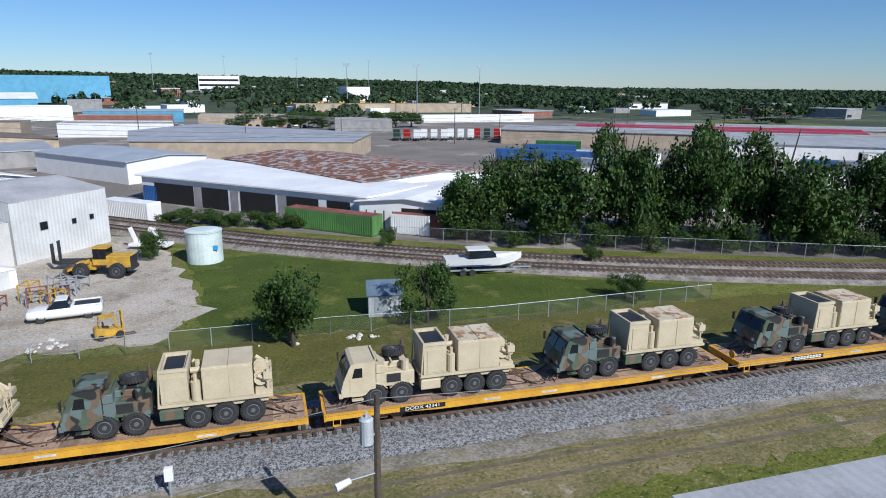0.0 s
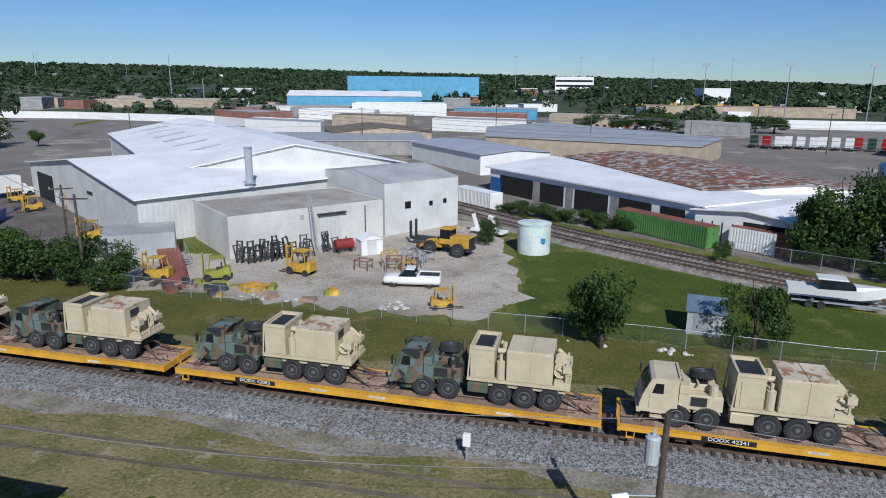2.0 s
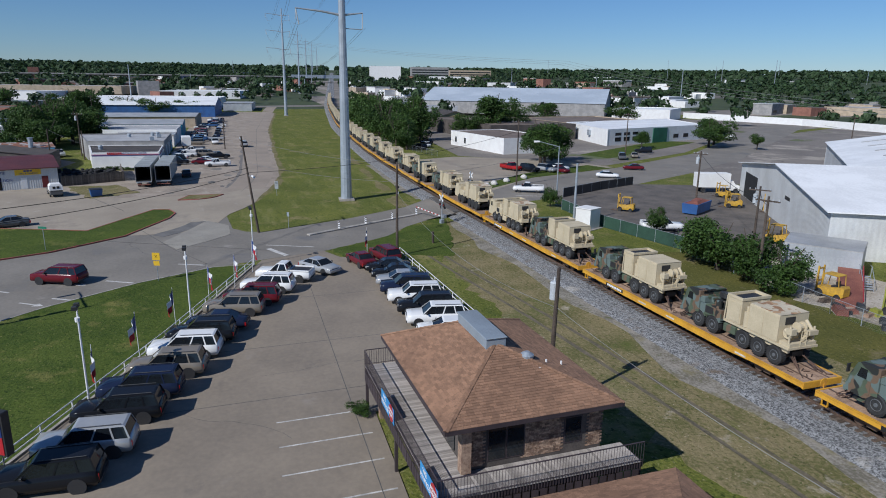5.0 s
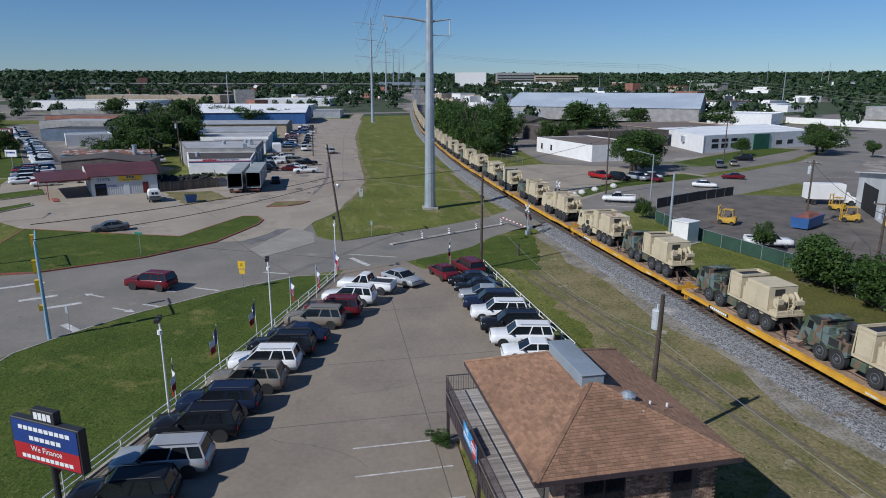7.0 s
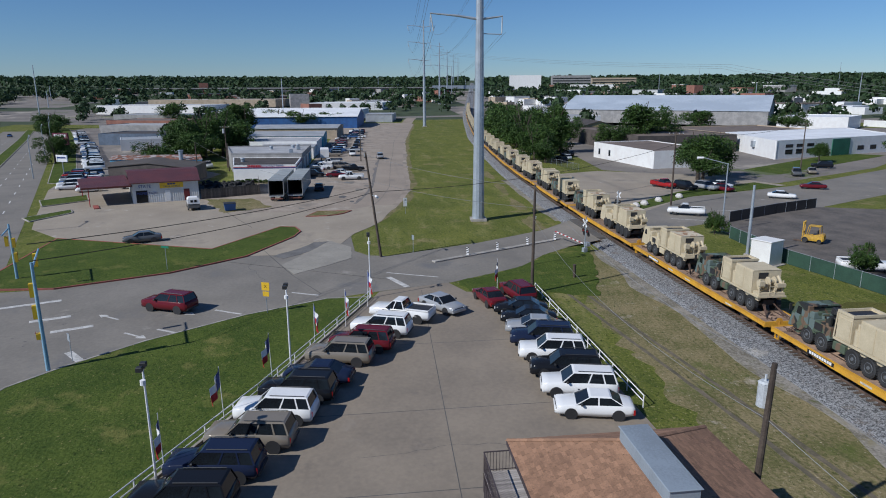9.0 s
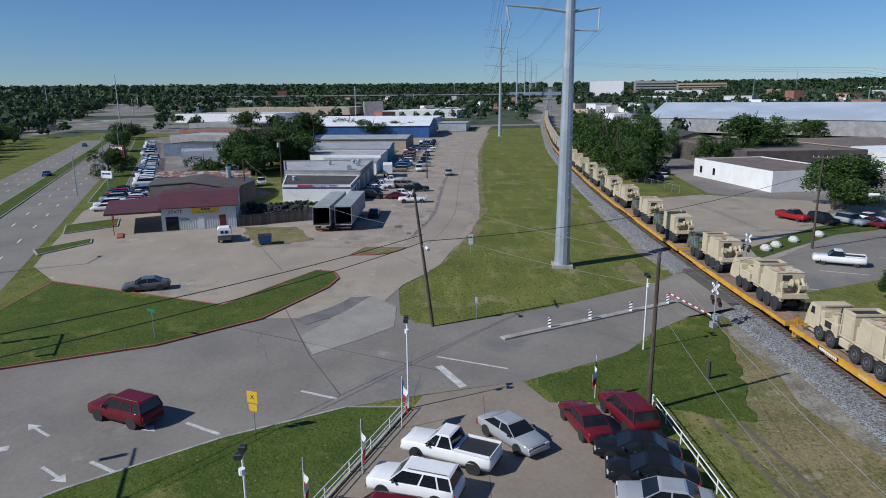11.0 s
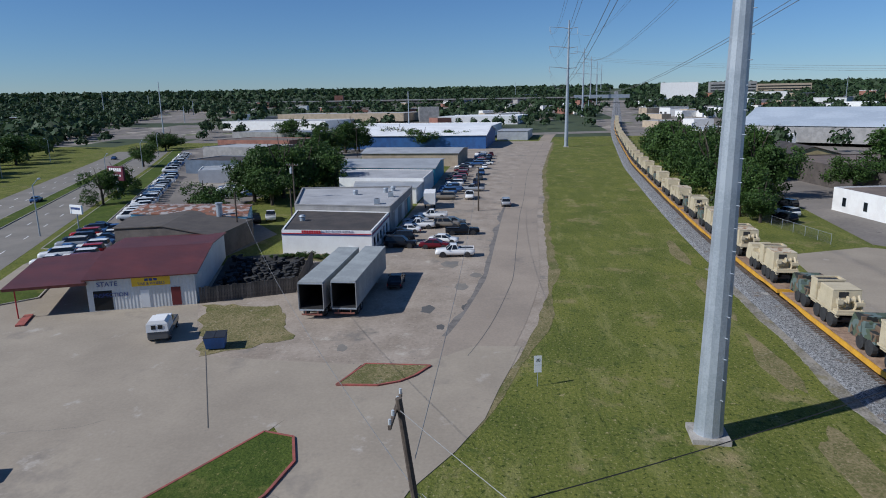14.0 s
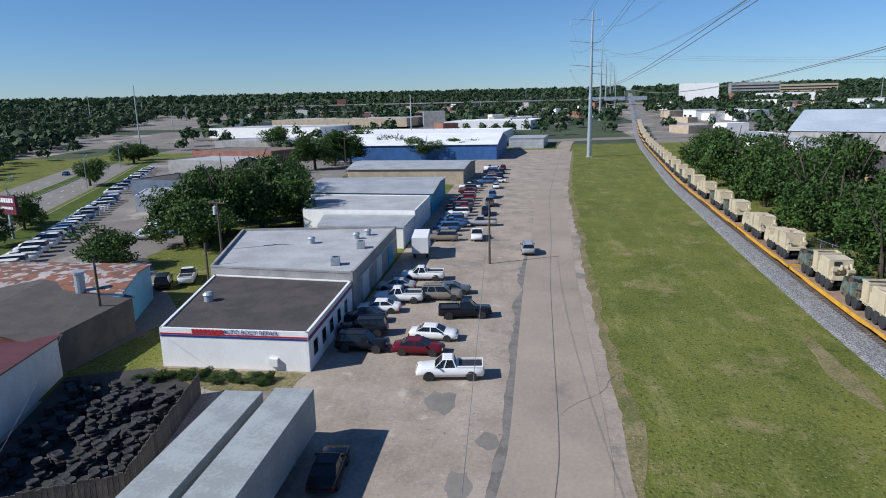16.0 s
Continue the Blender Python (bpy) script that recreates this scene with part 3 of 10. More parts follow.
slab("lawn_weedy_patch", [(-117.3, -20.6), (-122, -13.5), (-126, -15.5), (-132.3, -18.5), (-132.3, -27.2)], DRY, "patchy weeds beside the concrete forecourt", "lawn", 0.05, ragged=0.5)
slab("lawn_shop_weeds", [(-157.2, -27.5), (-156.2, -12.6), (-153.2, -12.8), (-152.4, -17), (-153.4, -22), (-153.0, -28)], DRY, "weedy strip of rough ground before the body shop", "lawn", 0.045, ragged=0.4)
slab("lawn_roadside_strip", [(-113.8, -49), (-121, -45.6), (-124, -47), (-117, -51.5)], LAWN, "small roadside grass island", "lawn", 0.15, kerb=CURB)
slab("lawn_roadside_strip_far", [(-128, -53.5), (-134, -48), (-141, -51), (-135, -57)], LAWN, "small roadside grass island", "lawn", 0.15, kerb=CURB)
slab("pavement_dealer_lot", [(-70.2, 3.8), (-72.4, 11), (-69, 12.4), (-67.9, 18.6), (-43.8, 19.2), (-33, 19.3), (-33, 8), (-20, 7.4), (-8, 7.4), (-8, -6), (-24, -14.6), (-33, -11.2), (-48.5, -4.4), (-68, 3.0)], LOT, "brown-grey concrete car sales lot", "pavement", 0.06)
slab("lawn_dealer_front", [(-68.4, 2.9), (-48.6, -4.6), (-33, -11.4), (-24, -14.8), (-20, -16), (-22, -21.5), (-36, -24), (-45, -23.5), (-51.7, -21.9), (-54.7, -19.6), (-59.3, -15.2), (-64.7, -8.2), (-68.5, -1.2)], LAWN, "mown green lawn along the street", "lawn", 0.14, kerb=CURB)
slab("lawn_crossing_corner", [(-72.8, 12.2), (-69.2, 12.8), (-68.2, 19), (-66, 25), (-80, 29.5), (-87.2, 31), (-82.6, 24.4), (-77.8, 20.2), (-74, 14.5)], LAWN, "rough grass corner beside the crossing", "lawn", 0.06, ragged=0.3)
slab("verge_dry_strip", [(-86, 31), (-74, 24), (-56, 22.5), (-30, 22), (0, 24.5), (60, 26), (200, 26), (200, 31), (60, 31.4), (0, 31.2), (-60, 31.6)], DRY, "sun-bleached dry grass strip beside the ballast", "verge", 0.015, ragged=0.7)
slab("verge_north_worn", [(-60, 38.6), (0, 38), (60, 38), (60, 40.8), (0, 41), (-60, 42)], DRY, "worn dirt track beside the railway", "verge", 0.026, ragged=0.5)
slab("verge_north_grass", [(-62, 38.2), (60, 37.6), (110, 37.6), (110, 40), (62, 48), (41, 49), (5, 49.6), (-10, 49.6), (-38, 50.4), (-60, 52)], OLIVE, "worn olive grass between railway and fence", "verge", 0.014, ragged=0.4)
slab("lawn_north", [(-5, 51.4), (5, 50), (40.5, 49.8), (41.2, 53.5), (26, 61), (0, 77.2), (-8, 75), (-6, 66)], LAWN, "green grass plot beside the siding", "lawn", 0.018, ragged=0.5)
slab("yard_gravel", [(-44, 51), (-8.6, 51), (-4.6, 58), (-6.5, 66), (-9.5, 74), (-11, 82), (-13.5, 91), (-19, 91), (-27, 79), (-40, 64), (-52, 63), (-58, 55)], GRAVEL, "pale gravel yard littered with machinery parts", "yard", 0.04, ragged=1.0)
slab("yard_asphalt", [(-98.6, 55), (-92, 52.5), (-62, 53), (-56, 55), (-50, 63), (-93, 96), (-101, 97), (-108, 79)], mat("oily_brown_yard", (0.16, 0.138, 0.118), (0.075, 0.067, 0.06), rough=0.9, big=0.3, fine=4.0, amount=1.1, bump=0.4), "oil-stained brown equipment yard", "yard", 0.034)
slab("pavement_industrial", [(-34, 118), (-4, 93.5), (26, 74.5), (66, 57.5), (150, 42), (420, 150), (420, 330), (-260, 330), (-200, 200), (-145, 142), (-120, 102), (-103, 99), (-60, 130)], PAVING, "worn grey industrial paving", "pavement", 0.012)
slab("pavement_gravel_lot", [(-104.5, 44), (-123, 64), (-133, 90), (-150, 84), (-163, 60), (-158, 47), (-128, 42)], CONCRETE, "pale unpaved parking lot", "pavement", 0.03)
slab("verge_roadside_north", [(-108, 45.5), (-122.5, 64), (-131.5, 88), (-138, 86), (-128, 64), (-114, 47)], LAWN, "mown grass strip along the street", "verge", 0.05)
slab("pavement_shop_lots", [(-136, 90), (-165, 62), (-260, 75), (-330, 95), (-330, 330), (-262, 330), (-208, 194), (-158, 131)], PAVING, "grey parking lots of the workshops", "pavement", 0.015)
slab("verge_shop_front", [(-150, 100), (-160, 97), (-195, 150), (-186, 158)], LAWN, "mown grass strip before the workshops", "verge", 0.05)
slab("pavement_sales_lots", [(-150, -62), (-150, -35), (-172, -32), (-200, -52), (-262, -48), (-330, -50), (-440, -40), (-560, -60), (-700, -120), (-720, -296), (-470, -192), (-299, -120), (-160, -64)], PAVING, "grey paved used-car lots and yards", "pavement", 0.018)
slab("verge_sales_front", [(-160, -66.5), (-299, -122), (-400, -165), (-400, -160), (-300, -116.5), (-160, -60.5)], LAWN, "grass verge between avenue and car lots", "verge", 0.1, kerb=CURB)

# lot markings, cracks and patches
for i in range(5):
    x = -33.4 + i * 2.75
    single("parking_line", Shape().box(x, 2.2 - 0.1 * i, 0.06, x + 0.11, 7.3, 0.0625), PAINT, "faded white parking bay line", "road marking", kind="structure")
for a, b in (((-36.5, 19), (-36.5, -9)), ((-45, 19), (-45, -5.5)), ((-56, 18.6), (-56, -1)), ((-70, 8), (-24, 6.5))):
    d = (Vector(b) - Vector(a)).normalized()
    single("slab_joint", Shape().prism([(a[0] - d.y * 0.025, a[1] + d.x * 0.025), (a[0] + d.y * 0.025, a[1] - d.x * 0.025), (b[0] + d.y * 0.025, b[1] - d.x * 0.025), (b[0] - d.y * 0.025, b[1] + d.x * 0.025)], 0.05, 0.0625), ASPHALT, "dark joint between concrete slabs", "pavement joint", kind="structure")
for (x, y), ang, w, l in (((-57.0, -19.6), 40, 0.6, 2.6), ((-63.3, -22.3), 112, 0.6, 3.2), ((-66.2, -25.3), 112, 0.6, 3.2), ((-70.8, -29.0), 112, 0.6, 5), ((-73.5, 5.8), 25, 0.6, 4.2), ((-61.5, -13.8), 60, 0.25, 3.0), ((-66, -10), 60, 0.25, 3.0), ((-70.6, -3.5), 65, 0.25, 3.0), ((-76, 7.5), 65, 0.2, 6), ((-95.5, 43), 62, 0.2, 5), ((-101, 52), 64, 0.2, 5), ((-107, 63), 66, 0.2, 5)):
    single("road_marking", Shape().box(-l / 2, -w / 2, 0, l / 2, w / 2, 0.006), PAINT, "worn white paint line on the street", "road marking", pose(x, y, 0.021, 0, 0, ang), kind="structure")
for x, y, ang in ((-61, -16.5, 55), (-66.5, -14, 55), (-70, -17.5, 235), (-66, -20.3, 235)):
    sh = Shape().box(-1.3, -0.1, 0, 0.5, 0.1, 0.006).prism([(0.5, -0.4), (1.4, 0), (0.5, 0.4)], 0, 0.006)
    single("turn_arrow", sh, PAINT, "worn white turn arrow on the street", "road marking", pose(x, y, 0.021, 0, 0, ang), kind="structure")
for k, (x, y, r) in enumerate(((-140.5, 1.6, 1.5), (-131.5, -1.5, 1.3), (-151.5, -0.6, 1.9), (-132.6, 2.6, 0.9), (-146, 3.2, 1.2), (-126, 0.4, 0.7), (-120, -8.2, 0.8))):
    poly = [(x + r * RNG.uniform(0.6, 1.1) * math.cos(a) * 1.3, y + r * RNG.uniform(0.45, 0.8) * math.sin(a)) for a in (math.tau * i / 14 for i in range(14))]
    slab("pothole_patch", poly, ASPHALT if k % 2 else STREET, "dark worn pothole patch in the lot", "pothole", 0.032, skirt=0.0)
lane_mid = smooth_line(lane_c)
strip("lane_joint", [p for p in lane_mid if p[0] < -118 and p[0] > -430], 0.07, ASPHALT, "dark seam along the middle of the lane", "pavement joint", 0.046)
edge = [p for p in lane_mid if -420 < p[0] < -104]
slab("shoulder_lane_edge", [(x, y + 3.0) for x, y in edge] + [(x, y + 4.5 + 0.5 * noise.noise(Vector((x * 0.12, 0, 5)))) for x, y in reversed(edge)], DIRT, "pale sandy gravel shoulder between lane and grass", "shoulder", 0.022, ragged=0.22)
lot_edge = [p for p in lane_mid if -205 < p[0] < -122]
slab("lane_edge_asphalt", [(x, y - 3.0) for x, y in lot_edge] + [(x, y - 4.0 - 0.8 * noise.noise(Vector((x * 0.2, 3, 1)))) for x, y in reversed(lot_edge)], mat("grey_edge_asphalt", (0.2, 0.18, 0.16), (0.13, 0.118, 0.107), rough=0.9, big=0.6, fine=5.0), "crumbling grey asphalt edge between lane and lot", "pavement", 0.034, ragged=0.25)
slab("verge_lane_fringe", [(x, y + 4.0) for x, y in edge] + [(x, y + 5.6 + 0.9 * noise.noise(Vector((x * 0.09, 0, 8)))) for x, y in reversed(edge)], DRY, "dry trampled grass fringe beside the gravel shoulder", "verge", 0.016, ragged=0.3)
# broken white lane lines of the avenue
for o, cross in (((-109, -47.8), (-114, -61.5)), ((-120, -68), (-125, -80.5))):
    for f in (1 / 3, 2 / 3):
        dash = Shape()
        sx, sy = o[0] + (cross[0] - o[0]) * f, o[1] + (cross[1] - o[1]) * f
        ex, ey = -0.928, -0.372
        for i in range(17):
            px, py = sx + ex * i * 12.2, sy + ey * i * 12.2
            dash.prism([(px + ey * 0.08, py - ex * 0.08), (px + ex * 3 + ey * 0.08, py + ey * 3 - ex * 0.08), (px + ex * 3 - ey * 0.08, py + ey * 3 + ex * 0.08), (px - ey * 0.08, py + ex * 0.08)], 0.016, 0.02)
        single("lane_line", dash, WHITE, "row of broken white lane dashes on the avenue", "lane line", kind="structure")
# worn patches in the long verge beside the lane and the ballast
wp = random.Random(41)
def worn(x, y, rx, ry, ang, material, label):
    pts = []
    for i in range(30):
        a = math.tau * i / 30
        k = 0.75 + 0.5 * noise.noise(Vector((math.cos(a) * 1.3 + x, math.sin(a) * 1.3 + y, 2)))
        px, py = rx * k * math.cos(a), ry * k * math.sin(a)
        c, s = math.cos(radians(ang)), math.sin(radians(ang))
        pts.append((x + px * c - py * s, y + px * s + py * c))
    slab("verge_worn_patch", pts, material, label, "verge", 0.012 + wp.uniform(0, 0.006), ragged=0.35)
for x, off, rx, ry in ((-101, -8.2, 7, 1.8), (-118, -7.4, 8, 1.4), (-138, -7, 9, 1.2), (-160, -6.8, 10, 1.1)):
    worn(x, track_y(x) + off, rx, ry, 176, DRY, "dry trampled grass beside the ballast")
SPILL = mat("spilled_stone", (0.3, 0.275, 0.235), (0.14, 0.127, 0.095), rough=0.95, big=0.5, fine=5.0, amount=0.9, bump=0.7, depth=0.05, grain=0.9)
overlay(SPILL, (0.2, 0.175, 0.09), 0.45, 0.53, 0.14, 4.0)
overlay(SPILL, (0.09, 0.1, 0.035), 0.9, 0.58, 0.1, 9.0)
for xa, xb, wide in ((-84, 70, 1.0), (-150, -103, 0.55)):
    ln = [xa + (xb - xa) * i / 90 for i in range(91)]
    slab("verge_stone_spill", [(x, track_y(x) - 4.4 - wide * max(0.1, 0.8 + 1.6 * noise.noise(Vector((x * 0.11, 1, 3))))) for x in ln] + [(x, track_y(x) - 3.6) for x in reversed(ln)], SPILL, "crushed stone spilled from the ballast into the dry grass", "verge", 0.03, ragged=0.22)
RUT = mat("churned_rut_soil", (0.17, 0.14, 0.1), (0.085, 0.075, 0.045), rough=0.95, big=0.8, fine=5.0, amount=1.0, bump=0.6)
for off in (0.0, 1.7):
    pts = [(-76, 21.6 + off), (-66, 22.3 + off), (-56, 23.2 + off), (-44, 24.4 + off), (-30, 25.4 + off), (-12, 26.2 + off), (10, 26.8 + off), (45, 27.2 + off)]
    rl = smooth_line(pts, 10)
    slab("verge_tyre_rut", [(x, y - 0.17 - 0.1 * noise.noise(Vector((x, 0, 4)))) for x, y in rl] + [(x, y + 0.17 + 0.12 * noise.noise(Vector((x, 2, 4)))) for x, y in reversed(rl)], RUT, "worn tyre rut through the dry grass", "verge", 0.024, skirt=-0.1)
# cracks wandering over the paving
ck = random.Random(17)
def crack(x, y, ang, n, step, z):
    sh = Shape()
    p = Vector((x, y))
    for i in range(n):
        ang += ck.uniform(-28, 28)
        q = p + Vector((math.cos(radians(ang)), math.sin(radians(ang)))) * step * ck.uniform(0.6, 1.3)
        w = ck.uniform(0.008, 0.018)
        d2 = (q - p).normalized() * w
        sh.face((p.x + d2.y, p.y - d2.x, z), (q.x + d2.y, q.y - d2.x, z), (q.x - d2.y, q.y + d2.x, z), (p.x - d2.y, p.y + d2.x, z))
        p = q
    single("crack", sh, ASPHALT, "dark irregular crack in the paving", "crack", kind="structure")
for x, y, a, n in ((-84, -4, 170, 12), (-88, 0, 200, 14), (-92, 0.3, 250, 8), (-79, 2, 60, 14), (-76, -8, 200, 12), (-74, 10, 60, 10), (-82, 8, 75, 12)):
    crack(x, y, a, n, 0.9, 0.052 if x < -86 else 0.026)
for x, y, a, n in ((-150, 8.5, 175, 8), (-190, 9, 176, 9)):
    crack(x, y, a, n, 1.2, 0.05)
for x, y, a, n in ((-103, -30, 60, 9), (-125, -30, 120, 7)):
    crack(x, y, a, n, 1.0, 0.034)
for x, y, a, n in ((-40, 2, 80, 14), (-36, -3, 30, 10)):
    crack(x, y, a, n, 0.9, 0.064)
# repairs of the street at the lane's mouth
PALE = mat("pale_apron_concrete", (0.33, 0.305, 0.258), (0.25, 0.23, 0.196), rough=0.85, big=0.3, fine=4.0, amount=1.0, bump=0.15)
overlay(PALE, (0.17, 0.155, 0.14), 0.7, 0.63, 0.08, 3.0)
slab("pavement_pale_repair", [(-82.2, -7.1), (-77.9, -5.3), (-81.1, -1.9), (-84.4, 0.9), (-90.0, 0.7), (-93.8, -2.0), (-87.9, -4.5)], PALE, "pale concrete repair in the street", "pavement", 0.05, ragged=0.08)
slab("pavement_dark_repair", [(-86.4, -8.6), (-90.7, -5.5), (-93.4, -4.3), (-93.8, -2.1), (-88.0, -4.6), (-85.1, -7.3)], mat("grey_asphalt_repair", (0.17, 0.162, 0.152), (0.12, 0.115, 0.108), rough=0.9, big=0.5, fine=5.0), "dark asphalt repair in the street", "pavement", 0.05, ragged=0.15)
for a, b in (((-90.5, -10.5), (-77.9, -5.6)), ((-77.9, -5.6), (-70.5, -2.0)), ((-84.4, -13.5), (-74.5, 5.0)), ((-104.6, -14), (-118.5, -20.5))):
    d = (Vector(b) - Vector(a)).normalized() * 0.03
    single("slab_joint", Shape().prism([(a[0] - d.y, a[1] + d.x), (a[0] + d.y, a[1] - d.x), (b[0] + d.y, b[1] - d.x), (b[0] - d.y, b[1] + d.x)], 0.01, 0.053), ASPHALT, "dark joint between concrete slabs", "pavement joint", kind="structure")
# traffic island at the crossing
med = [(-81.0, 10.4), (-91.2, 29.6)]
d = (Vector(med[1]) - Vector(med[0])).normalized()
slab("crossing_median", [(-81.0 - d.y * 0.35, 10.4 + d.x * 0.35), (-81.0 + d.y * 0.35, 10.4 - d.x * 0.35), (-91.2 + d.y * 0.35, 29.6 - d.x * 0.35), (-91.2 - d.y * 0.35, 29.6 + d.x * 0.35)], CURB, "narrow raised concrete median before the crossing", "median", 0.16)

# ---- railway ----
def track(name, line, bed, bed_w, ties_from, ties_to, n_parts, label):
    """A track on ballast: line(x) gives y. The sleepers nearest the crossing are parts."""
    root = thing(name, label, "railway track", kind="structure")
    bs, r_l, r_t = Shape(), Shape(), Shape()
    xs = [x for x in np.arange(ties_from, ties_to + 0.1, 4.0 if ties_to - ties_from < 400 else 6.0)]
    rows = []
    for x in xs:
        y = line(x)
        dy = (line(x + 1) - line(x - 1)) / 2
        nx, ny = -dy / math.hypot(1, dy), 1 / math.hypot(1, dy)
        rows.append((x, y, nx, ny))
    w = bed_w / 2
    ring = lambda r: [(r[0] + r[2] * o, r[1] + r[3] * o, z + rise(r[0], r[1])) for o, z in ((-w, -0.1), (-w + 0.9, 0.2), (-1.5, 0.36), (1.5, 0.36), (w - 0.9, 0.2), (w, -0.1))]
    bs.loft([ring(r) for r in rows])
    part("ballast", bs, bed, root)
    for o in (-0.755, 0.755):
        rs, rt = Shape(), Shape()
        prof = lambda r, a, b, z0, z1: [(r[0] + r[2] * q, r[1] + r[3] * q, z + rise(r[0], r[1])) for q, z in ((o + a, z0), (o + b, z0), (o + b, z1), (o + a, z1))]
        rs.loft([prof(r, -0.06, 0.06, 0.40, 0.565) for r in rows])
        rt.loft([prof(r, -0.035, 0.035, 0.566, 0.572) for r in rows])
        part("rail", rs, RAILSTEEL, root)
        part("rail_head", rt, RAILTOP, root)
    me = Shape().box(-0.115, -1.3, 0.27, 0.115, 1.3, 0.42).mesh("sleeper")
    me.materials.append(TIE)
    rest = Shape()
    x, k = ties_to, 0
    while x > max(ties_from, -520):
        y, dy = line(x), (line(x + 1) - line(x - 1)) / 2
        a = math.degrees(math.atan(dy))
        if k < n_parts:
            ob = new("sleeper", me)
            ob.parent = root
            ob.matrix_basis = pose(x, y + RNG.uniform(-0.04, 0.04), rise(x, y), 0, 0, a + RNG.uniform(-0.8, 0.8))
        else:
            c, s = math.cos(radians(a)), math.sin(radians(a))
            b = [(-0.115, -1.3), (0.115, -1.3), (0.115, 1.3), (-0.115, 1.3)]
            rest.prism([(x + p * c - q * s, y + p * s + q * c) for p, q in b], rise(x, y) + 0.27, rise(x, y) + 0.42)
        x -= 0.56
        k += 1
    if rest.v:
        tagged(part("distant_sleepers", rest, TIE, root), kind="stuff")
    return root


track("railway_track", track_y, BALLAST, 8.4, -1500, 60, 215, "main railway track on grey crushed-stone ballast with timber sleepers")
S1X, S1Y = [-140, -60, -20.5, -0.7, 21.8, 45, 66, 90, 200], [196, 132, 102.2, 85.2, 70.7, 60.2, 53, 46, 20]
S2X, S2Y = [-140, -60, -20.5, -0.7, 26, 42, 63, 90, 200], [191, 126, 97.0, 80.6, 64.2, 57.0, 49.4, 42.5, 16]
def siding(X, Y):
    a = np.arange(-140, 201, 2.0)
    b = np.interp(a, X, Y)
    k = np.hanning(13)
    b = np.convolve(np.pad(b, 6, mode="edge"), k / k.sum(), "valid")
    return lambda x: float(np.interp(x, a, b))
track("railway_siding_far", siding(S1X, S1Y), OLDBALLAST, 5.0, -120, 180, 0, "rusty siding track on brown ballast")
track("railway_siding_near", siding(S2X, S2Y), OLDBALLAST, 5.0, -120, 120, 0, "rusty siding track on brown ballast")
# the crossing's surface
for o in (-2.2, 0.0, 2.2):
    w = 0.62 if o else 1.3
    poly = []
    for (x, y) in ((-89.4, 34.0), (-100.6, 34.0)):
        poly.append((x + o * 0.12, track_y(x) + o))
    sh = Shape()
    dy = 0.55 if o else 0.66
    sh.loft([[(-88.6, track_y(-88.6) + o - dy, 0.1), (-88.6, track_y(-88.6) + o + dy, 0.1), (-88.6, track_y(-88.6) + o + dy, 0.56), (-88.6, track_y(-88.6) + o - dy, 0.56)],
             [(-101.4, track_y(-101.4) + o - dy, 0.1), (-101.4, track_y(-101.4) + o + dy, 0.1), (-101.4, track_y(-101.4) + o + dy, 0.56), (-101.4, track_y(-101.4) + o - dy, 0.56)]])
    single("crossing_panel", sh, ASPHALT, "dark rubber and timber crossing panel between the rails", "crossing panel", kind="structure")
for sgn in (-1, 1):
    sh = Shape()
    y0, y1 = 35.6 + sgn * 2.7, 35.6 + sgn * 8.0
    sh.face(*[(-88.4 - (0.45 * sgn * 2.7), y0, 0.56), (-101.6 - (0.45 * sgn * 2.7), y0, 0.56), (-100.5 - 0.5 * sgn * 8, y1, 0.02), (-90.0 - 0.5 * sgn * 8, y1, 0.02)][:: -1 if sgn > 0 else 1])
    single("crossing_ramp", sh, STREET, "asphalt ramp up to the crossing", "road", kind="structure")

# ---- the train ----
def wheel_mesh(r, w, name="tyre"):
    """A tyre with a rounded shoulder and sunk hub face, axle along y."""
    sh = Shape()
    n = 20
    prof = [(r * 0.55, -w / 2 + 0.04), (r * 0.86, -w / 2), (r * 0.97, -w / 2 + 0.05), (r, 0), (r * 0.97, w / 2 - 0.05), (r * 0.86, w / 2), (r * 0.55, w / 2 - 0.04)]
    rings = [[(rad * math.cos(a), y, rad * math.sin(a)) for a in (math.tau * i / n for i in range(n))] for rad, y in prof]
    return sh.loft(rings)


def rim_mesh(r, w):
    sh = Shape()
    n = 16
    for s in (-1, 1):
        rings = [[(rad * math.cos(a), y * s, rad * math.sin(a)) for a in (math.tau * i / n for i in range(n))][:: s] for rad, y in ((r * 0.57, w / 2 - 0.05), (r * 0.5, w / 2 - 0.02), (r * 0.42, w / 2 - 0.09), (r * 0.2, w / 2 - 0.06), (r * 0.17, w / 2 + 0.0))]
        sh.loft(rings)
    return sh


def treaded(r, w):
    sh = wheel_mesh(r, w)
    for i in range(26):
        a = math.tau * i / 26
        for s in (-1, 1):
            k = len(sh.v)
            c, d = math.cos(a + 0.05 * s), math.sin(a + 0.05 * s)
            u = Vector((c, 0, d))
            t = Vector((-d, 0, c))
            for rad in (r * 0.93, r * 1.035):
                for yy in (0.02 * s, w * 0.46 * s):
                    for q in (-0.045, 0.045):
                        sh.v.append(tuple(u * rad + t * q + Vector((0, yy, 0))))
            for q in ((0, 1, 3, 2), (4, 6, 7, 5), (0, 4, 5, 1), (2, 3, 7, 6), (0, 2, 6, 4), (1, 5, 7, 3)):
                sh.f.append(tuple(k + i2 for i2 in q))
    return sh


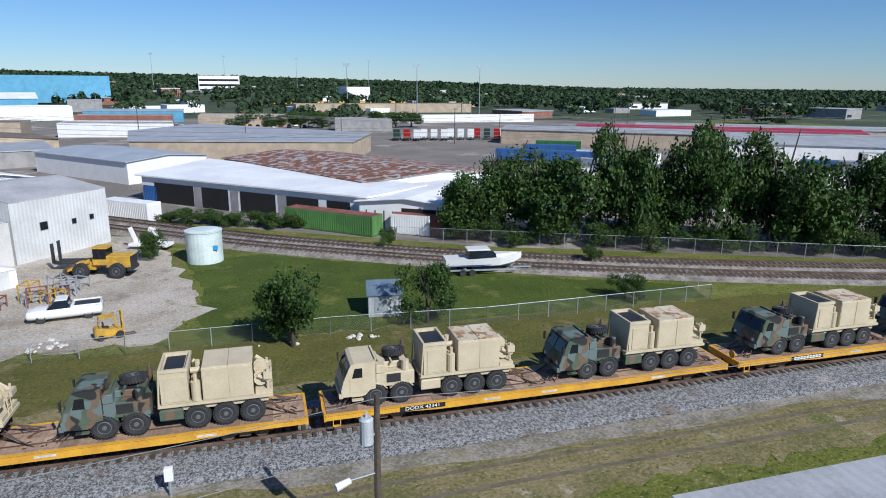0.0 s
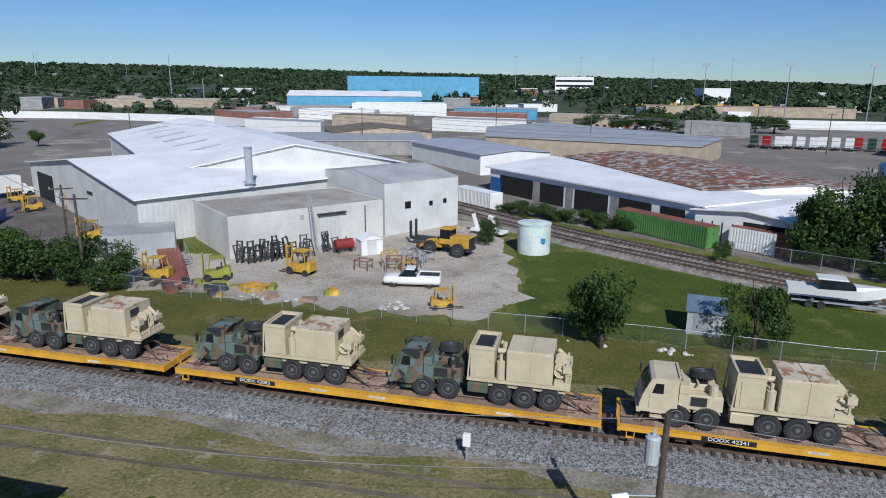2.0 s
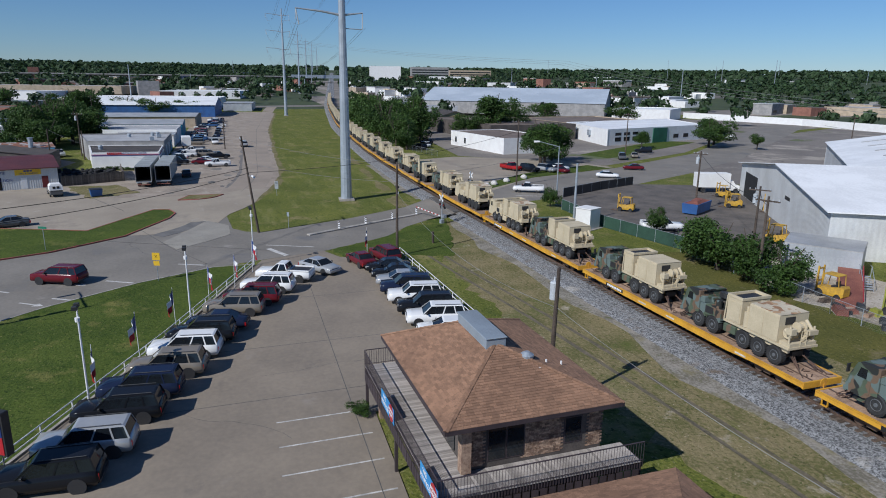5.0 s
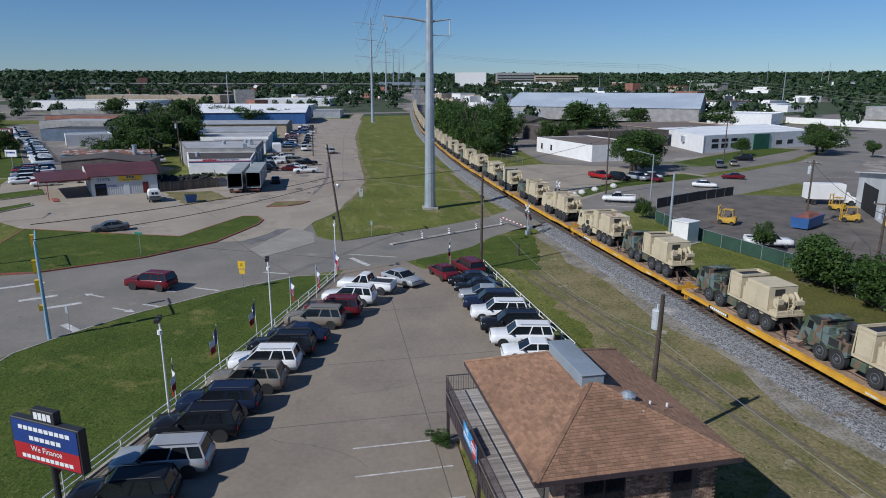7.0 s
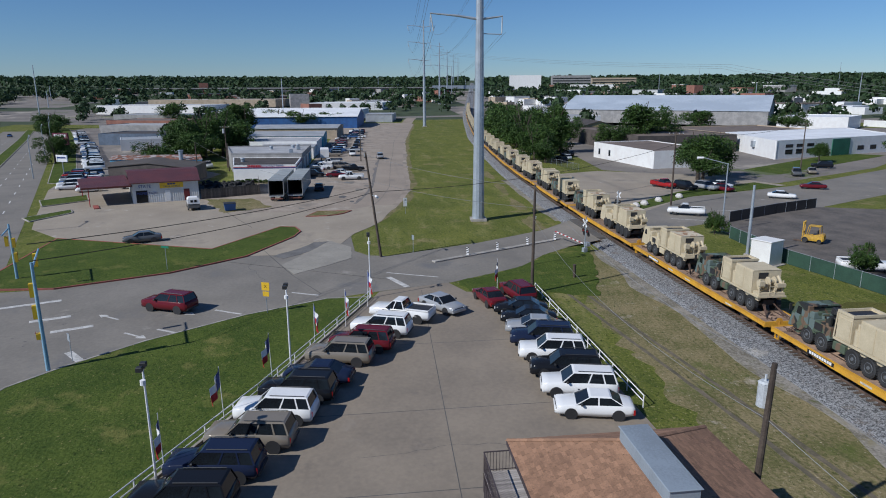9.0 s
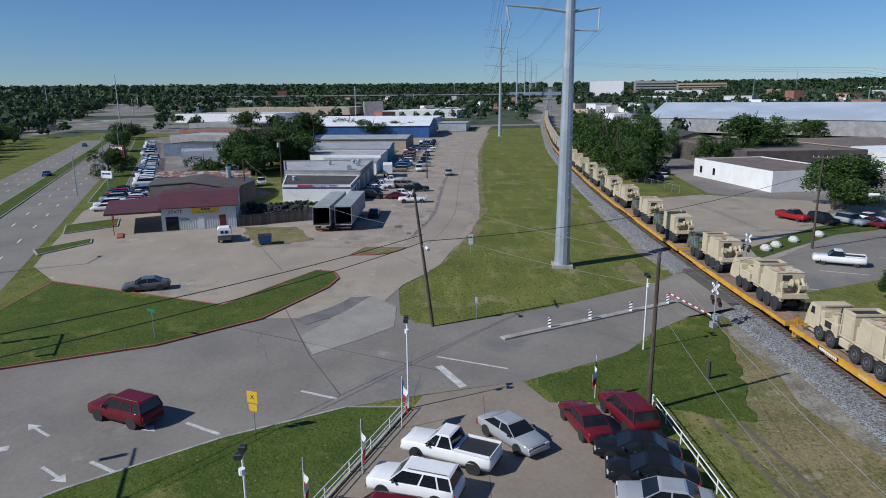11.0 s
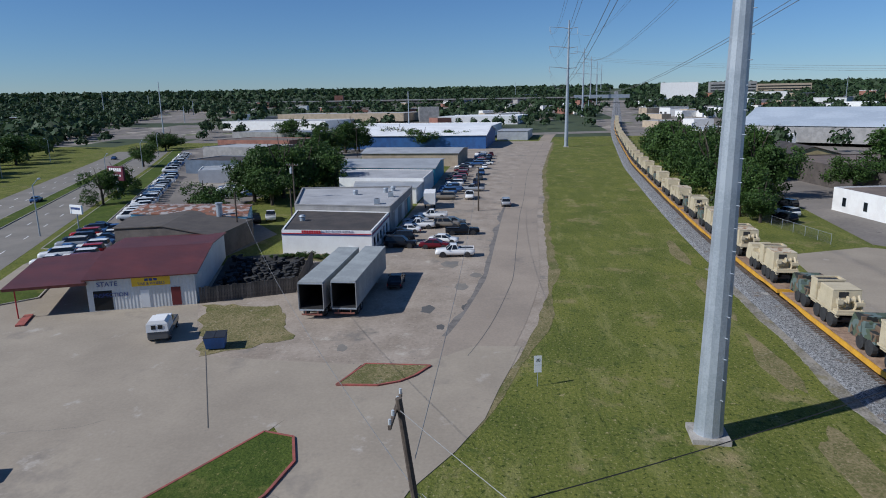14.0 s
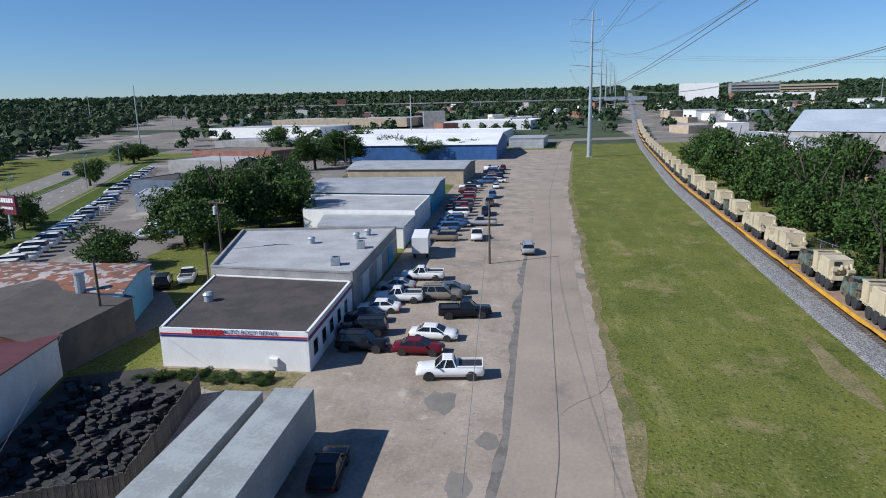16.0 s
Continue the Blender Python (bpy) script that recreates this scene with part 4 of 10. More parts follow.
TT = treaded(0.64, 0.42).mesh("tyre")
TT.materials.append(RUBBER)
TR = rim_mesh(0.64, 0.42).mesh("rim")
TR.materials.append(TRUCKRIM)


def army_truck(cab_mat, box_mat, name_label, top_mat):
    """Eight-wheel-drive heavy truck with a power unit on its bed: nose at -x, wheels on z = 0, length 10.4."""
    root = thing("army_truck", name_label, "military truck", group="army trucks on the train")
    W = 1.22
    # cab: sloped nose and windscreen
    prof = [(0.05, 0.75), (0.0, 1.15), (0.16, 1.75), (0.55, 2.62), (0.75, 2.72), (1.95, 2.72), (1.95, 1.1), (1.62, 1.05), (1.35, 0.75)]
    sh = Shape().loft([[(x, y, z) for x, z in prof] for y in (-W, -W + 0.12, W - 0.12, W)])
    cab = part("cab", sh, cab_mat, root)
    part("windscreen", Shape().face((0.15, -1.02, 1.86), (0.15, -0.05, 1.86), (0.47, -0.05, 2.5), (0.47, -1.02, 2.5)).face((0.15, 0.05, 1.86), (0.15, 1.02, 1.86), (0.47, 1.02, 2.5), (0.47, 0.05, 2.5)), GLASSY, cab)
    for s in (-1, 1):
        y = s * (W + 0.012)
        q = [(0.62, y, 1.85), (1.2, y, 1.85), (1.2, y, 2.42), (0.78, y, 2.42)]
        part("side_window", Shape().face(*(q if s < 0 else q[::-1])), GLASSY, cab)
        part("door", Shape().box(0.5, s * W - 0.03, 1.0, 1.5, s * W + 0.03, 1.8), cab_mat, cab)
        part("mirror", Shape().box(0.1, s * 1.36 - 0.1, 1.9, 0.18, s * 1.36 + 0.1, 2.4).tube((0.2, s * 1.2, 2.45), (0.14, s * 1.36, 2.4), 0.02), PLASTIC, cab)
        part("headlight", Shape().tube((0.02, s * 0.85, 1.2), (-0.03, s * 0.85, 1.2), 0.12, n=10), LAMPGLASS, cab)
        part("cab_step", Shape().box(0.6, s * 1.1 - 0.14, 0.45, 1.25, s * 1.1 + 0.14, 0.52).box(0.6, s * 1.1 - 0.14, 0.72, 1.25, s * 1.1 + 0.14, 0.78), cab_mat, cab)
    part("bumper", Shape().box(-0.12, -1.2, 0.65, 0.1, 1.2, 0.95, 0.03), cab_mat, root)
    # engine deck with grilles, exhaust and air cleaner
    part("engine_deck", Shape().box(2.0, -1.15, 1.1, 4.2, 1.15, 1.95, 0.04).box(2.05, -0.6, 1.95, 3.9, 0.75, 2.35, 0.05).box(2.0, -1.2, 1.95, 2.5, -0.55, 2.45, 0.04), cab_mat, root)
    part("grille", Shape().box(2.6, -1.19, 1.35, 3.4, -1.16, 1.85), PLASTIC, root)
    part("top_grille", Shape().box(2.65, -0.5, 2.352, 3.5, 0.6, 2.37), PLASTIC, root)
    part("exhaust_stack", Shape().tube((3.95, 1.0, 1.6), (3.95, 1.0, 3.0), 0.09, n=8).tube((3.95, 1.0, 2.0), (3.95, 1.0, 2.7), 0.16, n=8), RAILSTEEL, root)
    part("air_cleaner", Shape().tube((3.7, -0.95, 1.95), (3.7, -0.95, 2.55), 0.22, n=10), cab_mat, root)
    for xr, wr, zr in ((1.95, 1.0, 2.72), (2.2, 0.9, 2.36), (2.9, 0.9, 2.36)):
        part("roof_rail", Shape().box(xr, -wr, zr, xr + 0.1, wr, zr + 0.1), cab_mat, root)
    sp = part("spare_wheel", TT, RUBBER, root, at=pose(3.25, 0.3, 2.62, 80, 0, 0))
    part("spare_rim", TR, TRUCKRIM, sp)
    # chassis and undergear
    part("chassis", Shape().box(0.3, -0.45, 0.75, 10.0, 0.45, 1.05).box(1.6, -0.9, 0.5, 3.8, 0.9, 0.7).box(6.3, -0.9, 0.5, 9.6, 0.9, 0.7), PLASTIC, root)
    part("fuel_tank", Shape().box(4.6, -1.2, 0.6, 5.75, -0.55, 1.22, 0.06), cab_mat, root)
    part("tool_box", Shape().box(4.6, 0.6, 0.6, 5.75, 1.2, 1.22, 0.05), cab_mat, root)
    for x in (1.95, 3.45, 6.45, 7.85, 9.25):
        for s in (-1, 1):
            if x < 4:
                part("mudguard", Shape().loft([[(x + 0.78 * math.cos(a), s * 1.0 - 0.2, 0.64 + 0.74 * math.sin(a)) for a in (0.5, 1.0, 1.57, 2.1, 2.64)] + [(x + 0.74 * math.cos(a), s * 1.0 - 0.2, 0.64 + 0.7 * math.sin(a)) for a in (2.64, 2.1, 1.57, 1.0, 0.5)],
                                            [(x + 0.78 * math.cos(a), s * 1.0 + 0.2, 0.64 + 0.74 * math.sin(a)) for a in (0.5, 1.0, 1.57, 2.1, 2.64)] + [(x + 0.74 * math.cos(a), s * 1.0 + 0.2, 0.64 + 0.7 * math.sin(a)) for a in (2.64, 2.1, 1.57, 1.0, 0.5)]]), cab_mat, root)
            wh = part("wheel", TT, RUBBER, root, at=pose(x, s * 1.0, 0.64))
            part("rim", TR, TRUCKRIM, wh)
    # bed and power unit
    part("bed_frame", Shape().box(4.55, -1.22, 1.36, 10.35, 1.22, 1.52).box(4.6, -1.0, 1.05, 10.1, -0.8, 1.36).box(4.6, 0.8, 1.05, 10.1, 1.0, 1.36), box_mat, root)
    cb = part("front_cabinet", Shape().box(4.75, -1.2, 1.52, 6.1, 1.2, 3.3, 0.04), box_mat, root)
    part("cabinet_door", Shape().box(4.95, -1.235, 1.65, 6.0, -1.2, 3.05, 0.01), box_mat, cb)
    part("cabinet_door", Shape().box(4.95, 1.2, 1.65, 6.0, 1.235, 3.05, 0.01), box_mat, cb)
    part("top_rim", Shape().box(4.7, -1.24, 3.3, 6.15, -1.1, 3.48).box(4.7, 1.1, 3.3, 6.15, 1.24, 3.48).box(4.7, -1.1, 3.3, 4.82, 1.1, 3.48).box(6.03, -1.1, 3.3, 6.15, 1.1, 3.48), box_mat, cb)
    part("radiator_grille", Shape().box(4.95, -0.9, 3.305, 5.9, 0.9, 3.36), PLASTIC, cb)
    part("brace", Shape().tube((4.6, -1.22, 1.5), (4.72, -1.22, 3.3), 0.05), box_mat, root)
    part("brace", Shape().tube((4.6, 1.22, 1.5), (4.72, 1.22, 3.3), 0.05), box_mat, root)
    part("silencer", Shape().tube((6.45, -0.95, 1.55), (6.45, -0.95, 2.6), 0.24, n=12).tube((6.45, -0.95, 2.6), (6.45, -0.95, 3.0), 0.1, n=8), box_mat, root)
    part("turbo_pipes", Shape().tube((6.2, -0.4, 3.0), (6.8, -0.4, 3.0), 0.16).tube((6.5, 0.2, 2.5), (6.5, 0.2, 3.3), 0.14).box(6.2, -0.6, 1.52, 6.8, 1.0, 2.6).tube((6.2, 0.7, 3.1), (6.7, 0.7, 2.8), 0.12), box_mat, root)
    mb = part("generator_housing", Shape().box(6.8, -1.2, 1.52, 9.35, 1.2, 3.38, 0.03), box_mat, root)
    for x in (6.84, 8.14):
        for s in (-1, 1):
            part("side_panel", Shape().box(x, s * 1.21 - 0.015, 1.6, x + 1.22, s * 1.21 + 0.015, 3.3, 0.01), box_mat, mb)
        part("roof_panel", Shape().box(x - 0.02, -1.19, 3.385, x + 1.24, 1.19, 3.42, 0.012), top_mat, mb)
    part("louvre", Shape().box(9.352, -0.7, 2.7, 9.38, 0.1, 3.2), PLASTIC, mb)
    # cable reels and hoist at the tail
    part("tail_hoist", Shape().box(9.45, -1.1, 1.52, 10.3, 1.1, 1.75).tube((10.1, -1.0, 1.7), (10.1, -1.0, 2.9), 0.07).tube((10.1, 1.0, 1.7), (10.1, 1.0, 2.7), 0.07).tube((9.6, -0.9, 2.5), (10.25, -1.0, 2.2), 0.1).tube((9.5, 0.9, 2.9), (10.3, 0.8, 2.3), 0.12).box(9.9, -1.15, 2.35, 10.35, -0.7, 2.75).box(9.95, 0.4, 2.2, 10.35, 1.1, 2.5), box_mat, root)
    for y, z in ((-0.55, 2.25), (0.15, 2.6), (0.75, 2.05)):
        part("cable_reel", Shape().tube((9.75, y - 0.25, z), (9.75, y + 0.25, z), 0.2, n=10).tube((9.75, y - 0.28, z), (9.75, y - 0.22, z), 0.36, n=12).tube((9.75, y + 0.22, z), (9.75, y + 0.28, z), 0.36, n=12), box_mat, root)
    part("tail_ladder", Shape().tube((10.32, 0.2, 1.5), (10.32, 0.2, 2.6), 0.025).tube((10.32, -0.25, 1.5), (10.32, -0.25, 2.6), 0.025).tube((10.32, -0.25, 2.0), (10.32, 0.2, 2.0), 0.02).tube((10.32, -0.25, 2.3), (10.32, 0.2, 2.3), 0.02), box_mat, root)
    return root


CAR_L = 27.3


def flatcar():
    """Yellow 89-foot flatcar, west end at x = 0, rail top at z = 0."""
    root = thing("flatcar", "long yellow railway flatcar with worn timber deck and rusty chains", "flatcar", group="flatcars of the train")
    L = 26.3
    part("underframe", Shape().box(0.1, -1.0, 0.62, L - 0.1, 1.0, 0.98).box(6.5, -0.5, 0.35, 19.8, 0.5, 0.7), CARYELLOW, root)
    for s in (-1, 1):
        part("side_sill", Shape().loft([[(x, s * 1.52 - 0.05, z0), (x, s * 1.52 + 0.05, z0), (x, s * 1.52 + 0.05, 1.12), (x, s * 1.52 - 0.05, 1.12)] for x, z0 in ((0, 0.8), (4, 0.8), (6.5, 0.66), (19.8, 0.66), (22.3, 0.8), (L, 0.8))]), CARYELLOW, root)
        part("sill_flange", Shape().box(0, s * 1.52 - 0.1, 1.1, L, s * 1.52 + 0.1, 1.14), CARYELLOW, root)
        part("side_step", Shape().box(0.4, s * 1.5 - 0.05, 0.4, 0.44, s * 1.5 + 0.05, 0.8).box(0.8, s * 1.5 - 0.05, 0.4, 0.84, s * 1.5 + 0.05, 0.8).box(0.4, s * 1.5 - 0.08, 0.4, 0.84, s * 1.5 + 0.08, 0.44), CARYELLOW, root)
    part("end_sill", Shape().box(-0.08, -1.55, 0.75, 0.06, 1.55, 1.16), CARYELLOW, root)
    part("end_sill", Shape().box(L - 0.06, -1.55, 0.75, L + 0.08, 1.55, 1.16), CARYELLOW, root)
    pm = Shape().box(0.006, -1.4, 0, 0.87, 1.4, 0.07, 0.008).mesh("plank")
    pm.materials.append(PLANK)
    for i in range(30):
        part("plank", pm, PLANK, root, at=pose(0.08 + i * 0.872, 0, 1.08))
    part("deck_channel", Shape().box(0.1, -0.75, 1.145, L - 0.1, -0.62, 1.17).box(0.1, 0.62, 1.145, L - 0.1, 0.75, 1.17), RAILSTEEL, root)
    for xb in (3.3, L - 3.3):
        bogie = part("bogie", Shape().box(xb - 1.5, -0.98, 0.36, xb + 1.5, -0.82, 0.62, 0.04).box(xb - 1.5, 0.82, 0.36, xb + 1.5, 0.98, 0.62, 0.04).box(xb - 0.3, -1.0, 0.25, xb + 0.3, 1.0, 0.66), RAILSTEEL, root)
        for xa in (xb - 0.89, xb + 0.89):
            part("wheelset", Shape().tube((xa, -0.83, 0.42), (xa, -0.7, 0.42), 0.42, n=18).tube((xa, 0.7, 0.42), (xa, 0.83, 0.42), 0.42, n=18).tube((xa, -1.0, 0.42), (xa, 1.0, 0.42), 0.09), RAILSTEEL, bogie)
    for s, x in ((-1, 0), (1, L)):
        part("coupler", Shape().box(min(x, x + s * 0.5), -0.1, 0.6, max(x, x + s * 0.5), 0.1, 0.82).box(x + s * 0.5 - 0.1, -0.2, 0.55, x + s * 0.5 + 0.08, 0.2, 0.88, 0.03), RAILSTEEL, root)
    part("brake_wheel", Shape().tube((-0.12, -0.9, 1.5), (-0.16, -0.9, 1.5), 0.28, n=12).tube((-0.1, -0.9, 1.1), (-0.1, -0.9, 1.5), 0.03), CARYELLOW, root)
    ch = Shape()
    for x0 in (0.7, 12.4, 13.6, 25.3):
        for s in (-1, 1):
            for k in range(3):
                d = 1 if x0 in (0.7, 13.6) else -1
                ch.tube((x0 + 0.25 * k, s * (0.7 + 0.15 * k), 1.17), (x0 + d * (0.9 + 0.2 * k), s * 0.4, 1.95), 0.035, n=5)
        for k in range(7):
            xx, yy = x0 + RNG.uniform(-0.5, 0.6), RNG.uniform(-1.1, 1.1)
            ch.tube((xx, yy, 1.19), (xx + RNG.uniform(-0.4, 0.4), yy + RNG.uniform(-0.4, 0.4), 1.2), 0.035, n=5)
    tagged(part("tie_down_chain", ch, CHAIN, root), kind="stuff")
    part("mark_plate", Shape().box(4.2, -1.576, 0.78, 6.9, -1.571, 1.08), BLACK, root)
    for x in (9.3, 13.0, 20.6):
        part("stencil", Shape().box(x, -1.576, 0.82, x + 1.0, -1.571, 0.95), PAINT, root)
    return root


RAIL_Z = 0.572
trucks = [army_truck(CAMO, SAND, "camouflaged heavy army truck with tan power unit on a flatcar", SANDTOP), army_truck(CAMO, SAND, "camouflaged heavy army truck with tan generator housing on a flatcar", SAND), army_truck(SAND, SAND, "desert-tan heavy army truck with a stained generator roof", SANDTOP)]
fc = flatcar()

def thin(ob, names):
    """Leave out small parts of a thing that stands far off."""
    for o in list(ob.children_recursive):
        if o.name.split(".")[0] in names:
            bpy.data.objects.remove(o)


FAR_TRUCK = {"mirror", "door", "side_window", "headlight", "cab_step", "rim", "mudguard", "side_panel", "cabinet_door", "louvre", "cable_reel", "tail_ladder", "brace", "grille", "exhaust_stack", "air_cleaner", "roof_rail", "spare_rim", "radiator_grille", "turbo_pipes", "top_grille", "top_rim", "bumper", "windscreen", "fuel_tank", "tool_box", "silencer"}


def rail_pose(x_w):
    """The pose of a car whose west end is at x_w."""
    x_e = x_w + 26.3
    a, b = (x_w + 3.3, track_y(x_w + 3.3)), (x_e - 3.3, track_y(x_e - 3.3))
    ang = math.degrees(math.atan2(b[1] - a[1], b[0] - a[0]))
    c = math.cos(radians(ang))
    return pose(a[0] - 3.3 * c, a[1] - 3.3 * math.sin(radians(ang)), RAIL_Z + rise(*a), 0, 0, ang)


x_w = 2.9 + CAR_L
AXLE = Shape().tube((0, -1.2, 0), (0, -0.8, 0), 0.64, n=14).tube((0, 0.8, 0), (0, 1.2, 0), 0.64, n=14).tube((0, -0.8, 0), (0, 0.8, 0), 0.1).mesh("axle")
AXLE.materials.append(RUBBER)
trucks_far = [copy_thing(t0, pose(0, 0, 0)) for t0 in trucks]
for t0 in trucks_far:
    thin(t0, FAR_TRUCK | {"wheel"})
    for x in (1.95, 3.45, 6.45, 7.85, 9.25):
        part("axle", AXLE, RUBBER, t0, at=pose(x, 0, 0.64))
trucks_mid = [copy_thing(t0, pose(0, 0, 0)) for t0 in trucks]
for t0 in trucks_mid:
    thin(t0, (FAR_TRUCK | {"wheel"}) - {"cable_reel", "top_rim", "radiator_grille", "turbo_pipes", "silencer", "windscreen", "louvre", "top_grille", "cabinet_door"})
    for x in (1.95, 3.45, 6.45, 7.85, 9.25):
        part("axle", AXLE, RUBBER, t0, at=pose(x, 0, 0.64))
DECK = Shape().box(0.1, -1.4, 1.08, 26.2, 1.4, 1.15).mesh("deck")
DECK.materials.append(PLANK)
loads = [(0, 1), (2, 0), (0, 1), (1, 0), (2, 1), (0, 2), (1, 1), (0, 2), (1, 0), (2, 2), (0, 1), (1, 2), (0, 0), (2, 1), (1, 0), (0, 1), (2, 0), (1, 1), (0, 2), (0, 1), (1, 0), (2, 1), (0, 0)]
marks = ["DODX 42341", "DODX 42083"]
for k, (p, q) in enumerate(loads):
    m = rail_pose(x_w)
    if k == 5:
        fc = copy_thing(fc, m)
        thin(fc, {"plank", "tie_down_chain", "side_step", "stencil", "wheelset", "deck_channel", "brake_wheel", "lettering_bar", "sill_flange", "coupler", "mark_plate"})
        part("deck", DECK, PLANK, fc)
        car_ob = fc
    else:
        car_ob = fc if k == 0 else copy_thing(fc, m)
    car_ob.matrix_basis = m
    for o in [c for c in car_ob.children if c.name.startswith(("lettering_bar", "reporting_mark"))]:
        bpy.data.objects.remove(o)
    if 0 < k < 3:
        writing(marks[k - 1], 0.3, SIGNWHITE, car_ob, pose(5.55, -1.578, 0.93, 90, 0, 0), "reporting_mark", "white stencilled reporting mark", 1.2)
    elif k < 5:
        bars(car_ob, SIGNWHITE, pose(5.55, -1.578, 0.93, 90, 0, 0), 2.3, 0.2, 9)
    for i, off in ((p, 0.95 if k == 1 else 1.45), (q, 14.25)):
        mt = m @ pose(off, 0, 1.172)
        copy_thing((trucks_far if k > 8 else trucks_mid if k > 4 else trucks)[i], mt)
    x_w -= CAR_L * math.cos(math.atan((track_y(x_w + 10) - track_y(x_w - 10)) / 20))
for t0 in trucks + trucks_mid + trucks_far:
    for o in list(t0.children_recursive) + [t0]:
        bpy.data.objects.remove(o)

# ---- transmission line ----
def tower(x, y, s, ang=-4):
    """Tapered steel monopole with three levels of davit arms; arms across the line."""
    root = thing("transmission_tower", "tall tapered galvanised steel power pole with curved arms", "power pole", pose(x, y, rise(x, y), 0, 0, ang), group="steel power poles along the verge")
    H = 47 * s
    n = 12
    pole_sh = Shape().loft([[(r * math.cos(a), r * math.sin(a), z) for a in (math.tau * i / n for i in range(n))] for r, z in ((0.95, 0.35), (0.9, 2), (0.72, 16 * s), (0.55, 30 * s), (0.3, H))])
    part("pole", pole_sh, STEEL, root)
    part("footing", Shape().prism([(1.7 * math.cos(a), 1.7 * math.sin(a)) for a in (math.pi / 4 + math.pi / 2 * i for i in range(4))], -0.2, 0.35), CURB, root)
    for z in (9, 16.5, 24):
        part("joint_band", Shape().tube((0, 0, z * s), (0, 0, z * s + 0.3), 0.86 - z * 0.012, n=12), STEEL, root)
    st = Shape()
    for i in range(30):
        st.tube((0.7, 0.35, 3 + i * 1.4), (0.95, 0.5, 3 + i * 1.4), 0.03, n=4)
    part("climbing_step", st, STEEL, root)
    for z in (29.5 * s, 37 * s, 44 * s):
        arm = part("arm", Shape().tube((0, -0.3, z), (0, -3.2, z + 0.45 * s), 0.2, 0.16).tube((0, -3.2, z + 0.45 * s), (0, -7.2 * s, z + 0.8 * s), 0.16, 0.1), STEEL, root)
        part("insulator", Shape().tube((0, -7.1 * s, z + 0.7 * s), (0, -6.7 * s, z - 1.6 * s), 0.09, n=6).tube((0, -7.1 * s, z + 0.7 * s), (0, -7.2 * s, z - 0.9 * s), 0.05, n=6), PORCELAIN, arm)
        arm = part("arm", Shape().tube((0, 0.3, z), (0, 3.3 * s, z + 0.4 * s), 0.18, 0.1).tube((0, 0.3, z - 2 * s), (0, 3.2 * s, z - 2.1 * s), 0.07), STEEL, root)
        part("insulator", Shape().tube((0, 3.25 * s, z + 0.3 * s), (0, 3.2 * s, z - 2.0 * s), 0.09, n=6), PORCELAIN, arm)
    return root


TOWERS = [(-105.4, 20.0, 1.0), (-378, 37.6, 1.21), (-640, 77, 1.2), (-900, 118, 1.2), (-1180, 165, 1.2), (-1500, 220, 1.2)]
for tx, ty, ts in TOWERS:
    tower(tx, ty, ts)
wires = Shape()
for (xa, ya, sa), (xb, yb, sb) in zip(TOWERS, TOWERS[1:]):
    for z in (29.5, 37, 44):
        for off, dz in ((-7, -0.9), (3.3, -1.8)):
            for dy in (0.0, 0.5) if xa > -200 else (0.0,):
                wires.path(wire_points((xa, ya + dy + off * sa, rise(xa, ya) + z * sa + dz), (xb, yb + dy + off * sb, rise(xb, yb) + z * sb + dz), 7), 0.024, n=4)
for off in (0.0, 1.2, 2.6):
    br_pts = [(-385, 45, 40), (-180, 100, 25), (-60, 96, 15), (60, 88, 13), (200, 78, 12.5)]
    for a, b in zip(br_pts, br_pts[1:]):
        wires.path(wire_points((a[0], a[1] + off, a[2] + 0.4 * off), (b[0], b[1] + off, b[2] + 0.4 * off), 1.5), 0.025, n=4)
single("power_lines", wires, WIRE, "long sagging transmission conductors", "cable", kind="stuff")

# ---- buildings ----
def quadframe(c, e1, e2):
    """A footprint from a corner and two sides."""
    c, e1, e2 = Vector(c), Vector(e1), Vector(e2)
    return [tuple(c), tuple(c + e1), tuple(c + e1 + e2), tuple(c + e2)]


FOOTPRINTS = []     # centre and reach of each building, kept clear of trees


def orient(poly):
    a = sum(p[0] * q[1] - q[0] * p[1] for p, q in zip(poly, poly[1:] + poly[:1]))
    return poly if a > 0 else poly[::-1]


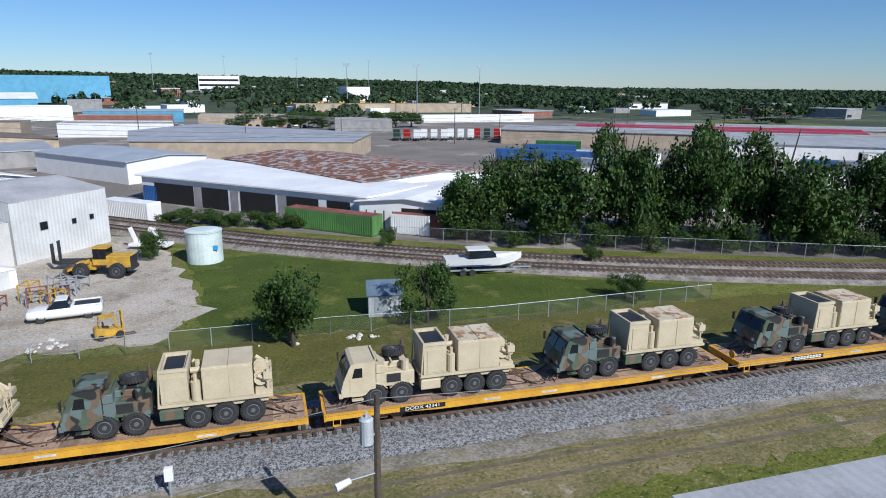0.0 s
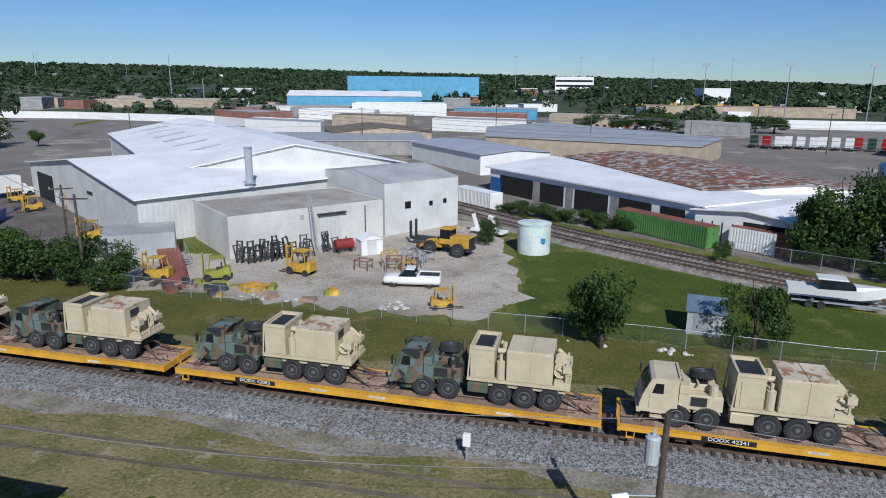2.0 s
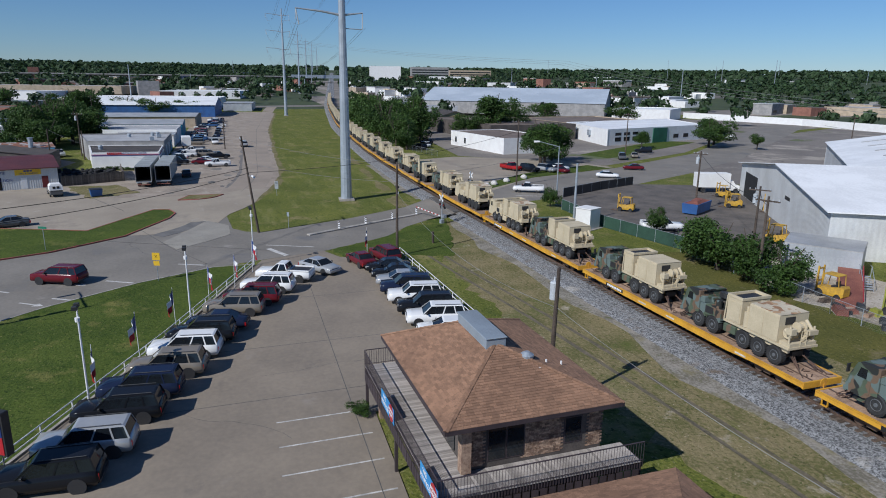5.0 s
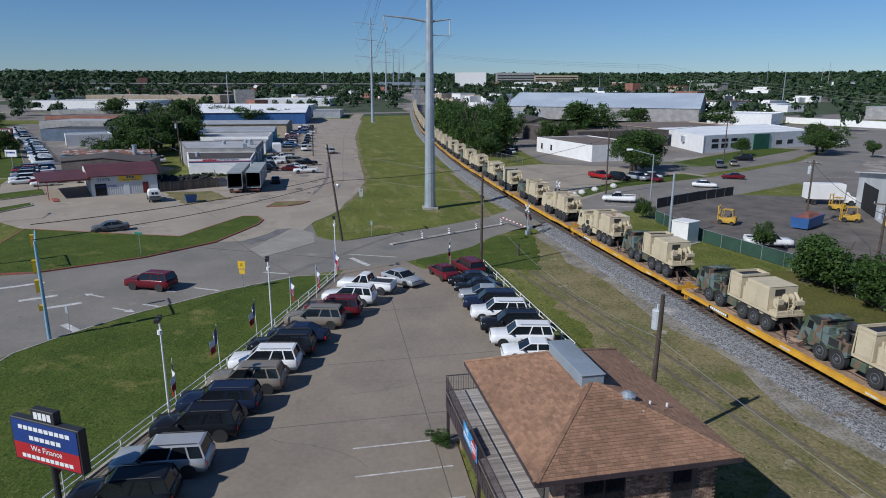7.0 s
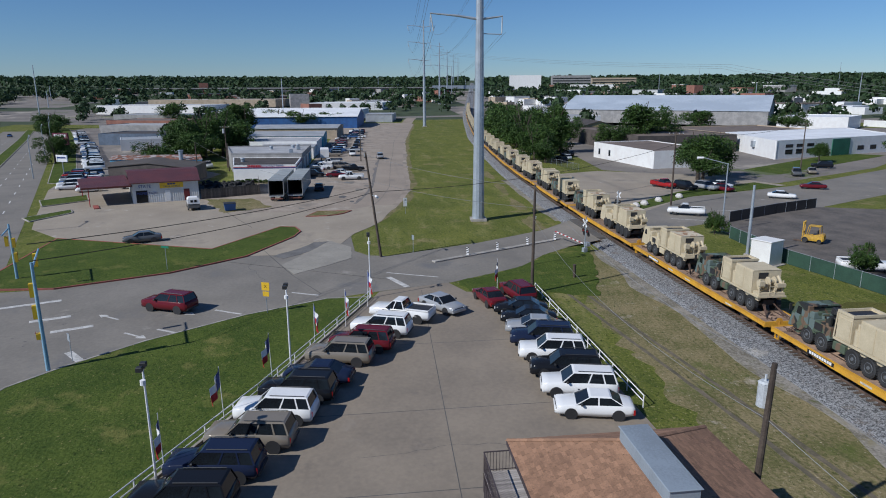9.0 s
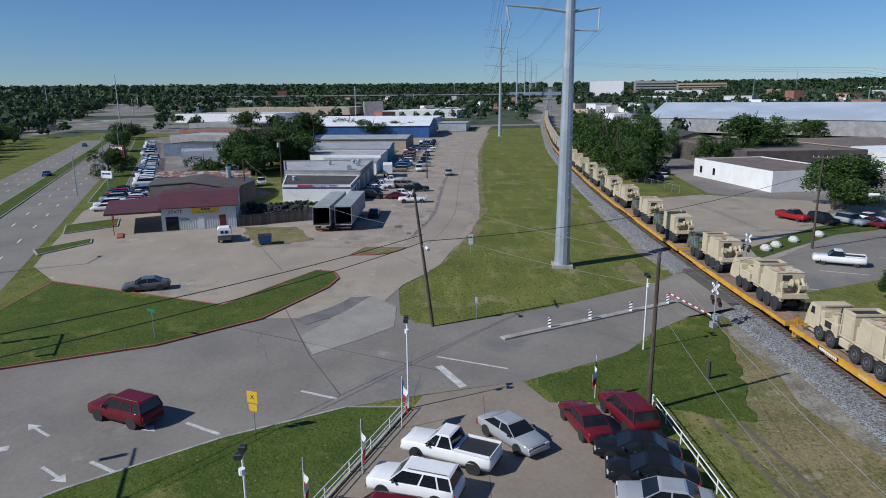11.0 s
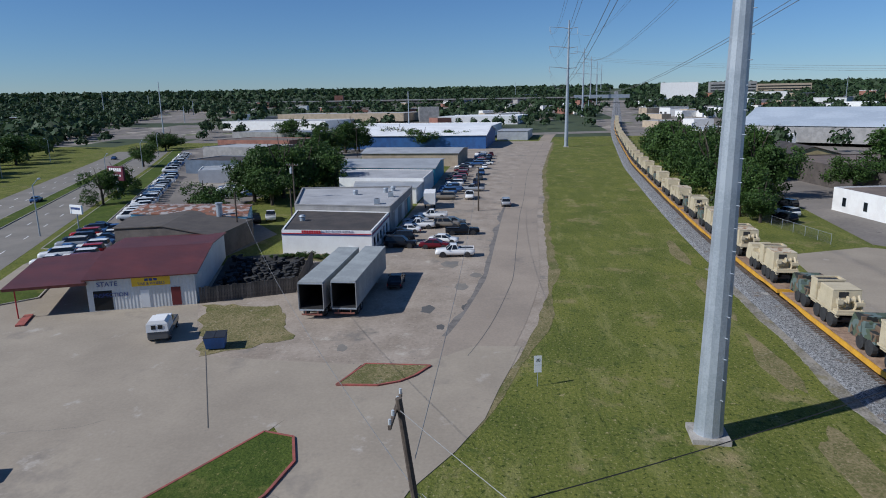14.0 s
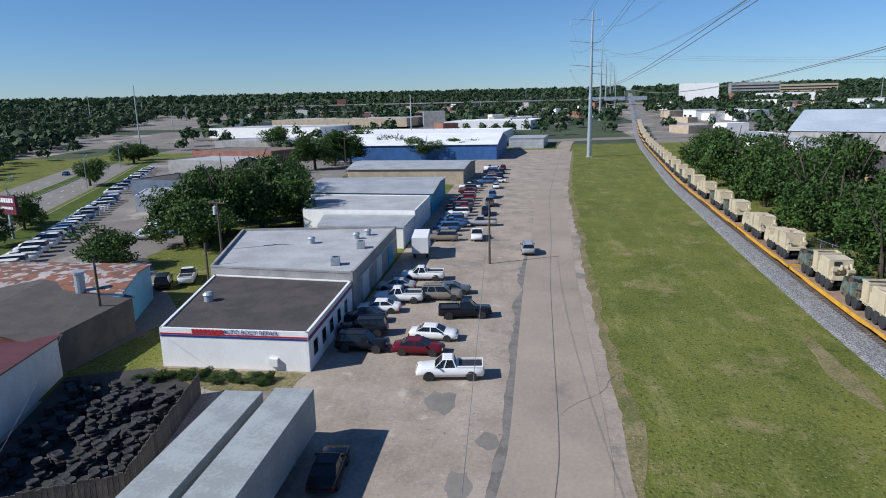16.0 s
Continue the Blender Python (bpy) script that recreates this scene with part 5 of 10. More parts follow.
def building(name, label, poly, h, wall_mat, roof_mat, parapet=0.0, ridge=0.0, ridge_along=0, overhang=0.0, base=None, category="building", walls=None, trim=None):
    """Walls with thickness and a flat or gabled roof; ridge_along: which side the ridge runs parallel to."""
    poly = orient([tuple(p) for p in poly])
    z0 = rise(*poly[0]) if base is None else base
    root = thing(name, label, category, pose(0, 0, 0))
    cx, cy = sum(p[0] for p in poly) / len(poly), sum(p[1] for p in poly) / len(poly)
    FOOTPRINTS.append((cx, cy, max(math.hypot(p[0] - cx, p[1] - cy) for p in poly)))
    n = len(poly)
    for i in range(n):
        (x0, y0), (x1, y1) = poly[i], poly[(i + 1) % n]
        d = Vector((x1 - x0, y1 - y0)).normalized()
        nn = Vector((-d.y, d.x)) * 0.25
        sh = Shape()
        top = z0 + h + parapet
        gable = ridge and i % 2 != ridge_along
        if gable:
            mx, my = (x0 + x1) / 2, (y0 + y1) / 2
            o = [(x0, y0, z0 - 0.3), (x1, y1, z0 - 0.3), (x1, y1, z0 + h), (mx, my, z0 + h + ridge), (x0, y0, z0 + h)]
        else:
            o = [(x0, y0, z0 - 0.3), (x1, y1, z0 - 0.3), (x1, y1, top), (x0, y0, top)]
        sh.loft([[(x, y, z) for x, y, z in o], [(x + nn.x, y + nn.y, z) for x, y, z in o]])
        part("wall", sh, (walls or {}).get(i, wall_mat), root)
        if trim:
            sh = Shape().prism([(x0 - nn.x * 0.2, y0 - nn.y * 0.2), (x1 - nn.x * 0.2, y1 - nn.y * 0.2), (x1 + nn.x, y1 + nn.y), (x0 + nn.x, y0 + nn.y)], top + 0.003, top + 0.2)
            part("coping", sh, trim, root)
    if ridge:
        k = ridge_along
        a, b, c, d2 = (Vector(poly[(k + j) % 4]) for j in range(4))
        u = (b - a).normalized() * overhang
        w = (d2 - a).normalized() * overhang
        hl = h - ridge * overhang / ((d2 - a).length / 2)
        m0, m1 = (a + d2) / 2 - u, (b + c) / 2 + u
        th = 0.14
        for p, q, r, s in ((a - u - w, b + u - w, m1, m0), (m0, m1, c + u + w, d2 - u + w)):
            zz = [(hl, hl, h + ridge, h + ridge), (h + ridge, h + ridge, hl, hl)][0 if p == a - u - w else 1]
            pts = [(p.x, p.y, z0 + zz[0]), (q.x, q.y, z0 + zz[1]), (r.x, r.y, z0 + zz[2]), (s.x, s.y, z0 + zz[3])]
            sh = Shape().loft([[(x, y, z + 0.01) for x, y, z in pts], [(x, y, z + th) for x, y, z in pts]])
            part("roof", sh, roof_mat, root)
    else:
        sh = Shape().prism([(x + (cx - x) * 0.001, y + (cy - y) * 0.001) for x, y in poly], z0 + h - 0.25, z0 + h - (0.0 if parapet else -0.12)) if overhang == 0 else Shape().prism([(cx + (x - cx) * (1 + overhang / max(3, math.hypot(x - cx, y - cy))), cy + (y - cy) * (1 + overhang / max(3, math.hypot(x - cx, y - cy)))) for x, y in poly], z0 + h, z0 + h + 0.22)
        part("roof", sh, roof_mat, root)
    root["z0"] = z0
    return root


def on_wall(root, name, p, q, s, w, z, h, material, proud=0.03, label=""):
    """A door, window or panel on the wall that runs from p to q, s metres along, facing right of p->q."""
    p, q = Vector(p), Vector(q)
    d = (q - p).normalized()
    nn = Vector((d.y, -d.x))
    a, b = p + d * s, p + d * (s + w)
    sh = Shape().prism([tuple(a - nn * 0.1), tuple(b - nn * 0.1), tuple(b + nn * proud), tuple(a + nn * proud)], z, z + h)
    return part(name, sh, material, root, label)


def window_on(root, p, q, s, w, z, h, edge=None):
    f = on_wall(root, "window", p, q, s - 0.06, w + 0.12, z - 0.06, h + 0.12, edge or STEEL, 0.03)
    on_wall(f, "pane", p, q, s, w, z, h, GLASSY, 0.04)
    return f


# the white metal works
C1, C2, C3 = (-18.3, 88.9), (-26.0, 78.2), (-38.8, 62.6)
tall = [(-18.0, 88.2), (-25.6, 78.6), (-38.5, 89.5), (-30.6, 99.6)]
b = building("metal_works_block", "tall white ribbed-metal end block of the works", tall, 6.8, WHITERIBY, CLOTHROOF, ridge=1.0, ridge_along=0)
for s, z in ((3.2, 3.3), (7.2, 3.3), (9.6, 3.4)):
    window_on(b, tall[1], tall[0], s, 0.9 if s < 5 else 0.55, z, 0.9 if s < 5 else 0.6)
annex = [(-25.8, 78.4), (-38.6, 62.9), (-48.2, 70.8), (-35.4, 86.3)]
b = building("metal_works_annex", "low white block annex with a stained flat roof", annex, 4.8, mat("dull_white_block", (0.62, 0.61, 0.58), (0.48, 0.465, 0.44), rough=0.8, big=0.3, fine=5, amount=1.0), STAINROOF, parapet=0.08)
on_wall(b, "roller_door", annex[1], annex[0], 11.2, 2.9, 0.1, 3.6, WHITERIB, 0.03, "white roller shutter door")
on_wall(b, "door_canopy", annex[1], annex[0], 10.8, 3.8, 3.9, 0.12, PLASTIC, 0.5)
on_wall(b, "wall_vent", annex[1], annex[0], 8.6, 0.5, 3.6, 0.5, GREYRIB, 0.06)
on_wall(b, "wall_pipe", annex[1], annex[0], 17.4, 0.1, 0.2, 4.2, PLASTIC, 0.1)
b = building("metal_works_hall", "large white metal works hall with broad white roof", [(-33, 98), (-52.5, 66), (-94, 92), (-74.5, 124)], 5.6, WHITERIB, WHITEROOF, ridge=2.6, ridge_along=0, overhang=0.6)
hw = [(-52.5, 66), (-94, 92)]
on_wall(b, "sign_panel", hw[1], hw[0], 30, 2.4, 3.9, 0.5, PLASTIC, 0.04)
# no real opening: a black panel on the wall paints the bay's shade
on_wall(b, "roller_door", hw[1], hw[0], 4, 9, 0.1, 4.4, BLACK, 0.03, "black panel painted as the shade of an open bay")
b = building("metal_works_rear_hall", "rear hall of the works with a white skylit gable roof", [(-30, 104), (-60, 82), (-118, 140), (-88, 162)], 6.4, WHITERIB, WHITEROOF, ridge=3.6, ridge_along=1, overhang=0.5)
for i in range(6):
    f = 0.2 + 0.13 * i
    a0 = Vector((-45, 93)).lerp(Vector((-103, 151)), f)
    sd = Vector((-0.81, -0.59))
    a1, a2 = a0 + sd * 7.0, a0 + sd * 13.0
    zz = lambda k: 10.0 - 3.6 * k / 18.6 + 0.18
    up = Vector((-0.707, 0.707)) * 0.6
    part("skylight", Shape().loft([[(a1.x, a1.y, zz(7.0)), (a2.x, a2.y, zz(13)), (a2.x + up.x, a2.y + up.y, zz(13)), (a1.x + up.x, a1.y + up.y, zz(7))], [(a1.x, a1.y, zz(7.0) + 0.08), (a2.x, a2.y, zz(13) + 0.08), (a2.x + up.x, a2.y + up.y, zz(13) + 0.08), (a1.x + up.x, a1.y + up.y, zz(7) + 0.08)]]), CLOTHROOF, b)
stack = thing("exhaust_stack", "tall grey metal chimney stack on the white roof", "chimney", pose(-44.6, 78.5, 6.2))
part("flue", Shape().tube((0, 0, -0.6), (0, 0, 4.6), 0.5, n=14), GREYRIB, stack)
part("flange", Shape().tube((0, 0, 4.6), (0, 0, 4.75), 0.58, n=14).tube((0, 0, -0.1), (0, 0, 0.15), 0.8, n=14), STEEL, stack)
b = building("side_shed", "small grey ribbed-metal side shed with a flat roof", [(-44.5, 61.6), (-50.6, 57.4), (-54.2, 62.2), (-48.0, 66.6)], 3.0, GREYRIB, GREYROOF)
st = thing("outdoor_stair", "grey steel stair with handrails at the shed", "stair", pose(-43.2, 60.6, 0, 0, 0, 50))
for i in range(6):
    part("tread", Shape().box(-0.5, -i * 0.3 - 0.3, 1.1 - i * 0.18, 0.5, -i * 0.3, 1.14 - i * 0.18), STEEL, st)
for s in (-0.5, 0.5):
    part("handrail", Shape().path([(s, 0.6, 2.1), (s, 0, 2.1), (s, -1.9, 1.0), (s, -1.9, 0)], 0.03).path([(s, 0, 2.1), (s, 0, 0)], 0.03), STEEL, st)

# yards and sheds beyond the siding
def rc(poly, *a, **k):
    return building(a[0], a[1], poly, *a[2:], **k)


b = building("open_shed_complex", "long open-fronted shed with a white metal roof", [(-18.5, 119), (14, 88.5), (24.5, 97), (-8.5, 141)], 4.3, WHITE, WHITEROOF, walls={}, overhang=1.2)
on = [(-18.5, 119), (14, 88.5)]
for s, w in ((3, 9), (13.5, 6), (22, 7), (31, 6), (38.5, 4)):
    # black sheets over the solid wall stand in for shaded bay interiors
    on_wall(b, "open_bay", on[0], on[1], s, w, 0.1, 3.3, BLACK, 0.04, "black panel painted as the shade inside the shed's bay")
for s in (12.2, 20, 29.5):
    on_wall(b, "stained_panel", on[0], on[1], s, 1.6, 0.1, 3.4, GREYWALL, 0.06)
b = building("rusty_roof_hall", "old hall with a rusted brown corrugated roof", [(-6, 141), (16, 101), (44, 106), (18, 148)], 4.6, WHITE, RUSTROOF, ridge=1.1, ridge_along=0, overhang=0.5)
b = building("white_end_shed", "white shed with a pale metal roof and an opening painted as black shade", [(13.5, 88), (25, 80.5), (46, 99), (29, 108)], 3.9, WHITE, WHITEROOF, ridge=0.7, ridge_along=1, overhang=0.5)
# bay shade painted as one black panel on the closed wall
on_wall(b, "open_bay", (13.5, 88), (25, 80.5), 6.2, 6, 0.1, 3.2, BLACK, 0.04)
for k in range(4):
    on_wall(b, "wall_post", (13.5, 88), (25, 80.5), 1.0 + k * 1.3, 0.12, 0.2, 2.6, PLASTIC, 0.06)
building("beige_warehouse", "beige warehouse with a grey metal roof", [(-36, 218), (-30, 180), (24, 166), (34, 196), (-18, 252)], 5.2, TANWALL, GREYROOF, overhang=0.4)
building("blue_roof_store", "white store with a slate-blue metal roof", [(-47, 165), (-24, 139), (-10, 150), (-32, 176)], 4.4, WHITE, GREYRIB, ridge=0.8, ridge_along=0, overhang=0.4)
building("cream_workshop", "cream workshop with a brown gabled roof", [(-52, 205), (-80, 190), (-92, 212), (-64, 226)], 4.2, TANWALL, BROWNROOF, ridge=1.6, ridge_along=1, overhang=0.5)
building("long_grey_store", "long low store with a grey ribbed roof", [(-46, 176), (-92, 158), (-104, 186), (-56, 204)], 3.8, GREYWALL, GREYROOF, overhang=0.4)


def container(x, y, ang, material, label, L=12.2, top=None, z=0.0):
    root = thing("shipping_container", label, "shipping container", pose(x, y, z, 0, 0, ang), group="containers and trailers in the yards")
    part("body", Shape().box(0, -1.22, 0.1, L, 1.22, 2.75), material, root)
    rs = Shape()
    k = 0.2
    while k < L - 0.2:
        rs.box(k, -1.26, 0.25, k + 0.16, -1.22, 2.6)
        rs.box(k, 1.22, 0.25, k + 0.16, 1.26, 2.6)
        k += 0.36
    tagged(part("side_ribs", rs, material, root), kind="stuff")
    part("roof_panel", Shape().box(0.03, -1.2, 2.75, L - 0.03, 1.2, 2.79), top or material, root)
    for s in (0, 1):
        for q in (-1.185, 1.185):
            part("corner_post", Shape().box(s * (L - 0.14) - 0.01, q - 0.085, 0.02, s * (L - 0.14) + 0.15, q + 0.085, 2.8), material, root)
    part("door_leaf", Shape().box(L, -1.15, 0.2, L + 0.04, -0.03, 2.65), material, root)
    part("door_leaf", Shape().box(L, 0.03, 0.2, L + 0.04, 1.15, 2.65), material, root)
    return root


container(4.5, 93.0, -43, GREENPAINT, "green shipping container with a rusty red roof", 14.5, REDOXIDE)
container(-21.5, 106.2, -41, WHITE, "white ribbed container beside the siding", 9.5, WHITEROOF)
container(17.8, 85.0, -36, WHITE, "white container with a weathered roof", 5.5, REDOXIDE)
container(22.5, 82.0, -36, REDOXIDE, "red-oxide container beside the fence", 5.0, REDOXIDE)
container(-17.5, 119.5, -40, BLUEPAINT, "blue container behind the shed", 6.1)

# the brick sales office
office = thing("sales_office", "two-storey brown brick sales office with a hipped shingle roof and balcony", "office building", pose(0, 0, 0))
OX0, OX1, OY0, OY1 = -31.6, -20.5, 8.1, 16.7     # eaves
WX0, WX1, WY0, WY1 = -30.9, -21.3, 9.4, 16.1     # walls
EZ, RZ = 5.5, 7.35
RX0, RX1, RY = -27.9, -24.6, 12.0
core = part("wall", Shape().box(WX0, WY0, -0.1, WX1, WY1, EZ), DARKWALL, office)
bm_brick = Shape().box(0, -0.02, 0, 0.235, 0.035, 0.075).mesh("brick")
bm_brick.materials.append(BRICK)
made = 0


def brick_face(p, q, s0, s1, z0, z1, budget):
    """Courses of single bricks on a wall face."""
    global made
    p, q = Vector(p), Vector(q)
    d = (q - p).normalized()
    ang = math.degrees(math.atan2(d.y, d.x))
    row, z = 0, z0
    rest = Shape()
    while z < z1 - 0.05:
        s = s0 - (0.125 if row % 2 else 0)
        while s < s1 - 0.05:
            if s >= s0 - 0.01:
                c = p + d * s
                if budget > 0:
                    ob = new("brick", bm_brick)
                    ob.parent = core
                    ob.matrix_basis = pose(c.x, c.y, z, 0, 0, ang)
                    budget -= 1
                else:
                    k = len(rest.v)
                    m = pose(c.x, c.y, z, 0, 0, ang)
                    rest.v.extend([tuple(m @ Vector(v)) for v in [(0, -0.02, 0), (0.235, -0.02, 0), (0.235, 0.035, 0), (0, 0.035, 0), (0, -0.02, 0.075), (0.235, -0.02, 0.075), (0.235, 0.035, 0.075), (0, 0.035, 0.075)]])
                    for f in ((0, 3, 2, 1), (4, 5, 6, 7), (0, 1, 5, 4), (1, 2, 6, 5), (2, 3, 7, 6), (3, 0, 4, 7)):
                        rest.f.append(tuple(k + i for i in f))
            s += 0.25
        z += 0.085
        row += 1
    return rest


BRICKJ = mat("mixed_brick_joined", (0.33, 0.23, 0.16), (0.16, 0.1, 0.07), rough=0.9, big=3, fine=10, vary=0.45, island=True)
allrest = Shape()
for p, q, segs in (((WX0, WY0), (WX1, WY0), ((0.0, 1.0), (2.6, 3.4), (5.0, 5.8), (8.6, 9.6))), ((WX1, WY0), (WX1, WY1), ((0.0, 0.8), (2.6, 4.6), (5.9, 6.7)))):
    for s0, s1 in segs:
        bud = 40 if made < 120 else 0
        r = brick_face(p, q, s0, s1, 3.1, EZ - 0.1, bud)
        made += bud
        k = len(allrest.v)
        allrest.v.extend(r.v)
        allrest.f.extend([tuple(k + i for i in f) for f in r.f])
for px in ((WX0 - 1.6, WY0 - 1.3), (WX1 + 0.1, WY0 - 1.0), (WX1 + 0.75, WY1 - 0.2), (WX1 + 0.75, WY0 + 2)):
    part("brick_pier", Shape().box(px[0], px[1], -0.1, px[0] + 0.45, px[1] + 0.45, 2.9), BRICK, office)
part("brick_pier", Shape().box(WX1 - 0.02, WY0 - 0.42, 3.1, WX1 + 0.43, WY0 + 0.03, EZ), BRICK, office)
tagged(part("brickwork", allrest, BRICKJ, office), kind="stuff")
for s in (1.2, 3.6, 6.0):
    window_on(office, (WX0, WY0), (WX1, WY0), s, 1.3, 3.7, 1.2, IRON)
for s in (1.0, 1.9, 4.8):
    window_on(office, (WX1, WY0), (WX1, WY1), s, 0.8, 3.3 if s < 4 else 3.5, 1.9 if s < 4 else 1.2, IRON)
part("door", Shape().box(WX0 + 7.2, WY0 - 0.05, 3.08, WX0 + 8.1, WY0 + 0.05, 5.1), GLASSY, office)
# balcony deck, boards and railings on two sides
bx0, bx1, by0, by1 = -33.4, -19.6, 7.5, 17.3
BZ = 2.95
part("balcony_frame", Shape().box(bx0, by0 + 0.06, BZ - 0.35, bx1 - 0.05, WY0 - 0.02, BZ - 0.06).box(WX1 + 0.02, WY0 - 0.02, BZ - 0.35, bx1 - 0.05, by1, BZ - 0.06).box(bx0, WY0, BZ - 0.35, WX0 - 0.02, WY0 + 2.5, BZ - 0.06), IRON, office)
bd = Shape().box(0.005, 0, -0.05, 0.135, 1.0, 0).mesh("board")
bd.materials.append(BALCONY)
x = bx0
while x < bx1 - 0.15:
    ob = new("board", bd)
    ob.parent = office
    ob.matrix_basis = pose(x, by0, BZ) @ Matrix.Diagonal((1, WY0 - 0.03 - by0, 1, 1))
    x += 0.142
y = WY0
while y < by1 - 0.15:
    ob = new("board", bd)
    ob.parent = office
    ob.matrix_basis = pose(bx1, y, BZ, 0, 0, 90) @ Matrix.Diagonal((1, bx1 - WX1 - 0.03, 1, 1))
    y += 0.142
def railing(p, q, z, parent):
    p, q = Vector(p), Vector(q)
    n = int((q - p).length / 0.14)
    bal = Shape()
    for i in range(n + 1):
        c = p.lerp(q, i / n)
        bal.tube((c.x, c.y, z - 0.35), (c.x, c.y, z + 0.95), 0.012, n=4)
    r = part("railing", Shape().path([(p.x, p.y, z + 0.97), (q.x, q.y, z + 0.97)], 0.03, n=6).path([(p.x, p.y, z + 0.08), (q.x, q.y, z + 0.08)], 0.02, n=6), IRON, parent)
    tagged(part("baluster", bal, IRON, r), kind="stuff")
    for i in range(int((q - p).length / 0.42)):
        c = p + (q - p).normalized() * (0.42 * i + 0.05)
        d = (q - p).normalized() * 0.3
        part("skirt_board", Shape().prism([(c.x - 0.02, c.y - 0.02), (c.x + d.x + 0.02, c.y + d.y - 0.02), (c.x + d.x + 0.02, c.y + d.y + 0.02), (c.x - 0.02, c.y + 0.02)], z - 0.95, z - 0.36), IRON, r)
railing((bx0, by0), (bx1, by0), BZ, office)
railing((bx1, by0), (bx1, by1), BZ, office)
railing((bx0, by0), (bx0, WY0 + 2.4), BZ, office)
for px, py in ((bx0 + 0.1, by0 + 0.1), (-26.5, by0 + 0.1), (bx1 - 0.15, by0 + 0.1), (bx1 - 0.15, 12.2), (bx1 - 0.15, by1 - 0.1)):
    part("balcony_post", Shape().box(px - 0.08, py - 0.08, -0.1, px + 0.08, py + 0.08, BZ - 0.3), IRON, office)
# shingled hip roof
ec = [(OX0, OY0, EZ), (OX1, OY0, EZ), (OX1, OY1, EZ), (OX0, OY1, EZ)]
r0, r1 = (RX0, RY, RZ), (RX1, RY, RZ)
part("roof_deck", Shape().face(ec[0], ec[1], r1, r0).face(ec[1], ec[2], r1).face(ec[2], ec[3], r0, r1).face(ec[3], ec[0], r0).face(ec[3], ec[2], ec[1], ec[0]), DARKWALL, office)
part("fascia", Shape().box(OX0, OY0 - 0.02, EZ - 0.2, OX1, OY0 + 0.06, EZ).box(OX0, OY1 - 0.06, EZ - 0.2, OX1, OY1 + 0.02, EZ).box(OX0 - 0.02, OY0 + 0.06, EZ - 0.2, OX0 + 0.06, OY1 - 0.06, EZ).box(OX1 - 0.06, OY0 + 0.06, EZ - 0.2, OX1 + 0.02, OY1 - 0.06, EZ), IRON, office)


def shingles(a, b, c, d, parent):
    """Rows of tabs on a roof slope: eave a-b, top d-c."""
    a, b, c, d = (Vector(p) for p in (a, b, c, d))
    sh = Shape()
    up = ((d + c) / 2 - (a + b) / 2)
    nrm = (b - a).cross(up).normalized()
    rows = int(up.length / 0.15)
    for i in range(rows):
        l0, r0_ = a.lerp(d, i / rows), b.lerp(c, i / rows)
        l1, r1_ = a.lerp(d, min(1, (i + 1.15) / rows)), b.lerp(c, min(1, (i + 1.15) / rows))
        w = (r0_ - l0).length
        e = (b - a).normalized()
        s = -RNG.uniform(0, 0.3)
        lead1 = (l1 - l0).dot(e)
        end1 = (r1_ - l0).dot(e)
        rise_v = (l1 - l0) - e * lead1
        while s < w:
            t = s + 0.32
            s0, s1 = max(0, s), min(w, t)
            u0, u1 = min(max(s0, lead1), end1), min(max(s1, lead1), end1)
            lift = nrm * RNG.uniform(0.022, 0.032)
            if s1 - s0 > 0.02:
                p0, p1 = l0 + e * s0 + lift, l0 + e * (s1 - 0.012) + lift
                p2, p3 = l0 + rise_v + e * u1 + nrm * 0.006, l0 + rise_v + e * u0 + nrm * 0.006
                k = len(sh.v)
                sh.v.extend([tuple(p0), tuple(p1), tuple(p2), tuple(p3), tuple(p0 - lift), tuple(p1 - lift)])
                sh.f.extend([(k, k + 1, k + 2, k + 3), (k + 4, k + 5, k + 1, k)])
            s = t
    tagged(part("shingles", sh, SHINGLE, parent), kind="stuff")


shingles(ec[0], ec[1], r1, r0, office)
shingles(ec[1], ec[2], r1, r1, office)
shingles(ec[2], ec[3], r0, r1, office)
shingles(ec[3], ec[0], r0, r0, office)
caps = Shape()
for p, q in ((ec[0], r0), (ec[1], r1), (ec[2], r1), (ec[3], r0)):
    p, q = Vector(p), Vector(q)
    n = int((q - p).length / 0.25)
    for i in range(n):
        a, c = p.lerp(q, i / n), p.lerp(q, (i + 1.2) / n)
        s = Vector((-(c - a).y, (c - a).x, 0)).normalized() * 0.13
        caps.face(tuple(a - s + Vector((0, 0, 0.02))), tuple(a + Vector((0, 0, 0.075))), tuple(c + Vector((0, 0, 0.05))), tuple(c - s)).face(tuple(a + Vector((0, 0, 0.075))), tuple(a + s + Vector((0, 0, 0.02))), tuple(c + s), tuple(c + Vector((0, 0, 0.05))))
tagged(part("hip_cap", caps, SHINGLE, office), kind="stuff")
cur = thing("roof_unit", "grey-blue metal ridge housing on the shingle roof", "roof unit", pose(RX0, RY, RZ))
part("housing", Shape().box(-0.4, -0.5, -0.45, RX1 - RX0 + 0.2, 0.5, 0.28, 0.03), COPPERBLUE, cur)
part("lid", Shape().box(-0.46, -0.56, 0.283, RX1 - RX0 + 0.26, 0.56, 0.34, 0.02), COPPERBLUE, cur)
tv = thing("turbine_vent", "round metal roof vent on the shingles", "roof vent", pose(RX1 + 0.9, RY + 1.3, 6.6))
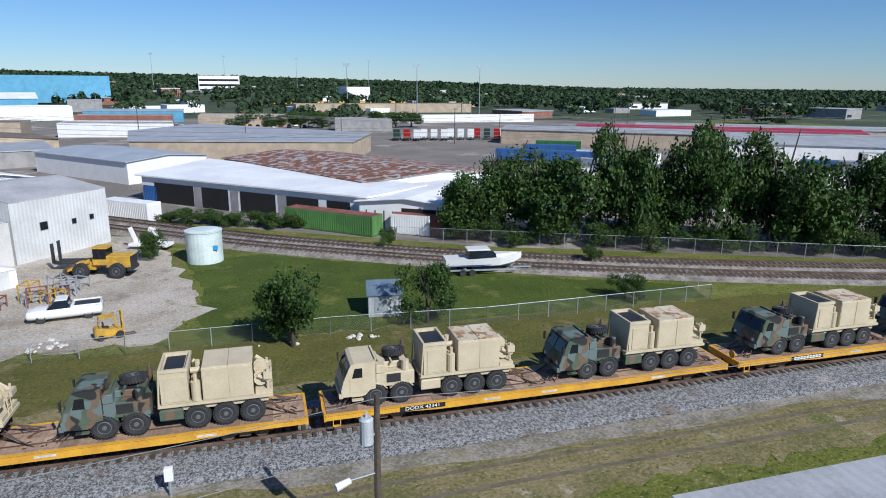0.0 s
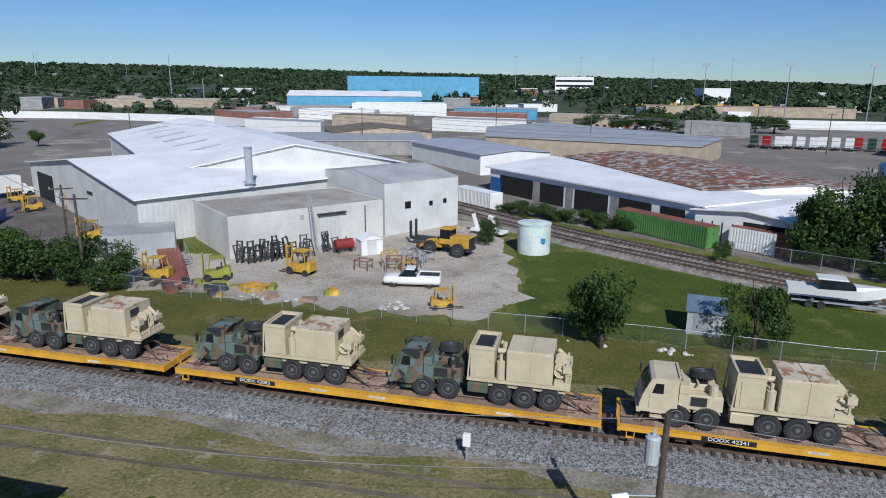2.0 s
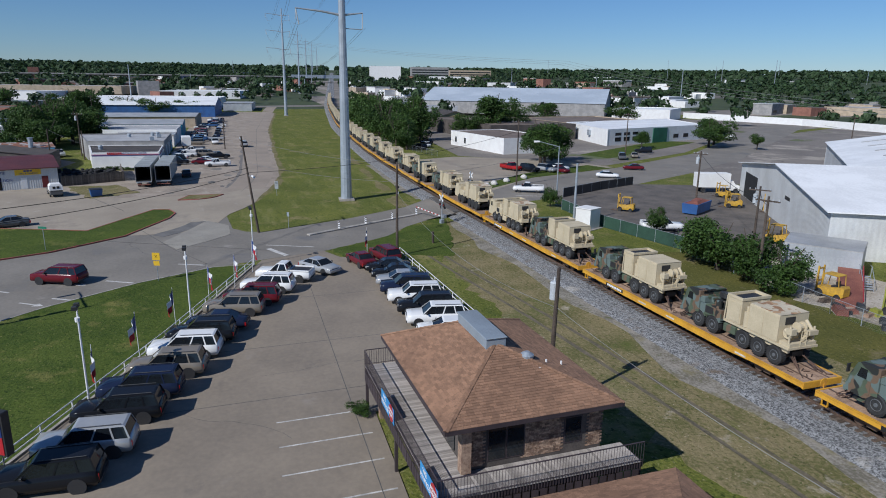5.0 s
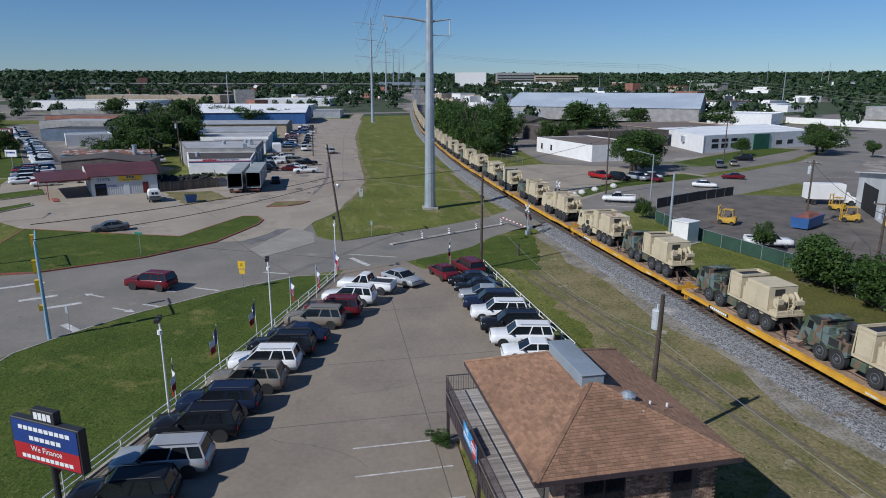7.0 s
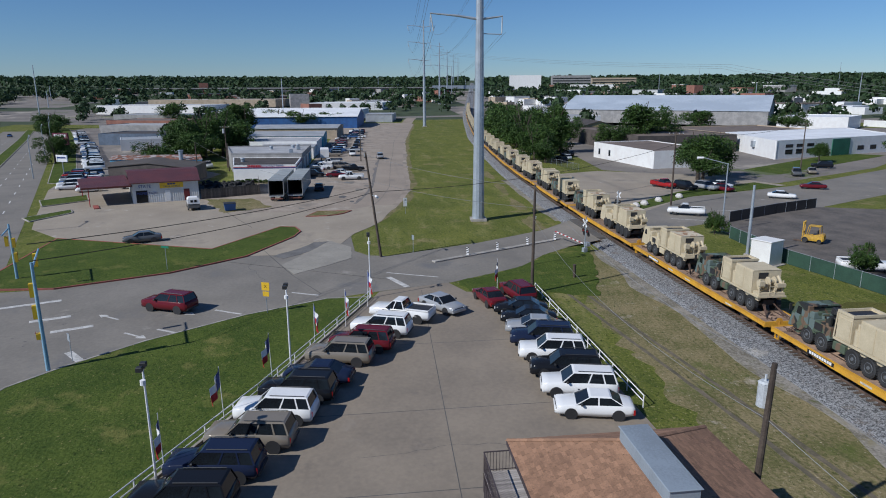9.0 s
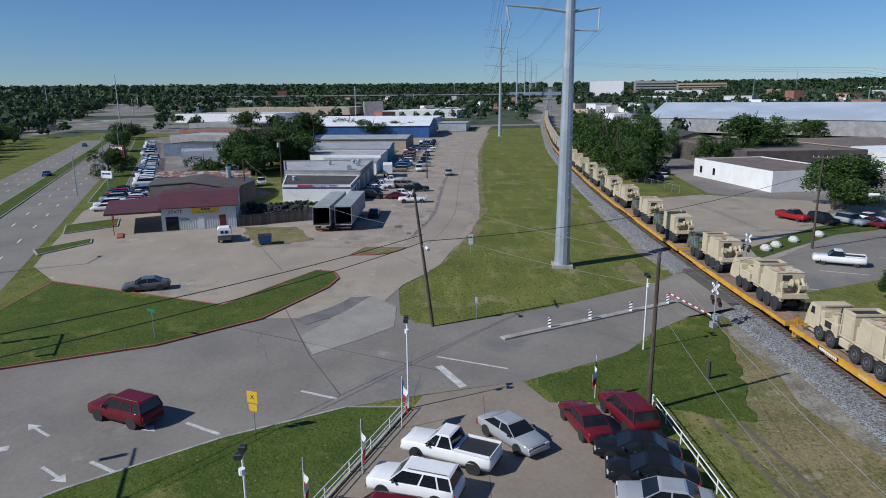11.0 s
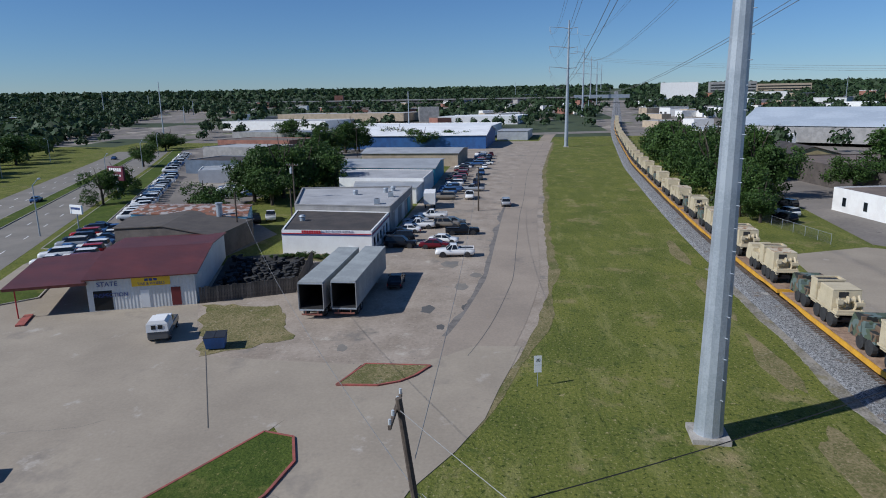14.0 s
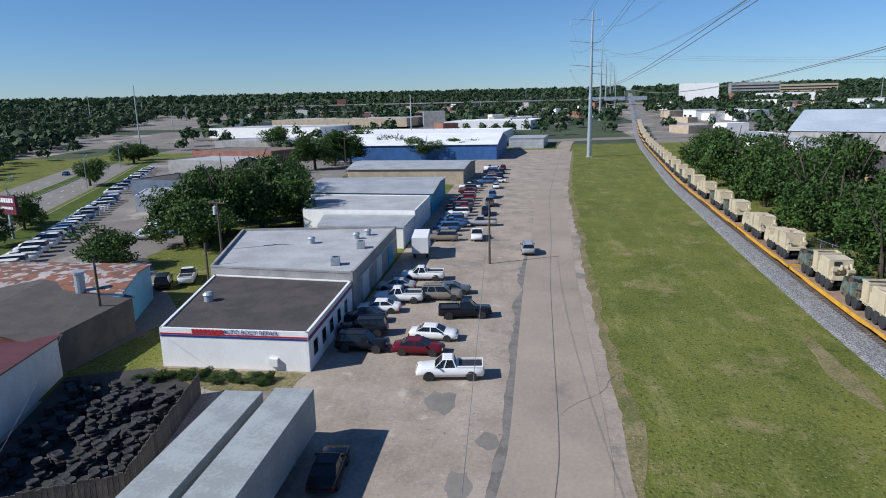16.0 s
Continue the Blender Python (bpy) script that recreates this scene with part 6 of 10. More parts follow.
part("dome", Shape().tube((0, 0, 0.0), (0, 0, 0.35), 0.3, 0.34, n=12).tube((0, 0, 0.35), (0, 0, 0.5), 0.34, 0.12, n=12), STEEL, tv)
for x, y, z in ((-23.6, 14.3, 6.3), (-22.9, 13.6, 6.3), (-23.9, 15.3, 5.95)):
    single("vent_pipe", Shape().tube((0, 0, -0.2), (0, 0, 0.3), 0.05, n=8), SIGNWHITE, "white vent pipe on the shingle roof", "vent pipe", pose(x, y, z))
# banners on the balcony
for m, w in ((pose(-27.6, by0 - 0.05, BZ + 0.25, 90, 0, 0), 2.6), (pose(bx1 - 1.0, by0 - 0.05, BZ + 0.2, 90, 0, 0), 2.4)):
    bn = thing("banner", "blue sales banner with a red oval hung on the railing", "banner", m)
    part("cloth", Shape().box(-w / 2, -0.42, 0, w / 2, 0.42, 0.02), SIGNCYAN, bn)
    part("oval", Shape().tube((w * 0.29, 0, 0.02), (w * 0.29, 0, 0.03), 0.46, n=24), SIGNRED, bn)
    writing("WE", 0.36, SIGNWHITE, bn, pose(-w * 0.22, 0.2, 0.03))
    writing("FINANCE", 0.34, SIGNWHITE, bn, pose(-w * 0.2, -0.17, 0.03))
    writing("BAD/NO\nCREDIT?", 0.22, SIGNWHITE, bn, pose(w * 0.29, 0.02, 0.04))
# neighbouring roof and shed roof
nb = thing("neighbour_house", "low house with a brown hipped shingle roof", "house", pose(0, 0, 0))
N0 = [(-18.6, 6.4, 3.0), (-8.0, 6.4, 3.0), (-8.0, 18.3, 3.0), (-18.6, 18.3, 3.0)]
part("wall", Shape().box(-18, 7, -0.1, -8.6, 17.7, 3.0), BRICK, nb)
part("roof_deck", Shape().face(N0[0], N0[1], (-13.3, 10.5, 4.7), (-13.3, 10.5, 4.7)).face(N0[1], N0[2], (-13.3, 14.5, 4.7), (-13.3, 10.5, 4.7)).face(N0[2], N0[3], (-13.3, 14.5, 4.7)).face(N0[3], N0[0], (-13.3, 10.5, 4.7), (-13.3, 14.5, 4.7)), DARKWALL, nb)
shingles(N0[0], N0[1], (-13.3, 10.5, 4.7), (-13.3, 10.5, 4.7), nb)
shingles(N0[1], N0[2], (-13.3, 14.5, 4.7), (-13.3, 10.5, 4.7), nb)
shingles(N0[2], N0[3], (-13.3, 14.5, 4.7), (-13.3, 14.5, 4.7), nb)
shingles(N0[3], N0[0], (-13.3, 10.5, 4.7), (-13.3, 14.5, 4.7), nb)
building("metal_roof_shed", "long shed with a pale ribbed metal roof", [(14.5, 8), (40, 8), (40, 19.2), (15.5, 19.2)], 3.4, WHITE, GREYROOF, overhang=0.3)

# ---- road vehicles ----
CW = wheel_mesh(0.36, 0.24).mesh("tyre")
CW.materials.append(RUBBER)
CR = rim_mesh(0.36, 0.24).mesh("rim")
CR.materials.append(RIM)


def ring(x, hw, z0, z1, tuck=0.06, crown=0.05):
    return [(x, -hw + tuck, z0), (x, -hw, z0 + (z1 - z0) * 0.35), (x, -hw + 0.03, z1 - crown), (x, -hw + 0.12, z1), (x, hw - 0.12, z1), (x, hw - 0.03, z1 - crown), (x, hw, z0 + (z1 - z0) * 0.35), (x, hw - tuck, z0)]


KINDS = {
    # body stations (x, half width, bottom, top), greenhouse (x, z) of base front, roof front, roof rear, base rear, roof height, wheels, wheel radius scale
    "suv": ([(-2.45, 0.82, 0.45, 0.85), (-2.4, 0.9, 0.36, 1.02), (-1.1, 0.95, 0.3, 1.12), (0.5, 0.96, 0.3, 1.15), (2.3, 0.94, 0.34, 1.15), (2.42, 0.86, 0.45, 1.0)], (-1.15, -0.45, 2.1, 2.32), 1.78, (-1.5, 1.45), 1.0),
    "sedan": ([(-2.35, 0.75, 0.4, 0.68), (-2.25, 0.86, 0.3, 0.82), (-1.1, 0.9, 0.24, 0.95), (0.6, 0.91, 0.24, 0.98), (1.7, 0.89, 0.28, 1.0), (2.3, 0.84, 0.36, 0.9), (2.36, 0.76, 0.45, 0.8)], (-1.15, -0.35, 0.95, 1.75), 1.44, (-1.42, 1.4), 0.9),
    "pickup": ([(-2.8, 0.84, 0.5, 0.9), (-2.7, 0.93, 0.42, 1.06), (-1.3, 0.97, 0.36, 1.15), (0.55, 0.98, 0.36, 1.18), (0.6, 0.98, 0.36, 1.18), (2.7, 0.97, 0.4, 1.16), (2.78, 0.92, 0.5, 1.1)], (-1.3, -0.6, 0.25, 0.5), 1.85, (-1.75, 1.75), 1.06),
    "van": ([(-2.5, 0.85, 0.45, 0.9), (-2.4, 0.94, 0.36, 1.1), (-1.5, 0.98, 0.3, 1.25), (2.4, 0.98, 0.32, 1.25), (2.5, 0.92, 0.4, 1.15)], (-1.6, -0.9, 2.3, 2.42), 2.0, (-1.55, 1.5), 1.0),
}


def eased(st):
    """More stations between those given, drawn in at the two ends so that the corners round off."""
    out = []
    for a, b in zip(st, st[1:]):
        n = 3 if b[0] - a[0] > 0.5 else 2
        out += [tuple(p + (q - p) * i / n for p, q in zip(a, b)) for i in range(n)]
    out.append(st[-1])
    f, r = out[0], out[-1]
    return [(f[0] - 0.07, f[1] - 0.12, f[2] + 0.05, f[3] - 0.07)] + out + [(r[0] + 0.06, r[1] - 0.1, r[2] + 0.05, r[3] - 0.07)]


def car(kind):
    st, gh, roof_z, axles, ws = KINDS[kind]
    root = thing(kind if kind != "sedan" else "sedan_car", "car", "car")
    body = part("body", Shape().loft([ring(*s) for s in eased(st)]), CAR["white"], root, smooth=True)
    zb = st[2][3] - 0.02
    hw = st[2][1] - 0.06
    tw = hw - 0.16
    b0, r0_, r1_, b1 = gh
    zr = roof_z - 0.06
    base = [(b0, -hw, zb), (b0, hw, zb), (b1, hw, zb), (b1, -hw, zb)]
    top = [(r0_, -tw, zr), (r0_, tw, zr), (r1_, tw, zr), (r1_, -tw, zr)]
    part("glazing", Shape().loft([base, top]), GLASSY, root)
    part("roof", Shape().loft([[(r0_ - 0.04, -tw - 0.02, zr), (r0_ - 0.04, tw + 0.02, zr), (r1_ + 0.04, tw + 0.02, zr), (r1_ + 0.04, -tw - 0.02, zr)], [(r0_ + 0.1, -tw + 0.12, roof_z), (r0_ + 0.1, tw - 0.12, roof_z), (r1_ - 0.08, tw - 0.12, roof_z), (r1_ - 0.08, -tw + 0.12, roof_z)]]), CAR["white"], root)
    pil = [(b0, r0_), (b1, r1_), ((b0 + b1) / 2 - 0.1, (r0_ + r1_) / 2 - 0.1)] + ([(b1 - 0.75, r1_ - 0.7)] if kind in ("suv", "van") else [])
    for xb, xt in pil:
        for s in (-1, 1):
            part("pillar", Shape().loft([[(xb - 0.05, s * hw - 0.02, zb), (xb + 0.05, s * hw - 0.02, zb), (xb + 0.05, s * hw + 0.012, zb), (xb - 0.05, s * hw + 0.012, zb)], [(xt - 0.04, s * tw - 0.02, zr), (xt + 0.04, s * tw - 0.02, zr), (xt + 0.04, s * tw + 0.012, zr), (xt - 0.04, s * tw + 0.012, zr)]]), CAR["white"], root)
    xf, xr = st[0][0], st[-1][0]
    hz = st[1][3] - 0.22
    for s in (-1, 1):
        part("headlight", Shape().box(xf - 0.01, s * 0.66 - 0.15, hz, xf + 0.14, s * 0.66 + 0.15, hz + 0.16, 0.02), LAMPGLASS, root)
        part("tail_light", Shape().box(xr - 0.1, s * 0.78 - 0.07, st[-1][3] - 0.4, xr + 0.02, s * 0.78 + 0.07, st[-1][3] - 0.06, 0.02), REDLAMP, root)
        part("mirror", Shape().box(b0 + 0.28, s * (hw + 0.14) - 0.09, zb + 0.02, b0 + 0.4, s * (hw + 0.14) + 0.09, zb + 0.17, 0.02), PLASTIC, root)
        for x in axles:
            w = part("wheel", CW, RUBBER, root, at=pose(x, s * (st[2][1] - 0.14), 0.36 * ws) @ Matrix.Diagonal((ws, 1, ws, 1)))
            part("rim", CR, RIM, w)
            part("wheel_arch", Shape().tube((x, s * (st[2][1] - 0.2), 0.38 * ws), (x, s * (st[2][1] + 0.004), 0.38 * ws), 0.43 * ws, n=14), PLASTIC, root)
    part("grille", Shape().box(xf - 0.015, -0.48, hz - 0.04, xf + 0.05, 0.48, hz + 0.12), PLASTIC, root)
    part("front_bumper", Shape().box(xf - 0.06, -0.8, st[0][2] - 0.06, xf + 0.1, 0.8, st[0][2] + 0.14, 0.03), PLASTIC if kind == "suv" else CAR["white"], root)
    part("rear_bumper", Shape().box(xr - 0.1, -0.8, st[-1][2] - 0.06, xr + 0.07, 0.8, st[-1][2] + 0.14, 0.03), PLASTIC, root)
    if kind == "suv":
        for s in (-1, 1):
            part("roof_rack", Shape().path([(r0_ + 0.3, s * (tw - 0.1), roof_z + 0.05), (r1_ - 0.15, s * (tw - 0.1), roof_z + 0.05)], 0.025), PLASTIC, root)
    if kind == "pickup":
        part("bed", Shape().box(0.72, -0.8, 1.175, 2.66, 0.8, 1.19), PLASTIC, root)
        for s in (-1, 1):
            part("bed_rail", Shape().box(0.6, s * 0.9 - 0.07, 1.16, 2.74, s * 0.9 + 0.07, 1.3, 0.02), CAR["white"], root)
        part("tailgate", Shape().box(2.7, -0.86, 0.8, 2.77, 0.86, 1.3, 0.015), CAR["white"], root)
    return root


PROTO = {k: car(k) for k in KINDS}
CAXLE = Shape().tube((0, -0.95, 0), (0, -0.7, 0), 0.36, n=12).tube((0, 0.7, 0), (0, 0.95, 0), 0.36, n=12).tube((0, -0.7, 0), (0, 0.7, 0), 0.08).mesh("axle")
CAXLE.materials.append(RUBBER)
PROTO_MID = {k: copy_thing(o, pose(0, 0, 0)) for k, o in PROTO.items()}
PROTO_FAR = {k: copy_thing(o, pose(0, 0, 0)) for k, o in PROTO.items()}
for o in PROTO_MID.values():
    thin(o, {"mirror", "grille", "front_bumper", "rear_bumper", "rim", "wheel_arch", "roof_rack", "headlight", "tail_light", "pillar"})
for o in PROTO_FAR.values():
    thin(o, {"mirror", "grille", "front_bumper", "rear_bumper", "rim", "wheel_arch", "roof_rack", "headlight", "tail_light", "pillar", "bed_rail", "tailgate", "wheel"})
    for x in (-1.5, 1.5):
        part("axle", CAXLE, RUBBER, o, at=pose(x, 0, 0.36))
NOUN = {"suv": "sport utility vehicle", "sedan": "saloon car", "pickup": "pickup truck", "van": "van"}


def park(kind, colour, x, y, ang, where, group="", z=0.03, s=1.0):
    far = 2 if (x < -225 or y < -60) else 1 if (x < -206 or y < -36 or y > 50) else 0
    ob = copy_thing((PROTO, PROTO_MID, PROTO_FAR)[far][kind], pose(x, y, z + rise(x, y), 0, 0, ang))
    ob.scale = (s, s, s)
    tagged(ob, f"{colour} {NOUN[kind]} {where}", "car", group)
    for o in ob.children:
        if o.data.materials and o.data.materials[0] == CAR["white"]:
            o.material_slots[0].link = "OBJECT"
            o.material_slots[0].material = CAR[colour]
    return ob


# dealer's rows
G = "cars on the sales lot"
row = [("suv", "silver", -33.2, -7.6), ("suv", "black", -36.6, -6.4), ("suv", "navy", -39.4, -5.5), ("suv", "tan", -42.2, -4.1), ("suv", "white", -45.1, -3.1), ("suv", "black", -47.7, -2.0), ("sedan", "navy", -50.1, -0.9), ("suv", "tan", -53.3, 0.5), ("suv", "maroon", -55.6, 2.1), ("suv", "white", -58.7, 3.7), ("pickup", "white", -62.0, 5.6)]
for k, (kd, c, x, y) in enumerate(row):
    park(kd, c, x, y, 84 - k * 1.2 if k < 9 else 70 - 6 * (k - 9), "parked along the lot's white rail fence", G, 0.06)
park("suv", "black", -30.4, -8.8, 85, "parked along the lot's white rail fence", G, 0.06)
row = [("sedan", "white", -43.2, 16.2), ("suv", "white", -46.0, 16.2), ("suv", "black", -48.8, 16.2), ("suv", "white", -51.8, 16.1), ("suv", "navy", -54.6, 16.1), ("sedan", "silver", -57.2, 16.2), ("sedan", "black", -59.6, 16.3), ("sedan", "black", -62.0, 16.2), ("suv", "navy", -53.2, 16.3)]
for kd, c, x, y in row[:8]:
    park(kd, c, x, y, 77, "backed up to the lot's edge", G, 0.06)
park("sedan", "maroon", -65.4, 14.0, 12, "parked at the lot's entrance", G, 0.06)
park("suv", "maroon", -66.3, 16.9, 12, "parked at the lot's entrance", G, 0.06)
park("sedan", "silver", -64.0, 9.3, 215, "standing in the lot's entrance", G, 0.06)
# traffic
park("suv", "maroon", -67.4, -15.4, 66, "driving along the street", "", 0.02)
park("pickup", "white", -104.8, 53.6, 63, "waiting at the crossing", "", 0.03)
park("sedan", "white", -117.6, 78.6, 240, "driving along the street", "", 0.03)
park("sedan", "maroon", -127.5, 92.0, 60, "driving along the street", "", 0.03)
park("sedan", "grey", -97.0, -27.0, 108, "crossing the concrete forecourt", "", 0.03)
park("suv", "silver", -203.0, 7.6, 2, "driving along the frontage lane", "", 0.04)
park("sedan", "blue", -210, -104, 22, "driving along the avenue", "", 0.02)
park("suv", "grey", -165, -105, 202, "driving along the avenue", "", 0.02)
park("sedan", "blue", -330, -157, 22, "driving along the avenue", "", 0.02)
# body-shop rows
G = "cars at the body shop"
for kd, c, x, y, a in (("pickup", "white", -156.4, -0.2, 4), ("sedan", "maroon", -161.6, -3.6, 178), ("sedan", "white", -165.4, -2.6, 176), ("suv", "black", -162.2, -9.0, 178), ("suv", "black", -166.3, -9.8, 5), ("pickup", "black", -172.2, 0.0, 186), ("suv", "tan", -178.6, -3.2, 182), ("pickup", "white", -177.4, -8.0, 3), ("sedan", "white", -173.6, -9.6, 3), ("sedan", "black", -170.2, -10.6, 4), ("sedan", "silver", -182.5, -9.2, 3), ("pickup", "white", -187.2, -6.5, 3), ("sedan", "black", -141.0, -6.4, -88), ("sedan", "grey", -181.0, -2.2, 184)):
    park(kd, c, x, y, a + 90, "parked outside the body shop", G)
rg = random.Random(3)
tones = ["white", "white", "silver", "black", "grey", "red", "navy", "white", "blue", "tan", "maroon"]
G = "cars along the frontage lane"
for i in range(30):
    x = -212 - i * 4.1 - (6 if i > 12 else 0)
    park(rg.choice(["sedan", "suv", "suv", "pickup"]), rg.choice(tones), x, -6.2 + 0.012 * (-212 - x) + rg.uniform(-0.5, 0.5) + (x < -290) * 4, 92 + rg.uniform(-5, 5), "parked before the lane's workshops", G)
    if i % 3 == 0:
        park(rg.choice(["sedan", "suv", "pickup"]), rg.choice(tones), x - 1.5, -0.6 + 0.03 * (-212 - x), rg.choice([90, 4, 182]), "parked before the lane's workshops", G)
# used-car rows by the avenue
G = "cars in the used-car rows"
def car_row(p, q, n, ang, colours, kinds):
    p, q = Vector(p), Vector(q)
    for i in range(n):
        c = p.lerp(q, i / max(1, n - 1))
        park(rg.choice(kinds), rg.choice(colours), c.x, c.y, ang + rg.uniform(-3, 3), "parked in a used-car row", G)
pale = ["white", "white", "white", "silver", "blue"]
car_row((-186, -66.5), (-262, -97), 24, 112, pale, ["pickup", "suv", "van", "pickup"])
car_row((-275, -104), (-345, -133), 17, 112, pale, ["pickup", "van", "van", "suv"])
car_row((-150, -58), (-176, -67), 8, 112, tones, ["sedan", "suv"])
car_row((-146, -52.5), (-172, -61.5), 9, 112, tones, ["sedan", "suv"])
car_row((-150, -45.5), (-166, -51.5), 6, 112, tones, ["sedan", "suv", "pickup"])
car_row((-214, -60), (-232, -66), 8, 112, pale, ["sedan"])
car_row((-218, -55), (-236, -61), 8, 112, pale, ["sedan"])
car_row((-178, -44), (-186, -38), 4, 20, ["white", "silver", "black"], ["pickup", "suv"])
car_row((-255, -30), (-300, -45), 12, 100, tones, ["sedan", "suv"])
# north-side lots
G = "cars in the north lots"
for kd, c, x, y, a in (("pickup", "red", -134, 63.5, 200), ("suv", "black", -130.5, 66.5, 200), ("suv", "silver", -129.5, 70.5, 200), ("sedan", "white", -132, 75, 200), ("sedan", "maroon", -127.8, 72.8, 200), ("suv", "grey", -147, 102, 150), ("sedan", "tan", -150, 108, 150), ("suv", "black", -160, 118, 60), ("pickup", "white", -196, 178, 60), ("pickup", "white", -200, 184, 60), ("suv", "white", -190, 60, 20), ("suv", "black", -184, 57, 20), ("suv", "black", -200, 64, 20), ("pickup", "white", -70.6, 57.0, 250)):
    park(kd, c, x, y, a, "parked on the north side of the railway", G)
for i in range(26):
    park(rg.choice(["sedan", "suv", "van"]), rg.choice(tones), -70 + i * 3.4 + (18 if i > 12 else 0), 306 + (i % 2) * 9, 90, "parked in the far yards", G)
park("pickup", "white", -16.2, 59.0, 8, "parked on the pale gravel yard", "", 0.04)
for o in [*PROTO.values(), *PROTO_MID.values(), *PROTO_FAR.values()]:
    for c in list(o.children_recursive) + [o]:
        bpy.data.objects.remove(c)

# ---- garages and shops by the lane ----
ip = [(-129.3, -38.6), (-132.6, -27.9), (-155, -34), (-151, -46.5)]
b = building("inspection_garage", "white metal inspection garage with a dark red roof", ip, 3.6, WHITERIBY, REDROOF, ridge=0.9, ridge_along=0, overhang=0.35)
E0, E1 = (-129.3, -38.6), (-132.6, -27.9)
def facade(root, p, q, s, z, text, size, material, name="sign_lettering"):
    p, q = Vector(p), Vector(q)
    d = (q - p).normalized()
    nn = Vector((d.y, -d.x))
    c = p + d * s + nn * 0.06
    m = Matrix(((d.x, 0, nn.x, c.x), (d.y, 0, nn.y, c.y), (0, 1, 0, z), (0, 0, 0, 1)))
    if text:
        writing(text, size, material, root, m, name)
    return m
F0, F1 = E1, E0
p, q = (Vector(E0), Vector(E1))
def fside(p, q):
    """Keep the facing side to the east."""
    d = (Vector(q) - Vector(p)).normalized()
    return (p, q) if d.y > 0 else (q, p)
a, c = fside(E0, E1)
facade(b, a, c, 2.1, 3.0, "STATE", 0.75, SIGNBLUE)
facade(b, a, c, 2.4, 1.75, "INSPECTION", 0.62, SIGNBLUE)
on_wall(b, "sign_board", a, c, 4.6, 4.0, 2.55, 0.95, SIGNYELLOW, 0.05, "yellow sign board")
facade(b, a, c, 6.6, 2.8, "TIRE & WHEELS", 0.42, SIGNBLUE).translation
bars(b, SIGNBLUE, facade(b, a, c, 6.6, 3.25, "", 0, None) @ pose(0, 0, 0.0), 1.4, 0.28, 3)
on_wall(b, "door", a, c, 8.6, 1.0, 0.1, 2.1, mat("dark_red_door", (0.16, 0.02, 0.02), rough=0.6), 0.04)
on_wall(b, "door", a, c, 5.4, 0.9, 0.1, 2.0, WHITE, 0.03)
# garage doorway's inner shade, painted as a black panel on the wall
on_wall(b, "garage_opening", a, c, 0.6, 1.9, 0.1, 2.2, BLACK, 0.03)
can = thing("forecourt_canopy", "low dark red metal canopy on slim posts", "canopy", pose(0, 0, 0))
part("canopy_roof", Shape().prism([(-129, -38.4), (-126.2, -46), (-140, -52), (-145, -45)], 3.1, 3.4), REDROOF, can)
for x, y in ((-126.8, -45), (-139, -51)):
    part("post", Shape().tube((x, y, 0), (x, y, 3.1), 0.07), SIGNRED, can)
slab("pump_island", [(-124.2, -43.4), (-127.6, -44.9), (-127.9, -44.1), (-124.5, -42.6)], REDCURB, "red kerbed pump island", "kerb", 0.2)
building("grey_roof_garage", "low garage with a worn dark shingle roof", [(-153, -34.5), (-158.5, -53), (-172, -57), (-166.5, -34)], 3.6, DARKWALL, mat("dark_worn_shingle", (0.1, 0.085, 0.073), (0.065, 0.056, 0.05), rough=0.9, big=0.5, fine=6, amount=1.0), ridge=0.9, ridge_along=1, overhang=0.3)
building("rusty_long_store", "long blue-white store with a rust-streaked metal roof", [(-166, -34.8), (-168.5, -56), (-179, -58), (-178, -38.5)], 4.2, BLUEWALL, RUSTROOF, ridge=0.5, ridge_along=0, overhang=0.2)
tank2 = thing("roof_duct", "grey metal duct on the store roof", "duct", pose(-166.5, -39.5, 4.0))
part("duct", Shape().tube((0, 0, -0.5), (0, 0, 2.2), 0.5, n=12), STEEL, tank2)
part("cap", Shape().tube((0, 0, 2.2), (0, 0, 2.4), 0.62, n=12), STEEL, tank2)
# body shop
pr = [(-157.6, -26.2), (-156.8, -12.4), (-173.5, -12.6), (-176, -29.5)]
b = building("panel_beating_shop", "white body shop front with a dark tar roof and striped fascia", pr, 3.5, WHITE, TARROOF, parapet=0.12)
a, c = fside(pr[0], pr[1])
for z, mm in ((3.05, SIGNRED), (2.85, SIGNBLUE)):
    on_wall(b, "fascia_stripe", a, c, 0.05, 13.7, z, 0.13, mm, 0.05)
    on_wall(b, "fascia_stripe", pr[1], pr[2], 0.05, 16.6, z, 0.13, mm, 0.05)
facade(b, a, c, 8.6, 3.42, "AUTO BODY REPAIR", 0.55, SIGNBLUE)
bars(b, SIGNRED, facade(b, a, c, 4.6, 3.42, "", 0, None), 3.0, 0.4, 8)
on_wall(b, "air_conditioner", a, c, 10.2, 0.8, 0.5, 0.7, WHITE, 0.35)
for s in (1.4, 4.2, 7.0, 10, 13):
    window_on(b, pr[1], pr[2], s, 1.2, 1.0, 1.3)
pb = [(-173.5, -12.4), (-201, -12.2), (-199, -35.4), (-176.3, -30)]
b = building("repair_workshop", "pale flat-roofed workshop behind the body shop", pb, 4.3, GREYWALL, CLOTHROOF, parapet=0.12, trim=GREYWALL)
for s in (4, 12, 20):
    on_wall(b, "roller_door", pb[1], pb[0], s, 3.4, 0.1, 3.0, TEAL if s == 4 else WHITERIB, 0.04)
